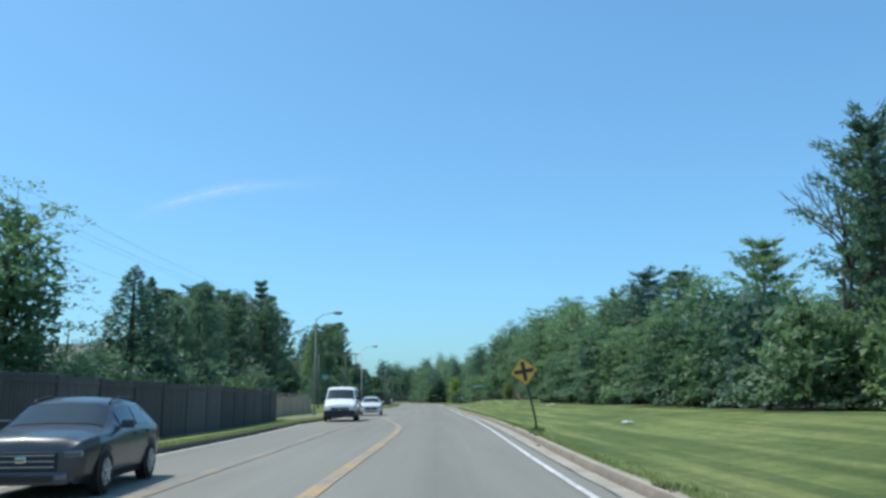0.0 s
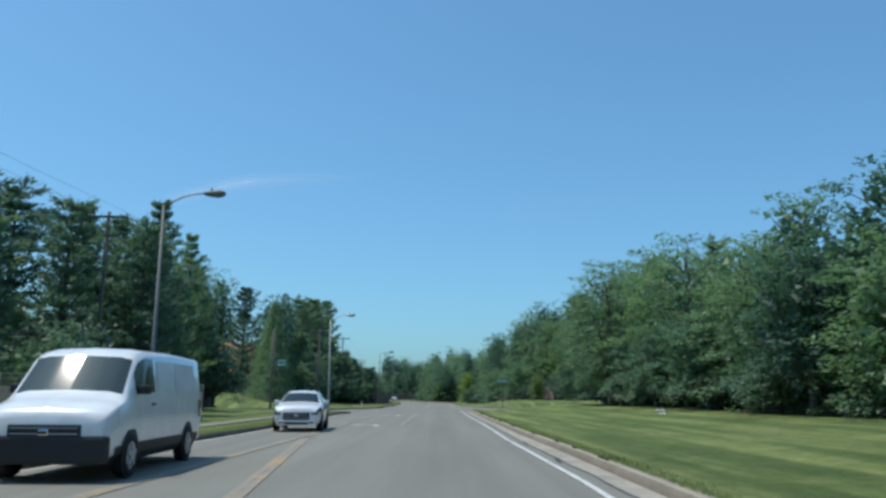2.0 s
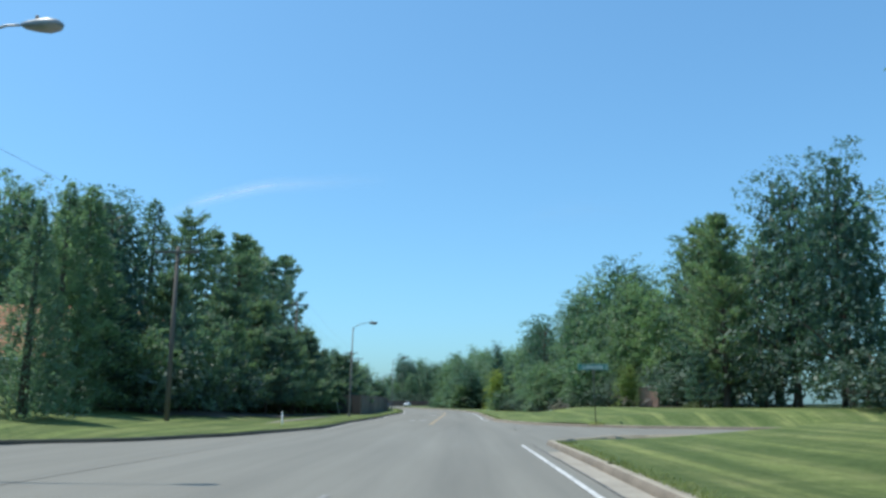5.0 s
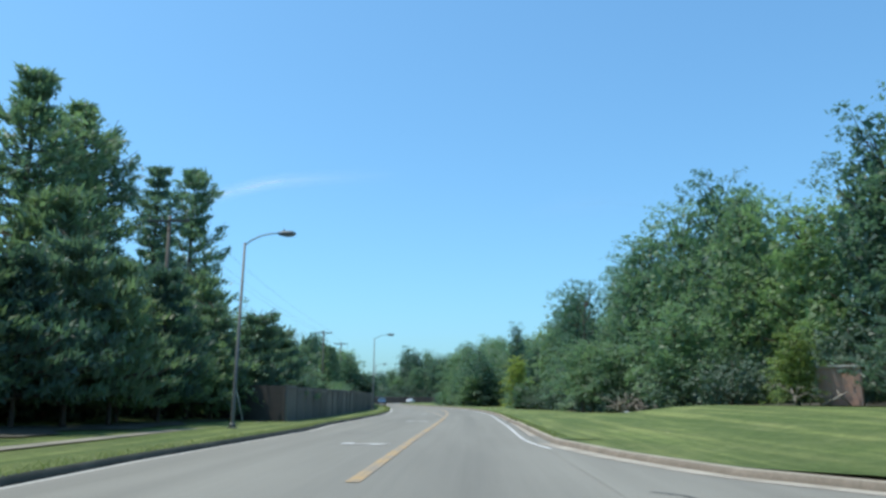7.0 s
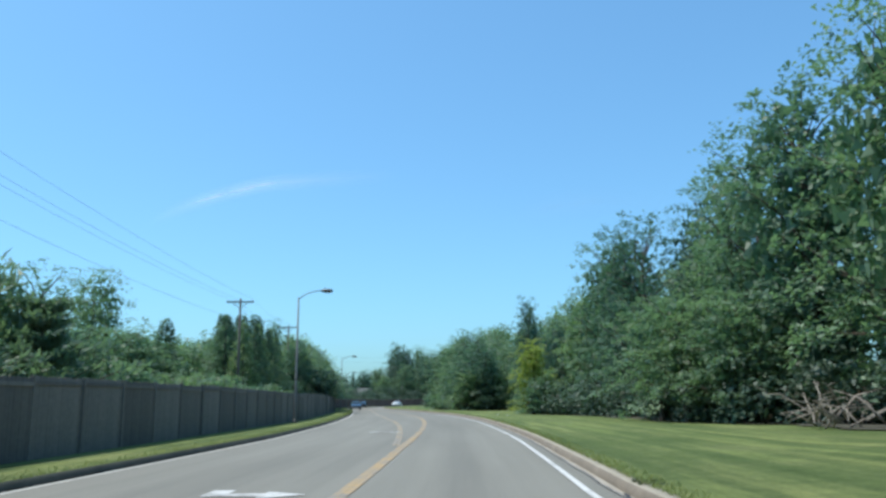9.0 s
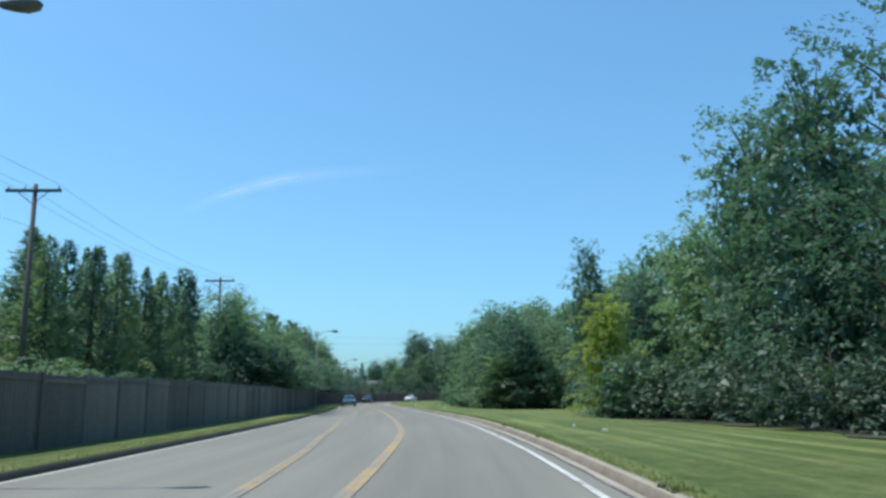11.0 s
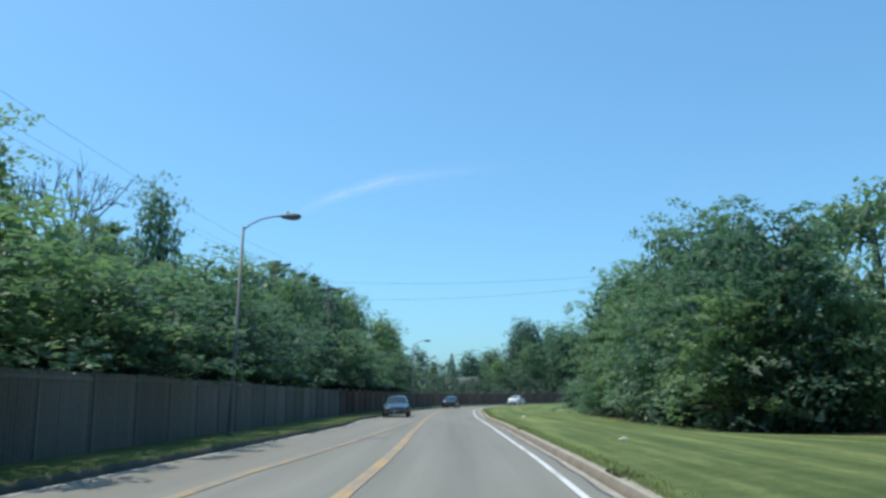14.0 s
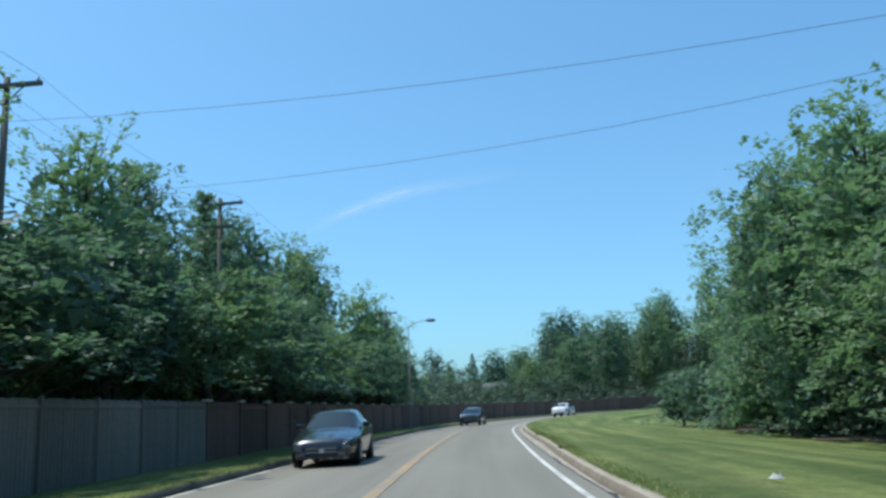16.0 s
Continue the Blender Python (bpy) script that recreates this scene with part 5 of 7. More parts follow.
def street_lamp_parts(metal=GALV, straight=False):
    root = empty("street_lamp", 0, 0, 0)
    bm = bmesh.new()
    tube(bm, [(0, 0, -0.05), (0, 0, 0.2), (0, 0, 7.18)], [0.085, 0.08, 0.042], 10)
    part("pole", bm, metal, root)
    bm = bmesh.new()
    box(bm, 0, 0, 0.03, 0.34, 0.34, 0.05, 0.01)
    tube(bm, [(0, 0, 0.05), (0, 0, 0.22)], [0.12, 0.10], 10)
    part("base_plate", bm, metal, root)
    bm = bmesh.new()
    tube(bm, [(0, 0, 7.08), (0.25, 0, 7.28), (0.6, 0, 7.46), (1.0, 0, 7.56), (1.35, 0, 7.59)] if not straight else [(0, 0, 7.08), (0.4, 0, 7.30), (0.8, 0, 7.52), (1.0, 0, 7.58), (1.35, 0, 7.59)], [0.030, 0.028, 0.026, 0.025, 0.025], 8)
    part("arm", bm, metal, root)
    bm = bmesh.new()
    prof = [(1.28, 0.05, 0.06), (1.36, 0.09, 0.08), (1.55, 0.13, 0.13), (1.75, 0.15, 0.16), (1.92, 0.11, 0.13), (1.99, 0.03, 0.05)]
    rings = []
    for px, hh, ww in prof:
        rings.append([bm.verts.new((px, math.cos(a) * ww, 7.59 + math.sin(a) * hh * (0.75 if math.sin(a) > 0 else 1.0))) for a in np.linspace(0, 2 * math.pi, 12, endpoint=False)])
    for a, b in zip(rings, rings[1:]):
        for k in range(12):
            bm.faces.new((a[k], a[(k + 1) % 12], b[(k + 1) % 12], b[k])).smooth = True
    bm.faces.new(rings[0][::-1])
    bm.faces.new(rings[-1])
    head = part("lamp_head", bm, metal, root, "grey cobra-head lamp housing")
    bm = bmesh.new()
    tube(bm, [(1.52, 0, 7.66), (1.52, 0, 7.76)], [0.035, 0.03], 8)
    part("photocell", bm, TAR, head)
    return tagged(root, "tall grey steel street lamp with a curved arm", "street lamp", "street lamps")


lamp = street_lamp_parts()
lamp_places = [(-10.0, 60.0, 2, 0.0), (-11.2, 99.1, 3, -0.5), (-13.2, 151.6, 4, 1.2), (-15.9, 202.1, 6, 0.5), (-26.05, 266.8, 13, 2.0), (-37.1, 330.1, 8, 0.5)]
for i, (x, y, turn, lean) in enumerate(lamp_places):
    m = pose(x, y, 0.04 if i == 4 else 0.14, 0, lean, turn)
    if i == 1:
        pale = street_lamp_parts(ALUMINIUM, True)
        tagged(pale, "tall pale aluminium street lamp at a corner", "street lamp", "street lamps").matrix_basis = m
    elif i == 0:
        lamp.matrix_basis = m
    else:
        copy_thing(lamp, m)

def lamp_plate(x, y):
    """A small round sign on a street lamp's pole, seen from behind."""
    bm = bmesh.new()
    tube(bm, [(0, -0.075, 1.85), (0, -0.09, 1.85)], [0.19, 0.19], 18)
    tube(bm, [(-0.1, -0.07, 1.85), (0.1, -0.07, 1.85)], 0.02, 6)
    me = bpy.data.meshes.new("sign_plate")
    bm.to_mesh(me)
    bm.free()
    me.materials.append(ALUMINIUM)
    ob = new("sign_plate", me)
    ob.matrix_basis = pose(x, y, 0.14, 0, 0, 8)
    return tagged(ob, "small round pale metal plate on a street lamp pole", "sign")


lamp_plate(-37.1, 330.1)

# ---- vehicles ----
GLASS = plain("dark car glass", (0.02, 0.025, 0.028), 0.06, 0.0, 0.2)
RUBBER = plain("tyre rubber", (0.02, 0.02, 0.02), 0.85)
ALLOY = plain("alloy wheel", (0.45, 0.46, 0.47), 0.35, 0.8)
BLACK_TRIM = plain("black plastic trim", (0.018, 0.018, 0.02), 0.55)
CHROME = plain("chrome", (0.7, 0.7, 0.7), 0.12, 1.0)
LENS = plain("clear headlamp lens", (0.75, 0.78, 0.8), 0.08, 0.0, 0.8)
DARK_LENS = plain("smoked headlamp glass", (0.10, 0.11, 0.12), 0.08, 0.0, 0.8)
PANEL = plain("white pressed panel", (0.62, 0.63, 0.64), 0.45, 0.0, 0.3)
RED_LENS = plain("red tail lamp lens", (0.35, 0.015, 0.012), 0.15, 0.0, 0.8)
PLATE = plain("pale plate", (0.6, 0.6, 0.58), 0.5)
WHITE_CAR = plain("white car paint", (0.78, 0.78, 0.77), 0.3, 0.0, 0.8)
DARK_CAR = plain("dark grey metallic car paint", (0.050, 0.056, 0.062), 0.36, 0.3, 0.5)
BLACK_CAR = plain("blue-black car paint", (0.018, 0.022, 0.030), 0.25, 0.3, 0.9)

# length from the nose, half width, sill, belt line, top, half width of the top
SUV_FORM = np.array([(0.0, 0.70, 0.34, 0.80, 0.86, 0.60), (0.10, 0.83, 0.24, 0.93, 0.99, 0.72), (0.55, 0.91, 0.22, 1.00, 1.07, 0.78), (1.25, 0.92, 0.21, 1.04, 1.13, 0.78), (1.95, 0.92, 0.21, 1.03, 1.56, 0.64),
                     (2.6, 0.92, 0.21, 1.05, 1.64, 0.64), (3.5, 0.92, 0.21, 1.08, 1.60, 0.62), (4.05, 0.91, 0.22, 1.10, 1.50, 0.60), (4.38, 0.88, 0.26, 1.06, 1.16, 0.66), (4.5, 0.76, 0.36, 0.92, 0.98, 0.62)])
SEDAN_FORM = np.array([(0.0, 0.60, 0.30, 0.55, 0.58, 0.52), (0.12, 0.76, 0.22, 0.66, 0.70, 0.68), (0.6, 0.87, 0.18, 0.74, 0.81, 0.74), (1.35, 0.89, 0.17, 0.88, 0.95, 0.74), (2.15, 0.89, 0.17, 0.92, 1.40, 0.60),
                       (2.8, 0.89, 0.17, 0.94, 1.46, 0.60), (3.4, 0.89, 0.17, 0.96, 1.38, 0.58), (4.1, 0.88, 0.18, 0.97, 1.08, 0.70), (4.6, 0.84, 0.22, 0.92, 1.04, 0.70), (4.75, 0.70, 0.32, 0.76, 0.84, 0.60)])
VAN_FORM = np.array([(0.0, 0.84, 0.42, 1.00, 1.08, 0.72), (0.07, 0.94, 0.30, 1.10, 1.20, 0.86), (0.35, 0.98, 0.28, 1.24, 1.33, 0.90), (0.78, 1.0, 0.28, 1.36, 1.45, 0.90), (1.50, 1.0, 0.28, 1.42, 2.24, 0.82),
                     (1.85, 1.0, 0.28, 1.42, 2.36, 0.82), (4.0, 1.0, 0.28, 1.42, 2.40, 0.84), (5.6, 1.0, 0.28, 1.42, 2.38, 0.84), (5.86, 0.99, 0.30, 1.42, 2.32, 0.84), (5.92, 0.97, 0.34, 1.40, 2.22, 0.82)])
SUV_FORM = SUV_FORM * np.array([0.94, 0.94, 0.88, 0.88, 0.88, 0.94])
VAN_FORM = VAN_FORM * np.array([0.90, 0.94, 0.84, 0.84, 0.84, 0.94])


def car_point(form, u, v, out=0.0):
    """A point of the bodywork: u metres behind the nose, v 0 (sill) to 6 (middle of the roof)."""
    w, zs, zb, zt, wt = (float(np.interp(u, form[:, 0], form[:, k])) for k in range(1, 6))
    keys_w = [w * 0.86, w * 0.97, w, w * 0.965, wt, wt * 0.72, 0.0]
    keys_z = [zs, zs + 0.14, zs + (zb - zs) * 0.55, zb, zt - 0.05, zt + 0.0, zt + 0.02]
    k = min(int(v), 5)
    f = v - k
    y0, y1, z0, z1 = keys_w[k], keys_w[k + 1], keys_z[k], keys_z[k + 1]
    a, b = y0 + (y1 - y0) * f, z0 + (z1 - z0) * f
    n = Vector((z1 - z0, -(y1 - y0)))
    if n.length > 0:
        n.normalize()
    return a + out * n.x, b + out * n.y


def body_patch(form, us, vs, side, out=0.012):
    """A thin raised patch of the bodywork, on one side (+1 or -1) or over the middle (0)."""
    bm = bmesh.new()
    mid = form[-1, 0] / 2
    cols = []
    for u in us:
        line = []
        if side == 0:
            for v in vs:
                y, z = car_point(form, u, v, out)
                line.append((y, mid - u, z))
            line = [(-y, q, z) for y, q, z in line] + line[::-1][1 if abs(line[-1][0]) < 1e-6 else 0:]
        else:
            for v in vs:
                y, z = car_point(form, u, v, out)
                line.append((side * y, mid - u, z))
        cols.append([bm.verts.new(p) for p in line])
    for a, b in zip(cols, cols[1:]):
        for k in range(len(a) - 1):
            bm.faces.new((a[k], a[k + 1], b[k + 1], b[k])).smooth = True
    bmesh.ops.recalc_face_normals(bm, faces=bm.faces)
    return bm


def vehicle(name, label, category, form, paint, axles, wheel_r, glass, x, y, turn, van=False):
    """A car: body, glass, lamps, wheels. glass: bonnet's end, roof's start and end, rear glass's end."""
    root = empty(name, x, y, 0.012, turn)
    L = form[-1, 0]
    mid = L / 2
    us = np.unique(np.concatenate([np.linspace(0, 0.3, 6), np.linspace(0.3, L - 0.3, 30), np.linspace(L - 0.3, L, 5)]))
    vs = [0, 0.5, 1, 1.5, 2, 2.5, 3, 3.5, 4, 4.5, 5, 5.5, 6]
    bm = body_patch(form, us, vs, 0, 0.0)
    ends = [[e for e in bm.edges if e.is_boundary and all(abs(v.co.y - q) < 1e-4 for v in e.verts)] for q in (mid, -mid)]
    for es in ends:
        bmesh.ops.contextual_create(bm, geom=es)
    bmesh.ops.recalc_face_normals(bm, faces=bm.faces)
    part("body", bm, paint, root)
    c, r0, r1, g = glass
    pad = 0.05
    part("windscreen", body_patch(form, np.linspace(c + pad, r0 - 0.06, 6), (4.2, 4.6, 5, 5.5, 6), 0), GLASS, root)
    if not van:
        part("rear_window", body_patch(form, np.linspace(r1 + 0.08, g - 0.06, 5), (4.25, 4.6, 5, 5.5, 6), 0), GLASS, root)
    posts = [(c + 0.55, (c + r1) / 2 + 0.28), ((c + r1) / 2 + 0.36, r1 - 0.02)] if not van else [(c + 0.45, r0 + 0.75)]
    for side in (-1, 1):
        for a, b in posts:
            part("side_window", body_patch(form, np.linspace(a, b, 6), (3.12, 3.4, 3.65, 3.86), side), GLASS, root)
        part("sill_trim", body_patch(form, np.linspace(0.25, L - 0.25, 16), (0.0, 0.5, 0.85), side, 0.014), BLACK_TRIM, root)
        bm = body_patch(form, np.linspace(0.04, 0.36 if van else 0.50, 6), (2.30, 2.6, 2.95) if van else (2.56, 2.75, 2.94), side, 0.014)
        if not van:
            box(bm, side * form[1, 1] * 0.83, mid - 0.05, form[0, 3] - 0.07, 0.24, 0.12, 0.10, 0.03)
        part("headlamp", bm, LENS if van else DARK_LENS, root)
        part("tail_lamp", body_patch(form, np.linspace(L - 0.30, L - 0.03, 4), (2.1, 2.5, 2.9), side, 0.014), RED_LENS, root)
        bm = bmesh.new()
        yy, zz = car_point(form, c + 0.55, 3.1)
        box(bm, side * (yy + 0.10), mid - c - 0.52, zz + 0.08, 0.20, 0.10, 0.14, 0.03)
        part("wing_mirror", bm, BLACK_TRIM if van else paint, root)
        for a, b in posts:
            bm = bmesh.new()
            yy, zz = car_point(form, b - 0.12, 2.75)
            box(bm, side * (yy + 0.015), mid - b + 0.12, zz, 0.03, 0.16, 0.03, 0.008)
            part("door_handle", bm, BLACK_TRIM, root)
    # grille with bars, badge, bumper
    gz, gw, gh = form[0, 3] - 0.16, form[0, 1] * (1.30 if van else 1.42), 0.26
    bm = bmesh.new()
    box(bm, 0, mid + 0.0, gz, gw, 0.06, gh, 0.025)
    grille = part("grille", bm, BLACK_TRIM, root)
    for k in range(3):
        bm = bmesh.new()
        box(bm, 0, mid + 0.032, gz - 0.08 + 0.08 * k, gw * 0.92, 0.014, 0.018, 0.004)
        part("grille_bar", bm, CHROME if k == 2 else ALLOY, grille)
    bm = bmesh.new()
    box(bm, 0, mid + 0.04, gz + 0.02, 0.15, 0.02, 0.09, 0.02)
    part("badge", bm, CHROME, grille)
    bm = bmesh.new()
    bh = 0.40 if van else 0.20
    box(bm, 0, mid - 0.06, form[1, 2] + bh * 0.5, form[1, 1] * (2.02 if van else 1.6), 0.20, bh, 0.05)
    part("front_bumper", bm, BLACK_TRIM if van else paint, root)
    if not van:
        bm = bmesh.new()
        box(bm, 0, mid + 0.035, form[1, 2] + bh * 0.42, form[1, 1] * 1.1, 0.03, bh * 0.42, 0.012)
        part("air_intake", bm, BLACK_TRIM, root)
        for side in (-1, 1):
            bm = bmesh.new()
            box(bm, side * form[1, 1] * 0.68, mid + 0.03, form[1, 2] + bh * 0.55, 0.16, 0.04, 0.07, 0.012)
            part("fog_lamp", bm, DARK_LENS, root)
    if name == "suv":
        for side in (-1, 1):
            bm = bmesh.new()
            rail = []
            for q in np.linspace(r0 + 0.12, r1 - 0.1, 6):
                yy, zz = car_point(form, q, 4.25)
                rail.append((side * yy, mid - q, zz + 0.055))
            low0, low1 = (rail[0][0], rail[0][1] + 0.08, rail[0][2] - 0.07), (rail[-1][0], rail[-1][1] - 0.08, rail[-1][2] - 0.07)
            tube(bm, [low0] + rail + [low1], [0.018] * 8, 8)
            part("roof_rail", bm, BLACK_TRIM, root)
    if van:
        for side in (-1, 1):
            for a, b in ((r0 + 0.95, r0 + 1.95), (r0 + 2.05, r1 - 0.25)):
                part("side_panel", body_patch(form, np.linspace(a, b, 6), (3.15, 3.4, 3.62, 3.82), side, 0.008), PANEL, root)
            part("side_moulding", body_patch(form, np.linspace(0.3, L - 0.3, 14), (0.85, 1.1, 1.35), side, 0.016), BLACK_TRIM, root)
    bm = bmesh.new()
    box(bm, 0, -mid + 0.01, form[-1, 2] + 0.06, form[-1, 1] * 1.6, 0.08, 0.14, 0.02)
    part("rear_bumper", bm, BLACK_TRIM, root)
    bm = bmesh.new()
    box(bm, 0, -mid - 0.012, form[-1, 2] + 0.32, 0.31, 0.02, 0.15, 0.006)
    part("number_plate", bm, PLATE, root)
    for u in axles:
        w = float(np.interp(u, form[:, 0], form[:, 1]))
        for side in (-1, 1):
            bm = bmesh.new()
            bmesh.ops.create_circle(bm, cap_ends=True, radius=wheel_r * 1.17, segments=20, matrix=Matrix.Translation((side * (w * 0.985 + 0.012), mid - u, wheel_r + 0.03)) @ pose(0, 0, 0, 0, 90 * side, 0))
            part("wheel_arch", bm, BLACK_TRIM, root)
            hub = new("wheel")
            hub.empty_display_size = 0.1
            hub.parent = root
            hub.matrix_basis = pose(side * (w - 0.085), mid - u, wheel_r)
            bm = bmesh.new()
            prof = [(0.10, wheel_r * 0.62), (0.115, wheel_r * 0.80), (0.10, wheel_r * 0.95), (0.05, wheel_r), (-0.05, wheel_r), (-0.10, wheel_r * 0.95), (-0.11, wheel_r * 0.62)]
            rings = [[bm.verts.new((side * px, math.cos(q) * pr, math.sin(q) * pr)) for q in np.linspace(0, 2 * math.pi, 24, endpoint=False)] for px, pr in prof]
            for a, b in zip(rings, rings[1:]):
                for k in range(24):
                    bm.faces.new((a[k], a[(k + 1) % 24], b[(k + 1) % 24], b[k])).smooth = True
            bmesh.ops.recalc_face_normals(bm, faces=bm.faces)
            part("tyre", bm, RUBBER, hub)
            bm = bmesh.new()
            bmesh.ops.create_cone(bm, cap_ends=True, radius1=wheel_r * 0.62, radius2=wheel_r * 0.60, depth=0.03, segments=20, matrix=Matrix.Translation((side * 0.085, 0, 0)) @ pose(0, 0, 0, 0, 90, 0))
            for k in range(5):
                box(bm, side * 0.108, 0, wheel_r * 0.30, 0.03, 0.07, wheel_r * 0.52, 0.008, pose(0, 0, 0, 72 * k, 0, 0))
            part("rim", bm, ALLOY, hub)
    return tagged(root, label, category, "cars on the road")


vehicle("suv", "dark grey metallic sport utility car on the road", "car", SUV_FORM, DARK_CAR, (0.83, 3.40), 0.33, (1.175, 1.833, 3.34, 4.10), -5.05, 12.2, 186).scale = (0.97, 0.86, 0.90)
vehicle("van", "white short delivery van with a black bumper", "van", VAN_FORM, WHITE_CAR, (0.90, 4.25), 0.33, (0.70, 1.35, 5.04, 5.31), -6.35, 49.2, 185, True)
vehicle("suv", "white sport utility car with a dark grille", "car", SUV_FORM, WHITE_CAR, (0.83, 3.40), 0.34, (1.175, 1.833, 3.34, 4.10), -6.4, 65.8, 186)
vehicle("sedan", "dark blue-grey saloon car beside a shaded fence", "car", SEDAN_FORM, BLACK_CAR, (0.92, 3.65), 0.33, (1.35, 2.15, 3.4, 4.1), -29.3, 297.4, 180 + heading(298) + 1)
p = at(346.0, -2.9)
vehicle("suv", "black boxy sport utility car entering the bend", "car", SUV_FORM, BLACK_CAR, (0.83, 3.40), 0.34, (1.175, 1.833, 3.34, 4.10), p.x, p.y, 180 + heading(346))
vehicle("sedan", "white saloon car turning round the bend", "car", SEDAN_FORM, WHITE_CAR, (0.92, 3.65), 0.33, (1.35, 2.15, 3.4, 4.1), -30.6, 367.6, heading(369.0))

# ---- signs ----
SIGN_YELLOW = two_tone("faded yellow sign face", (0.74, 0.38, 0.05), (0.82, 0.46, 0.08), 2.5, 20, 0.5, 0.05)
SIGN_BLACK = plain("black sign sheeting", (0.03, 0.022, 0.015), 0.5)
SIGN_GREEN = plain("green sign sheeting", (0.012, 0.235, 0.150), 0.4)
SIGN_WHITE = plain("white sign sheeting", (0.82, 0.84, 0.83), 0.45)
POST_STEEL = two_tone("dark weathered steel", (0.045, 0.05, 0.04), (0.08, 0.08, 0.065), 2, 18, 0.6, 0.1, metallic=0.4)


def plate(bm, pts, thick, m=None):
    """A flat plate of the outline pts (x, z), facing -y."""
    a = [bm.verts.new((x, 0, z)) for x, z in pts]
    f = bm.faces.new(a)
    r = bmesh.ops.extrude_face_region(bm, geom=[f])
    bmesh.ops.translate(bm, vec=(0, thick, 0), verts=[v for v in r["geom"] if isinstance(v, bmesh.types.BMVert)])
    bmesh.ops.recalc_face_normals(bm, faces=bm.faces)
    if m is not None:
        bmesh.ops.transform(bm, matrix=m, verts=bm.verts)
    return bm


def warning_sign():
    root = empty("road_sign", 3.34, 28.2, float(terrain(np.array([3.34]), np.array([28.2]))[0]) - 0.02, 2)
    tilt = pose(-0.30, -0.06, 2.07, -4, -10, 0)
    bm = bmesh.new()
    tube(bm, [(0.12, 0, -0.2), (0.05, 0, 0.5), (-0.10, 0, 1.2), (-0.24, 0, 1.8), (-0.33, 0.0, 2.3)], 0.038, 8)
    part("post", bm, POST_STEEL, root, "bent dark steel post")
    d = 0.51
    face = part("panel", plate(bmesh.new(), [(0, -d), (d, 0), (0, d), (-d, 0)], 0.004, tilt), SIGN_YELLOW, root, "faded yellow diamond panel")
    for k in range(4):
        e = d - 0.028
        part("border", plate(bmesh.new(), [(0, -d), (d, 0), (e, 0), (0, -e)], 0.002, tilt @ pose(0, -0.003, 0, 0, 90 * k, 0)), SIGN_BLACK, face)
    a, b = 0.068, 0.34
    cross = [(-a, -b), (a, -b), (a, -a), (b, -a), (b, a), (a, a), (a, b), (-a, b), (-a, a), (-b, a), (-b, -a), (-a, -a)]
    part("cross_symbol", plate(bmesh.new(), cross, 0.002, tilt @ pose(0, -0.004, 0)), SIGN_BLACK, face)
    for z in (-0.22, 0.22):
        bm = bmesh.new()
        tube(bm, [(0, 0.0, z), (0, -0.012, z)], 0.012, 6)
        bmesh.ops.transform(bm, matrix=tilt, verts=bm.verts)
        part("bolt", bm, GALV, face)
    return tagged(root, "leaning yellow diamond crossroads warning sign with black cross", "road sign")


warning_sign()


def blade(root, m, w, h, text=None):
    pl = part("sign_blade", plate(bmesh.new(), [(-w / 2, -h / 2), (w / 2, -h / 2), (w / 2, h / 2), (-w / 2, h / 2)], 0.005, m), SIGN_GREEN, root, "green street name blade")
    for sx, sz, bw, bh in ((0, h / 2 - 0.012, w, 0.014), (0, -h / 2 + 0.012, w, 0.014), (w / 2 - 0.01, 0, 0.014, h - 0.04), (-w / 2 + 0.01, 0, 0.014, h - 0.04)):
        part("border", plate(bmesh.new(), [(sx - bw / 2, sz - bh / 2), (sx + bw / 2, sz - bh / 2), (sx + bw / 2, sz + bh / 2), (sx - bw / 2, sz + bh / 2)], 0.002, m @ pose(0, -0.003, 0)), SIGN_WHITE, pl)
    if text:
        cu = bpy.data.curves.new("lettering", "FONT")
        cu.body, cu.size, cu.extrude, cu.align_x, cu.align_y = text, h * 0.98, 0.003, "CENTER", "CENTER"
        cu.space_character = 1.08
        cu.offset = 0.004
        cu.materials.append(SIGN_WHITE)
        le = new("lettering", cu)
        le.parent = pl
        le.matrix_basis = m @ pose(-0.02, -0.010, 0, 90, 0, 0)
        # ring emblem and two lines of small lettering
        bm = bmesh.new()
        tube(bm, [(-w * 0.43 + 0.06 * math.cos(q), -0.004, 0.06 * math.sin(q)) for q in np.linspace(0, 2 * math.pi, 13)], 0.009, 5, False)
        bmesh.ops.transform(bm, matrix=m, verts=bm.verts)
        part("emblem", bm, SIGN_WHITE, pl)
        for sz in (0.06, -0.06):
            part("lettering", plate(bmesh.new(), [(w * 0.40, sz - 0.025), (w * 0.46, sz - 0.025), (w * 0.46, sz + 0.025), (w * 0.40, sz + 0.025)], 0.002, m @ pose(0, -0.003, 0)), SIGN_WHITE, pl)
    else:
        for k, (sx, bw) in enumerate(((-w * 0.25, w * 0.2), (0.02, w * 0.22), (w * 0.3, w * 0.16))):
            part("lettering", plate(bmesh.new(), [(sx - bw / 2, -h * 0.16), (sx + bw / 2, -h * 0.16), (sx + bw / 2, h * 0.16), (sx - bw / 2, h * 0.16)], 0.002, m @ pose(0, -0.003, 0)), SIGN_WHITE, pl)
    return pl


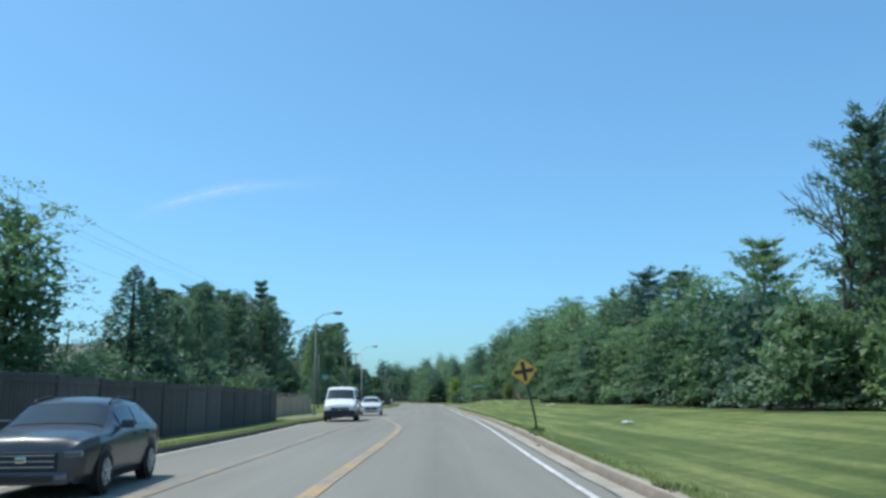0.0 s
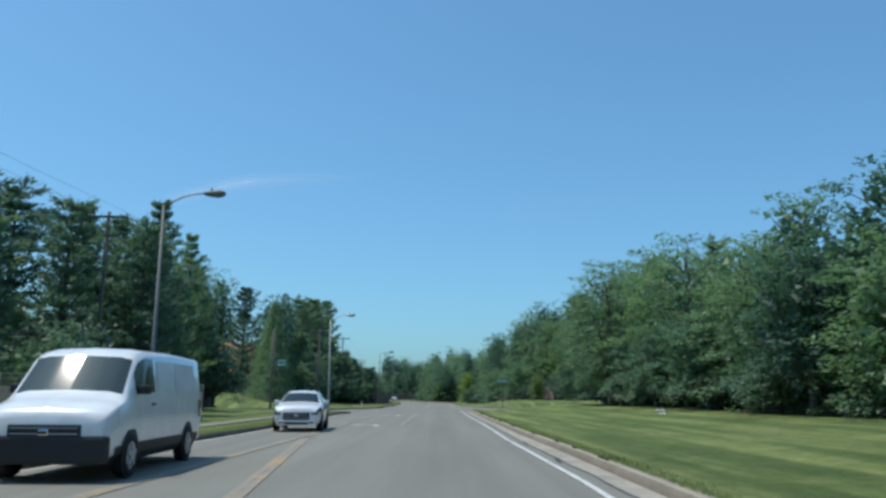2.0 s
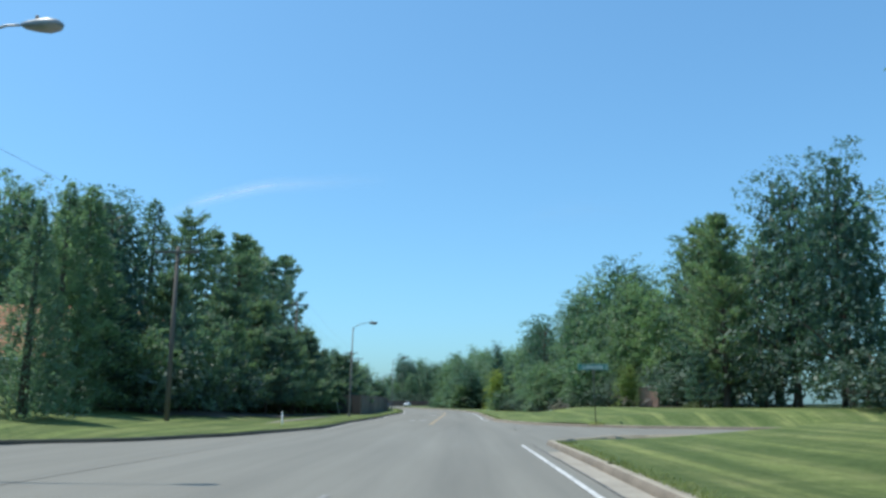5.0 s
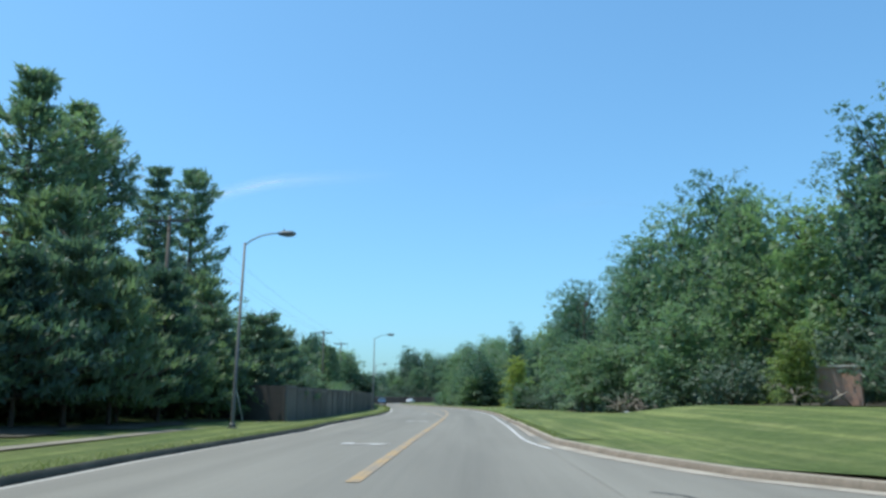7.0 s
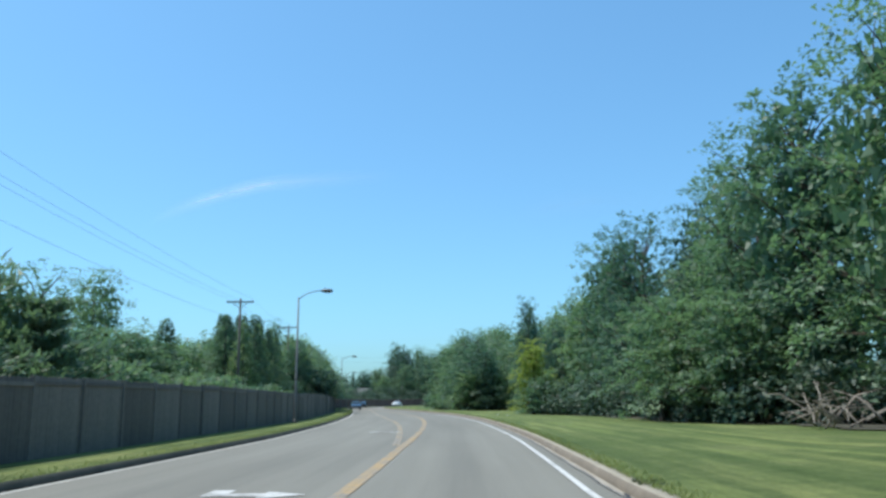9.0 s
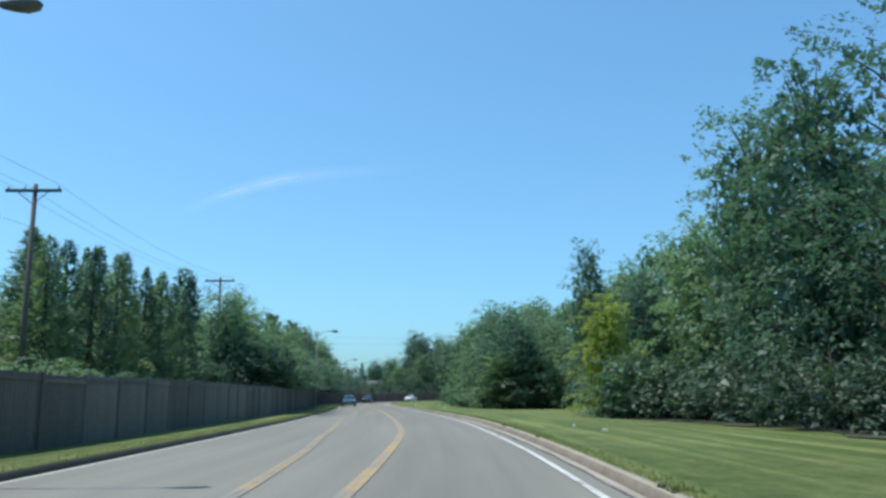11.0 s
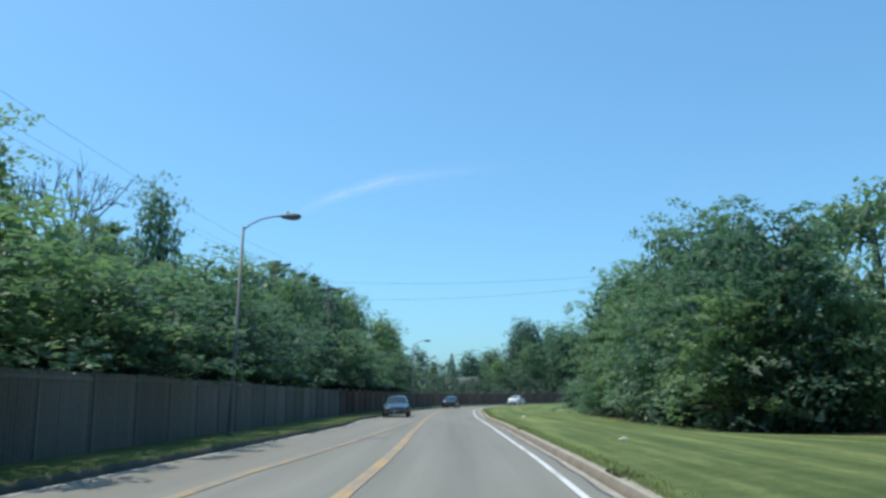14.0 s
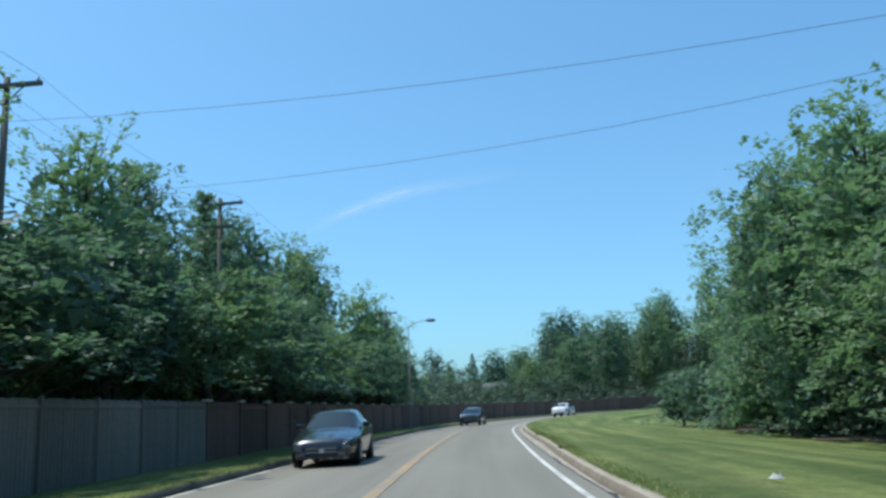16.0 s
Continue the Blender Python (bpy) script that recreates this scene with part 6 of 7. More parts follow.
def street_sign(x, y, turn, blades, label, height):
    z = float(terrain(np.array([x]), np.array([y]))[0])
    root = empty("street_sign", x, y, z - 0.02, turn)
    bm = bmesh.new()
    tube(bm, [(0.06, 0, -0.2), (0.03, 0, 1.4), (0, 0, height)], 0.03, 8)
    part("post", bm, POST_STEEL, root)
    for m, w, h, text in blades:
        blade(root, m, w, h, text)
    return tagged(root, label, "street sign")


street_sign(3.85, 131.4, 14, [(pose(-0.02, -0.045, 3.10, 0, -1, 0), 1.78, 0.33, "Lakeside"), (pose(0, 0, 3.46, 0, 0, 68), 1.0, 0.28, None)], "green street name sign on a thin dark post", 3.56)
street_sign(-17.7, 109.0, -4, [(pose(0.3, -0.04, 4.5), 0.95, 0.24, None), (pose(0.3, -0.04, 4.18), 0.95, 0.24, None)], "green street name blades on a post beside a wooden pole", 4.7)

# ---- utility poles and wires ----
WIRE = plain("black wire", (0.03, 0.03, 0.032), 0.6)
CERAMIC = plain("grey insulator", (0.30, 0.28, 0.27), 0.3)


def utility_pole(x, y, top, turn, arm=2.4, double=False, label="wooden utility pole with a cross-arm and insulators"):
    z = float(terrain(np.array([x]), np.array([y]))[0])
    root = empty("utility_pole", x, y, z - 0.05, turn)
    h = top - z
    bm = bmesh.new()
    tube(bm, [(0, 0, -0.1), (0, 0, h * 0.5), (0, 0, h + 0.25)], [0.125, 0.105, 0.085], 9)
    part("pole", bm, POLE_WOOD, root)
    for k in range(2 if double else 1):
        za = h - 0.05 - 1.0 * k
        ln = arm * (1 - 0.35 * k)
        if ln <= 0:
            continue
        bm = bmesh.new()
        box(bm, 0, -0.14, za, ln, 0.10, 0.12, 0.01)
        cross_arm = part("cross_arm", bm, POLE_WOOD, root)
        for sx in (-ln * 0.45, ln * 0.45) if k else (-ln * 0.45, -ln * 0.16, ln * 0.45):
            bm = bmesh.new()
            tube(bm, [(sx, -0.14, za + 0.05), (sx, -0.14, za + 0.10), (sx, -0.14, za + 0.13), (sx, -0.14, za + 0.2)], [0.015, 0.045, 0.03, 0.02], 8)
            part("insulator", bm, CERAMIC, cross_arm)
        for sx in (-1, 1):
            bm = bmesh.new()
            tube(bm, [(sx * ln * 0.28, -0.16, za - 0.05), (0, -0.14, za - 0.55)], 0.02, 5)
            part("brace", bm, POLE_WOOD, root)
    return tagged(root, label, "utility pole", "utility poles")


def wire(points, sag, name="wire"):
    bm = bmesh.new()
    line = []
    for a, b in zip(points, points[1:]):
        a, b = Vector(a), Vector(b)
        for k in range(13):
            f = k / 12
            line.append(a.lerp(b, f) - Vector((0, 0, sag * 4 * f * (1 - f))))
    clean = [line[0]] + [q for p0, q in zip(line, line[1:]) if (q - p0).length > 1e-4]
    tube(bm, clean, 0.0065, 4, False)
    me = bpy.data.meshes.new(name)
    bm.to_mesh(me)
    bm.free()
    me.materials.append(WIRE)
    return tagged(new(name, me), "thin dark overhead wire strung between poles", "wire", "overhead wires")


POLES = [(-18.3, 18.0, 10.4, 0), (-18.8, 74.9, 10.4, 2), (-16.6, 123.0, 8.3, 3), (-19.9, 160.2, 10.3, 4), (-25.0, 219.5, 9.45, 8), (-28.6, 248.4, 10.05, 12), (-36.35, 292.1, 10.5, 10), (-37.7, 305.4, 10.6, 8), (-44.0, 346.0, 10.6, 6)]
for x, y, top, turn in POLES:
    utility_pole(x, y, top, turn, 2.15, y in (74.9, 305.4))
for off in (-0.97, -0.34, 0.97):
    wire([(x + off * math.cos(radians(t)), y + off * math.sin(radians(t)) - 0.14, top + 0.16) for x, y, top, t in POLES], 0.6)
wire([(x + 0.15, y, top - 1.6) for x, y, top, t in POLES], 0.7)
guard = empty("guy_wire", -15.6, 160.2, 0.3)
bm = bmesh.new()
tube(bm, [(0, 0, -0.05), (-0.42, 0.25, 1.25), (-0.75, 0.45, 2.35)], 0.028, 6)
part("guard", bm, SIGN_WHITE, guard, "pale plastic guard")
bm = bmesh.new()
tube(bm, [(-0.75, 0.45, 2.35), (-4.5, 1.2, 9.6)], 0.01, 4)
part("cable", bm, WIRE, guard)
tagged(guard, "slanting guy wire with a pale guard beside the fence", "guy wire")
utility_pole(-18.35, 109.2, 7.15, 0, 0.0, label="short dark wooden pole at a street corner")
tr = utility_pole(19.0, 149.7, 13.4, 0, 0.0, label="pale wooden pole with a transformer among trees")
bm = bmesh.new()
tube(bm, [(-0.32, 0, 9.6), (-0.32, 0, 9.65), (-0.32, 0, 10.4), (-0.32, 0, 10.5)], [0.18, 0.22, 0.22, 0.14], 12)
part("transformer", bm, GALV, tr, "grey transformer can")
utility_pole(1.25, 292.3, 12.2, 0, 0.0, label="pale wooden pole among trees")
wire([(-36.3, 292.0, 9.4), (1.25, 292.3, 9.83)], 1.08)
wire([(-36.4, 297.0, 8.75), (1.25, 292.3, 10.05)], 1.3)
wire([(-18.35, 109.2, 6.9), (-38.0, 143.0, 6.2)], 0.5)

# ---- house with the orange-brown roof ----
ROOF = two_tone("orange-brown shingles", (0.37, 0.175, 0.10), (0.48, 0.24, 0.14), 0.5, 6, 0.9, 0.5, 0.03, "Object", (0.3, 1.0, 2.0))
HOUSE_BRICK = two_tone("dark brown brick", (0.10, 0.065, 0.05), (0.16, 0.10, 0.075), 1.5, 12, 0.9, 0.4)
SIDING = two_tone("pale olive siding", (0.34, 0.33, 0.25), (0.42, 0.40, 0.31), 0.8, 9, 0.85, 0.2)
TRIM = plain("white painted trim", (0.72, 0.70, 0.66), 0.6)
PANE = plain("window glass", (0.06, 0.07, 0.08), 0.05, 0.0, 0.5)


def house(x, y, turn, width, depth, eave, ridge, roof_mat, wall_mat, label, openings):
    """A gabled house; front faces -y of its own."""
    z = float(terrain(np.array([x]), np.array([y]))[0])
    root = empty("house", x, y, z - 0.05, turn)
    t, w2 = 0.25, width / 2
    # front wall, one solid with its openings cut through
    xs = sorted({-w2, w2, *[o[0] for o in openings], *[o[1] for o in openings]})
    zs = sorted({0.0, eave, *[o[2] for o in openings], *[o[3] for o in openings]})
    solid = lambda i, k: 0 <= i < len(xs) - 1 and 0 <= k < len(zs) - 1 and not any(o[0] <= xs[i] + 1e-6 and o[1] >= xs[i + 1] - 1e-6 and o[2] <= zs[k] + 1e-6 and o[3] >= zs[k + 1] - 1e-6 for o in openings)
    bm = bmesh.new()
    vert = {}

    def corner(i, k, deep):
        if (i, k, deep) not in vert:
            vert[i, k, deep] = bm.verts.new((xs[i], t * deep, zs[k]))
        return vert[i, k, deep]
    for i in range(len(xs) - 1):
        for k in range(len(zs) - 1):
            if not solid(i, k):
                continue
            ring = [(i, k), (i + 1, k), (i + 1, k + 1), (i, k + 1)]
            bm.faces.new([corner(*q, 0) for q in ring])
            bm.faces.new([corner(*q, 1) for q in ring[::-1]])
            for (a, b), near in zip(zip(ring, ring[1:] + ring[:1]), ((i, k - 1), (i + 1, k), (i, k + 1), (i - 1, k))):
                if not solid(*near):
                    bm.faces.new((corner(*a, 1), corner(*b, 1), corner(*b, 0), corner(*a, 0)))
    bmesh.ops.recalc_face_normals(bm, faces=bm.faces)
    part("front_wall", bm, wall_mat, root)
    bm = bmesh.new()
    box(bm, 0, depth - t / 2, eave / 2, width, t, eave)
    part("back_wall", bm, wall_mat, root)
    for side in (-1, 1):
        prof = [(t, 0), (depth - t, 0), (depth - t, eave), (depth / 2, ridge - 0.15), (t, eave)]
        bm = bmesh.new()
        plate(bm, prof, t, pose(side * (w2 - t) if side > 0 else -w2 + t, 0, 0, 0, 0, 0) @ pose(0, 0, 0, 0, 0, 90) @ pose(0, -0.0, 0))
        part("gable_wall", bm, SIDING, root)
    over = 0.5
    rise = (ridge - eave) / (depth / 2)
    for side in (-1, 1):
        bm = bmesh.new()
        n = 16
        L0 = depth / 2 + over
        for k in range(n):
            f0, f1 = k / n, (k + 1) / n
            ya, yb = depth / 2 + side * L0 * (1 - f0), depth / 2 + side * L0 * (1 - f1)
            za, zb = ridge - rise * L0 * (1 - f0), ridge - rise * L0 * (1 - f1)
            v = [bm.verts.new(q) for q in ((-w2 - over, ya, za + 0.035), (w2 + over, ya, za + 0.035), (w2 + over, yb, zb), (-w2 - over, yb, zb))]
            bm.faces.new(v if side < 0 else v[::-1])
            v2 = [bm.verts.new(q) for q in ((-w2 - over, ya, za + 0.035), (w2 + over, ya, za + 0.035), (w2 + over, ya, za if k else za - 0.16), (-w2 - over, ya, za if k else za - 0.16))]
            bm.faces.new(v2[::-1] if side < 0 else v2)
        c = [bm.verts.new(q) for q in ((-w2 - over, depth / 2 + side * L0, ridge - rise * L0 - 0.16), (w2 + over, depth / 2 + side * L0, ridge - rise * L0 - 0.16), (w2 + over, depth / 2, ridge - 0.2), (-w2 - over, depth / 2, ridge - 0.2))]
        bm.faces.new(c)
        bmesh.ops.remove_doubles(bm, verts=bm.verts, dist=0.002)
        part("roof_slope", bm, roof_mat, root)
    bm = bmesh.new()
    box(bm, 0, -over - 0.02, eave - rise * over - 0.10, width + 2 * over, 0.04, 0.2, 0.005)
    part("fascia", bm, TRIM, root)
    for a, b, lo, hi, kind in openings:
        if kind == "window":
            fr = new("window")
            fr.empty_display_size = 0.2
            fr.parent = root
            for bx in ((a + b) / 2, lo + 0.05, b - a, 0.1), ((a + b) / 2, hi - 0.05, b - a, 0.1), (a + 0.05, (lo + hi) / 2, 0.1, hi - lo - 0.2), (b - 0.05, (lo + hi) / 2, 0.1, hi - lo - 0.2), ((a + b) / 2, (lo + hi) / 2, 0.06, hi - lo - 0.2):
                bm = bmesh.new()
                box(bm, bx[0], 0.08, bx[1], bx[2], 0.08, bx[3], 0.006)
                part("frame", bm, TRIM, fr)
            bm = bmesh.new()
            box(bm, (a + b) / 2, 0.13, (lo + hi) / 2, b - a, 0.02, hi - lo)
            part("pane", bm, PANE, fr)
        else:
            bm = bmesh.new()
            box(bm, (a + b) / 2, 0.7, (lo + hi) / 2, b - a, 0.06, hi - lo, 0.01)
            part("door", bm, HOUSE_BRICK, root)
    return tagged(root, label, "house")


HOUSE_TAN = two_tone("pale tan brick", (0.30, 0.26, 0.19), (0.39, 0.34, 0.26), 1.5, 12, 0.9, 0.4)
house(-34.3, 142.5, 20, 17.0, 9.5, 3.3, 7.2, ROOF, HOUSE_TAN, "single-storey tan brick house with an orange-brown shingle roof", [(-5.4, -3.6, 0.9, 2.4, "window"), (-1.4, 0.4, 0.9, 2.4, "window"), (2.2, 3.9, 0.0, 2.4, "door"), (4.3, 6.9, 1.0, 2.7, "window")])
for hx, hy in ((-32.1, 142.0), (-29.8, 142.6), (-34.2, 141.0), (-36.4, 140.4)):
    tree("shrub", hx, hy, 1.5, 1.5)
GREY_ROOF = two_tone("grey shingles", (0.16, 0.16, 0.155), (0.23, 0.225, 0.215), 0.5, 6, 0.9, 0.5, 0.03, "Object", (0.3, 1.0, 2.0))
house(-33.0, 203.0, 18, 9.0, 7.0, 2.4, 4.3, GREY_ROOF, SIDING, "low house with a grey shingle roof behind shrubs", [(-1.0, 1.4, 0.9, 2.0, "window")])

house(-30.0, 55.0, 0, 9.0, 7.0, 2.9, 5.2, GREY_ROOF, SIDING, "pale house with a grey roof behind a fence and trees", [(1.2, 2.6, 0.9, 2.1, "window")])

house(-47.5, 405.0, 12, 7.0, 6.0, 3.4, 5.4, GREY_ROOF, SIDING, "pale house half hidden behind the trees of the bend", [(-1.0, 0.4, 1.0, 2.1, "window")])

# ---- small things ----
BRICK = two_tone("red-brown brick", (0.42, 0.235, 0.17), (0.58, 0.36, 0.27), 2.0, 20, 0.9, 0.3)
MORTAR = two_tone("mortar", (0.38, 0.35, 0.31), (0.45, 0.42, 0.38), 2.0, 20, 0.95, 0.2)
bx, by = 12.1, 158.6
bz = float(terrain(np.array([bx]), np.array([by]))[0])
sign_wall = empty("brick_wall", bx, by, bz - 0.03, -38)
bm = bmesh.new()
box(bm, 0, 0, 0.88, 1.76, 0.34, 1.76)
part("core", bm, MORTAR, sign_wall)
bm = bmesh.new()
box(bm, 0, 0, 1.80, 1.96, 0.54, 0.09, 0.015)
part("coping", bm, CONCRETE, sign_wall)
bm = bmesh.new()
box(bm, 0, 0, 0, 0.21, 0.05, 0.066, 0.004)
brick_me = bpy.data.meshes.new("brick")
bm.to_mesh(brick_me)
bm.free()
brick_me.materials.append(BRICK)
for row_i in range(22):
    for col in range(8):
        br = new("brick", brick_me)
        br.parent = sign_wall
        br.matrix_basis = pose(-0.78 + 0.22 * col + (0.055 if row_i % 2 else -0.055) * 0.9, -0.165 + tree_rng.uniform(-0.003, 0.003), 0.06 + 0.078 * row_i)
tagged(sign_wall, "short red-brown brick entrance wall with a stone coping", "brick wall")


def litter(x, y, w, label):
    z = float(terrain(np.array([x]), np.array([y]))[0])
    rng = random.Random(int(x * 100 + y))
    bm = bmesh.new()
    n = 5
    vs = [[bm.verts.new(((i / n - 0.5) * w, (j / n - 0.5) * w * 0.7, 0.04 + rng.uniform(0, 0.09) * (1 if 0 < i < n and 0 < j < n else 0.2))) for j in range(n + 1)] for i in range(n + 1)]
    for i in range(n):
        for j in range(n):
            bm.faces.new((vs[i][j], vs[i + 1][j], vs[i + 1][j + 1], vs[i][j + 1]))
    bmesh.ops.solidify(bm, geom=bm.faces[:], thickness=0.01)
    me = bpy.data.meshes.new("litter")
    bm.to_mesh(me)
    bm.free()
    me.materials.append(SIGN_WHITE)
    ob = new("litter", me)
    ob.matrix_basis = pose(x, y, z + 0.01, 0, 0, rng.uniform(0, 360))
    return tagged(ob, label, "litter", "litter on the grass")


for x, y, w in ((-18.9, 286.9, 0.17), (7.0, 30.3, 0.5), (4.4, 170.4, 0.4), (-3.7, 215.5, 0.16), (-4.4, 219.0, 0.14), (8.6, 72.0, 0.4), (-13.2, 263.0, 0.22), (9.5, 76.0, 0.5)):
    litter(x, y, w, "crumpled white scrap of paper on the grass")

zp = float(terrain(np.array([-12.2]), np.array([126.7]))[0])
marker = empty("marker_post", -12.2, 126.7, zp - 0.02)
bm = bmesh.new()
tube(bm, [(0, 0, -0.1), (0, 0, 0.1), (0, 0, 0.58)], 0.035, 10)
part("post", bm, SIGN_WHITE, marker)
bm = bmesh.new()
tube(bm, [(0, 0, 0.57), (0, 0, 0.62), (0, 0, 0.64)], [0.05, 0.05, 0.02], 10)
part("cap", bm, SIGN_WHITE, marker)
tagged(marker, "short white marker post on the lawn", "marker post")


def brush_pile(x, y, n, reach):
    z = float(terrain(np.array([x]), np.array([y]))[0])
    root = empty("brush_pile", x, y, z)
    rng = random.Random(9)
    for k in range(n):
        a = rng.uniform(0, 6.28)
        b0 = Vector((rng.uniform(-1.3, 1.3), rng.uniform(-0.8, 0.8), rng.uniform(0.0, 0.35)))
        d = Vector((math.cos(a), math.sin(a) * 0.6, rng.uniform(0.1, 0.75)))
        l = reach * rng.uniform(0.5, 1.0)
        bend = Vector((rng.uniform(-0.2, 0.2), rng.uniform(-0.2, 0.2), rng.uniform(0.1, 0.35)))
        tip = b0 + d * l - Vector((0, 0, rng.uniform(0.0, 0.3)))
        bm = bmesh.new()
        tube(bm, [b0, b0 + d * l * 0.5 + bend, tip], [0.04, 0.026, 0.009], 5)
        for f in (0.45, 0.7):
            q = b0.lerp(tip, f) + bend * 0.7
            w = Vector((rng.uniform(-0.6, 0.6), rng.uniform(-0.4, 0.4), rng.uniform(0.05, 0.5))) * l * 0.4
            tube(bm, [q, q + w * 0.6 + Vector((0, 0, 0.05)), q + w], [0.018, 0.012, 0.006], 4)
        part("branch", bm, DEADWOOD, root)
    return tagged(root, "heap of pale dead branches at the wood's edge", "brush pile")


DEADWOOD = two_tone("pale dead wood", (0.26, 0.22, 0.18), (0.38, 0.33, 0.27), 2, 14, 0.9, 0.4)
brush_pile(6.9, 183.6, 26, 2.2)
brush_pile(10.9, 158.0, 12, 1.5)


def arrow(s, d, turn, label):
    """A left-turn arrow painted on the road."""
    p = at(s, d)
    # tail along the lane, a bend, and a head that points to the left; the far lane's arrows keep only a stub of the tail
    if turn:
        shape = [[(0.20, -0.32), (0.54, -0.32), (0.54, 0.28), (0.20, 0.30)], [(0.20, 0.02), (0.20, 0.30), (-0.35, 0.36), (-0.35, 0.06)], [(-0.35, -0.14), (-0.35, 0.58), (-1.0, 0.22)]]
    else:
        shape = [[(0.32, -1.0), (0.58, -1.0), (0.54, -0.1), (0.28, -0.15)], [(0.28, -0.15), (0.54, -0.1), (0.32, 0.34), (0.14, 0.04)], [(0.14, 0.04), (0.32, 0.34), (-0.35, 0.38), (-0.35, 0.10)], [(-0.35, -0.12), (-0.35, 0.62), (-1.0, 0.25)]]
    verts, faces = [], []
    for poly in shape:
        faces.append(tuple(range(len(verts), len(verts) + len(poly))))
        verts += [(x * 0.95, y * 1.2, 0.0) for x, y in poly]
    me = bpy.data.meshes.new("arrow_marking")
    me.from_pydata(verts, [], faces)
    me.update()
    me.materials.append(ARROW_WHITE)
    ob = new("arrow_marking", me)
    ob.matrix_basis = pose(p.x, p.y, 0.013, 0, 0, heading(s) + turn)
    return tagged(ob, label, "road marking", "painted turn arrows", "structure")


for s in (71.4, 91.0):
    arrow(s, -3.33, 0, "worn white left-turn arrow on the asphalt")
for s in (144.6, 168.2, 191.0):
    arrow(s, -3.15, 180, "worn white turn arrow on the asphalt")

rng = random.Random(3)


def crack(pts, w, label="dark tar-sealed crack in the asphalt"):
    line = spline(pts, 0.25)
    jit = [Vector((x + rng.uniform(-0.03, 0.03), y + rng.uniform(-0.03, 0.03), 0)) for x, y in line]
    wid = [w * rng.uniform(0.5, 1.2) for _ in jit]
    n = len(jit)
    t = np.gradient(np.array([(q.x, q.y) for q in jit]), axis=0)
    t /= np.hypot(t[:, 0], t[:, 1])[:, None] + 1e-9
    verts = [(q.x + t[i, 1] * wid[i], q.y - t[i, 0] * wid[i], 0.016) for i, q in enumerate(jit)] + [(q.x - t[i, 1] * wid[i], q.y + t[i, 0] * wid[i], 0.016) for i, q in enumerate(jit)]
    faces = [(i, i + 1, n + i + 1, n + i) for i in range(n - 1)]
    return tagged(obj("sealed_crack", verts, faces, TAR), label, "sealed crack", "sealed cracks", "structure")


for pts in ([(-1.0, 132.8), (-0.6, 132.3), (-0.4, 131.0)], [(-0.4, 129.7), (-0.85, 128.6), (-0.9, 127.6), (-0.35, 127.7), (-0.2, 129.2), (-0.4, 129.7)], [(-0.65, 127.4), (-0.6, 126.0), (-0.7, 125.0)],
            [(-0.75, 124.1), (-0.5, 124.6), (0.15, 124.1), (1.1, 124.3), (2.1, 124.5)], [(0.1, 124.1), (-0.1, 123.5), (-0.3, 122.6)], [(0.95, 125.7), (1.8, 126.3), (2.6, 126.6)], [(0.1, 130.1), (0.7, 130.8), (1.35, 131.3)],
            [(2.5, 127.9), (3.4, 128.0)], [(3.0, 124.0), (5.0, 124.4), (7.5, 123.8), (10.0, 124.1)]):
    crack(pts, 0.024)
for s, d, ln in ((151.5, -4.6, 0.6), (269.5, -3.0, 0.5), (52.0, 2.3, 1.2), (58.0, 2.25, 1.6), (86.0, 2.2, 2.5), (75.0, 2.25, 1.4), (22.0, 2.6, 1.2), (167.0, 2.05, 1.6), (215.0, 2.0, 2.2), (222.0, 2.1, 1.2), (236.0, 1.95, 2.4), (288.0, 1.95, 2.0), (296.0, 2.0, 2.2)):
    if d < 0:
        a, b = at(s, d - ln / 2), at(s, d + ln / 2)
    else:
        a, b = at(s - ln / 2, d), at(s + ln / 2, d + 0.05)
    crack([(a.x, a.y), ((a.x + b.x) / 2, (a.y + b.y) / 2 + 0.03), (b.x, b.y)], 0.05 if d < 0 else 0.03)

# ---- grass blades along the kerbs ----


def blades(name, spans, per_m2, material, label):
    """Short grass blades; spans: s from, s to, d from and to (functions of s)."""
    g = np.random.default_rng(17)
    P0 = []
    for s0, s1, fa, fb in spans:
        n = int((s1 - s0) * abs(fb(s0) - fa(s0)) * per_m2)
        ss = g.uniform(s0, s1, n)
        dd = np.array([fa(s) for s in ss]) + (np.array([fb(s) for s in ss]) - np.array([fa(s) for s in ss])) * g.random(n) ** 2.4
        tx, ty = np.interp(ss, ROAD_S, ROAD_D[:, 0]), np.interp(ss, ROAD_S, ROAD_D[:, 1])
        P0.append(np.stack([np.interp(ss, ROAD_S, ROAD[:, 0]) + dd * ty, np.interp(ss, ROAD_S, ROAD[:, 1]) - dd * tx], 1))
    xy = np.vstack(P0)
    z = terrain(xy[:, 0], xy[:, 1])
    n = len(xy)
    size = g.uniform(0.035, 0.085, n) * (0.7 + 0.6 * g.random(n))
    ax = np.stack([g.normal(size=n) * 0.5, g.normal(size=n) * 0.5, np.ones(n)], 1)
    me = quads(name, np.column_stack([xy, z + size * 0.3]), ax, g.normal(size=(n, 3)), size, size * 0.2 + 0.006, material)
    return tagged(new(name, me), label, "grass", "", "stuff")




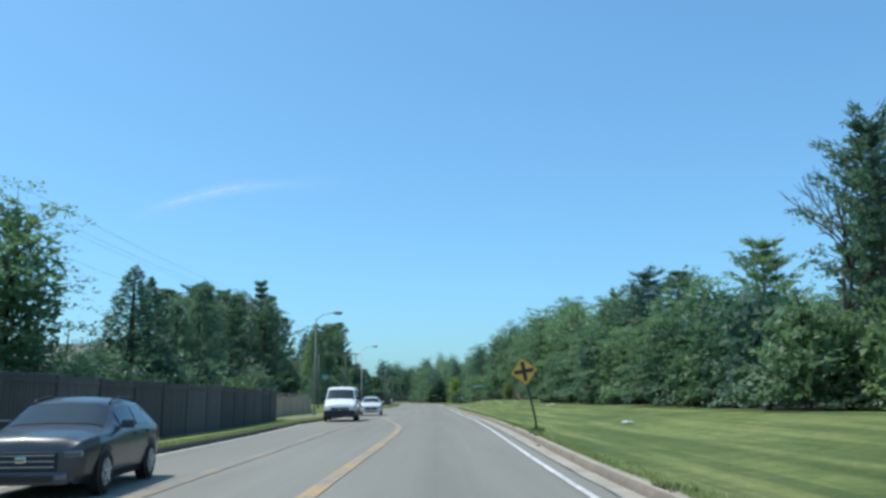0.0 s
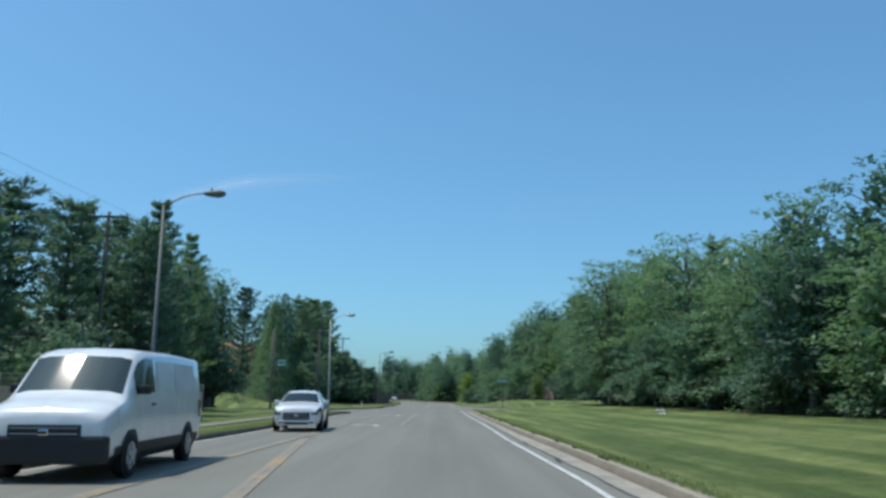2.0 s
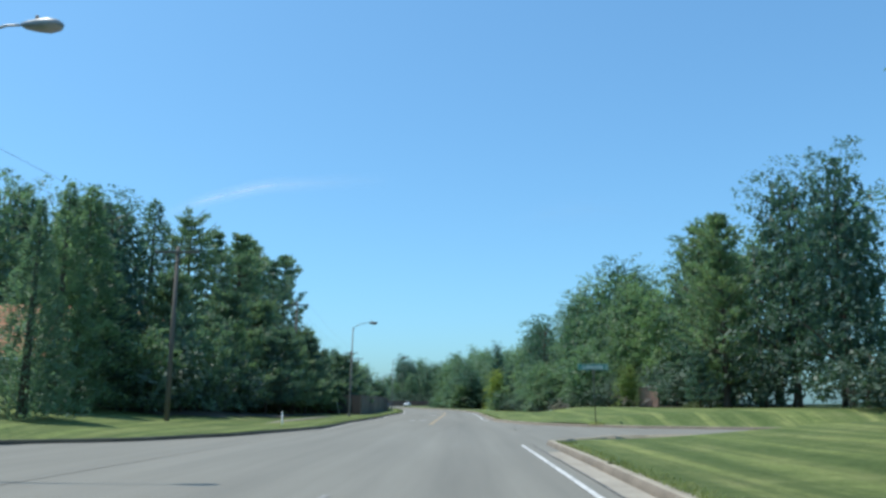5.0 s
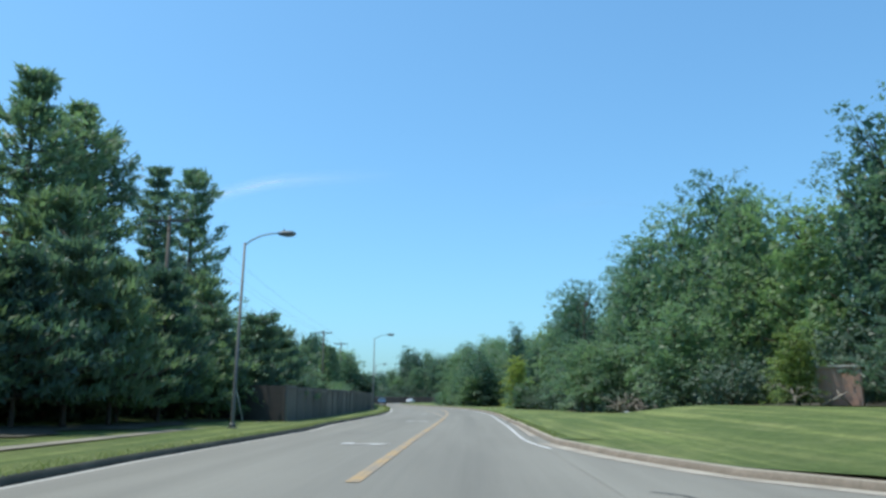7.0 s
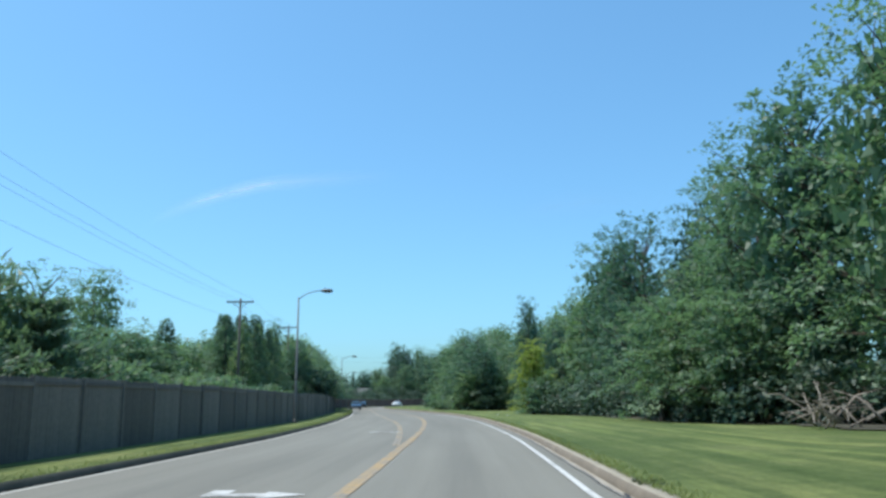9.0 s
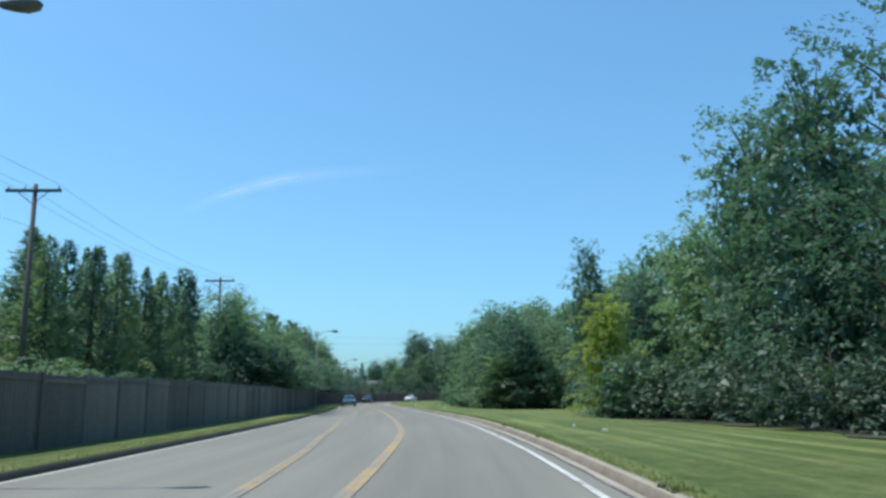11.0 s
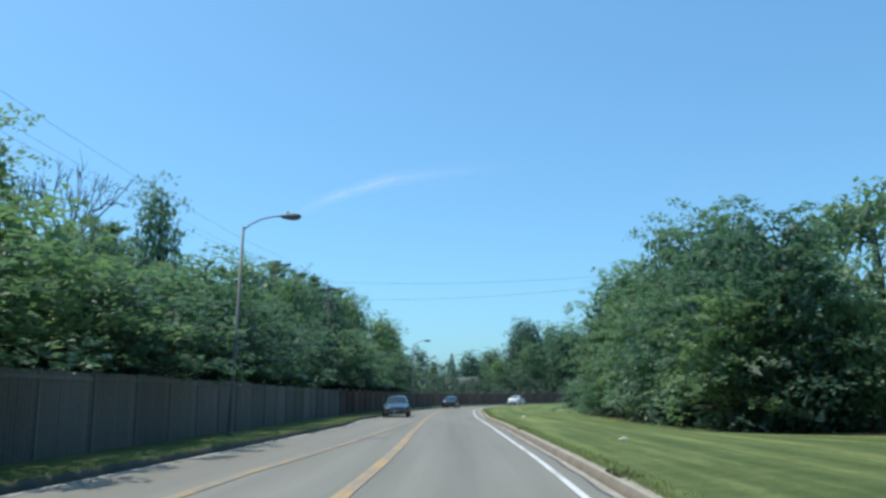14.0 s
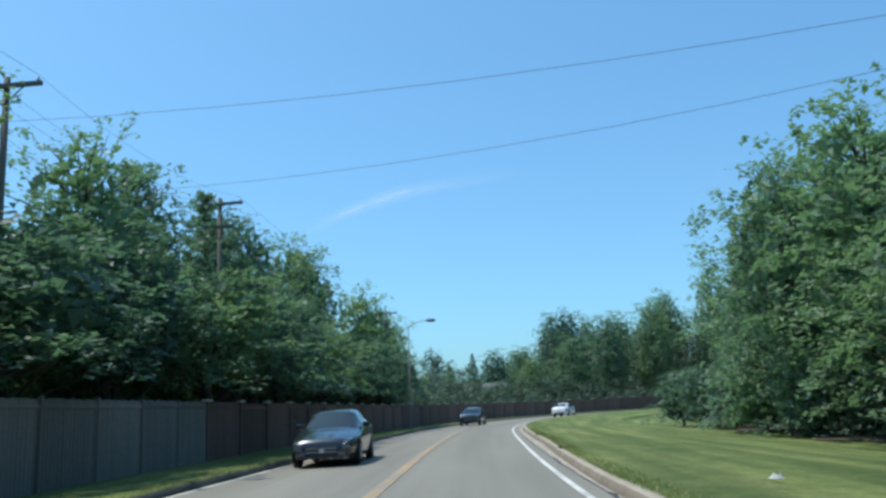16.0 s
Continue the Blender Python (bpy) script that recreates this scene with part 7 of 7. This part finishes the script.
def tuft(x, y, n, reach, height, material, label):
    """A clump of long grass."""
    g = np.random.default_rng(int(10 * y))
    a, rr = g.uniform(0, 2 * math.pi, n), reach * np.sqrt(g.random(n))
    xy = np.column_stack([x + rr * np.cos(a), y + rr * np.sin(a)])
    size = g.uniform(0.5, 1.0, n) * height * (1.15 - 0.6 * rr / reach)
    ax = np.stack([g.normal(size=n) * 0.35, g.normal(size=n) * 0.35, np.ones(n)], 1)
    me = quads("grass_tuft", np.column_stack([xy, terrain(xy[:, 0], xy[:, 1]) + size * 0.35]), ax, g.normal(size=(n, 3)), size, size * 0.09 + 0.01, material)
    return tagged(new("grass_tuft", me), label, "grass", "", "stuff")


BLADE = leaf_mat("grass blades", (0.16, 0.20, 0.055), (0.36, 0.36, 0.16), 0.35)
blades("grass", [(4.0, 111.0, lambda s: right_d(s) - 0.06, lambda s: right_d(s) + 0.35), (146.0, 320.0, lambda s: right_d(s) - 0.06, lambda s: right_d(s) + 0.35)], 260, BLADE, "short rough grass blades along the kerb")
blades("grass", [(8.0, 93.0, lambda s: left_d(s) + 0.05, lambda s: left_d(s) - 0.7), (128.0, 320.0, lambda s: left_d(s) + 0.05, lambda s: left_d(s) - 0.7)], 120, BLADE, "short grass blades hanging over the dark kerb")

tuft(3.44, 28.15, 220, 0.30, 0.26, BLADE, "long grass round the foot of a road sign")
tuft(3.9, 131.3, 200, 0.45, 0.20, BLADE, "pale dry grass round the foot of a sign post")
for tx, ty, th in ((14.3, 152.5, 0.7), (14.9, 154.0, 0.9), (15.2, 155.5, 0.8)):
    tuft(tx, ty, 320, 0.8, th, BLADE, "tall pale weeds before the dark wood")
WEED = leaf_mat("kerbside weeds", (0.07, 0.085, 0.035), (0.15, 0.16, 0.07), 0.3)
weed_rng = random.Random(23)
weed_spans = []
for _ in range(30):
    ws = weed_rng.choice([weed_rng.uniform(6, 110), weed_rng.uniform(150, 315)])
    weed_spans.append((ws, ws + weed_rng.uniform(0.3, 1.1), lambda s: right_d(s) - 0.14, lambda s: right_d(s) + 0.25))
blades("weeds", weed_spans, 420, WEED, "dark weeds growing over the kerb")

# ---- thin cirrus cloud, high and far ----


def cirrus(dirs, dist, width, strength, label):
    d = spline([(math.degrees(math.atan2(x, y)), math.degrees(math.asin(z / math.sqrt(x * x + y * y + z * z)))) for x, y, z in dirs], 0.25)
    n, m = len(d), 7
    verts, uvs = [], []
    for i, (az, el) in enumerate(d):
        for j in range(m):
            f = j / (m - 1) - 0.5
            e2, a2 = radians(el + f * width), radians(az + f * width * 0.25)
            verts.append((dist * math.cos(e2) * math.sin(a2), 140 + dist * math.cos(e2) * math.cos(a2), dist * math.sin(e2)))
            uvs.append((i / (n - 1), j / (m - 1)))
    faces = [(i * m + j, i * m + j + 1, (i + 1) * m + j + 1, (i + 1) * m + j) for i in range(n - 1) for j in range(m - 1)]

    def build(nt, bs):
        tc = nt.nodes.new("ShaderNodeTexCoord")
        sep = nt.nodes.new("ShaderNodeSeparateXYZ")
        nt.links.new(tc.outputs["UV"], sep.inputs[0])
        across = ramp(nt, sep.outputs[1], (0.0, (0, 0, 0)), (0.35, (0.5, 0.5, 0.5)), (0.5, (1, 1, 1)), (0.62, (0.5, 0.5, 0.5)), (1.0, (0, 0, 0)))
        along = ramp(nt, sep.outputs[0], (0.0, (0, 0, 0)), (0.22, (0.75, 0.75, 0.75)), (0.42, (1, 1, 1)), (0.60, (0.45, 0.45, 0.45)), (1.0, (0, 0, 0)))
        ns = ramp(nt, noise_node(nt, 9.0, 6, 0.65, "UV", (1.0, 0.35, 1.0)), (0.3, (0.35, 0.35, 0.35)), (0.7, (1, 1, 1)))
        a = mixc(nt, mixc(nt, across, along, 1.0, "MULTIPLY"), ns, 1.0, "MULTIPLY")
        a = mixc(nt, a, (strength, strength, strength), 1.0, "MULTIPLY")
        tl = nt.nodes.new("ShaderNodeBsdfTranslucent")
        tl.inputs["Color"].default_value = (0.95, 0.97, 1.0, 1)
        tp = nt.nodes.new("ShaderNodeBsdfTransparent")
        mx = nt.nodes.new("ShaderNodeMixShader")
        nt.links.new(a, mx.inputs[0])
        nt.links.new(tp.outputs[0], mx.inputs[1])
        nt.links.new(tl.outputs[0], mx.inputs[2])
        nt.links.new(mx.outputs[0], nt.nodes["Material Output"].inputs["Surface"])
    ob = obj("cloud", verts, faces, mat("thin cirrus", build), None, "", uvs, True)
    return tagged(ob, label, "cloud", "", "structure")


cirrus([(-0.400, 0.890, 0.213), (-0.354, 0.904, 0.237), (-0.290, 0.921, 0.259), (-0.242, 0.933, 0.267), (-0.193, 0.943, 0.272), (-0.120, 0.953, 0.277)], 3900, 1.35, 0.58, "thin white streak of cirrus in a blue sky")
cirrus([(0.02, 0.96, 0.225), (0.12, 0.95, 0.235), (0.24, 0.93, 0.22)], 3900, 2.6, 0.10, "faint wisp of cirrus in a blue sky")

# ---- the plan at its true size ----
for ob in scene.objects:
    if ob.parent is None and ob.type not in ("CAMERA", "LIGHT"):
        ob.matrix_basis = Matrix.Scale(TRUE, 4) @ ob.matrix_basis
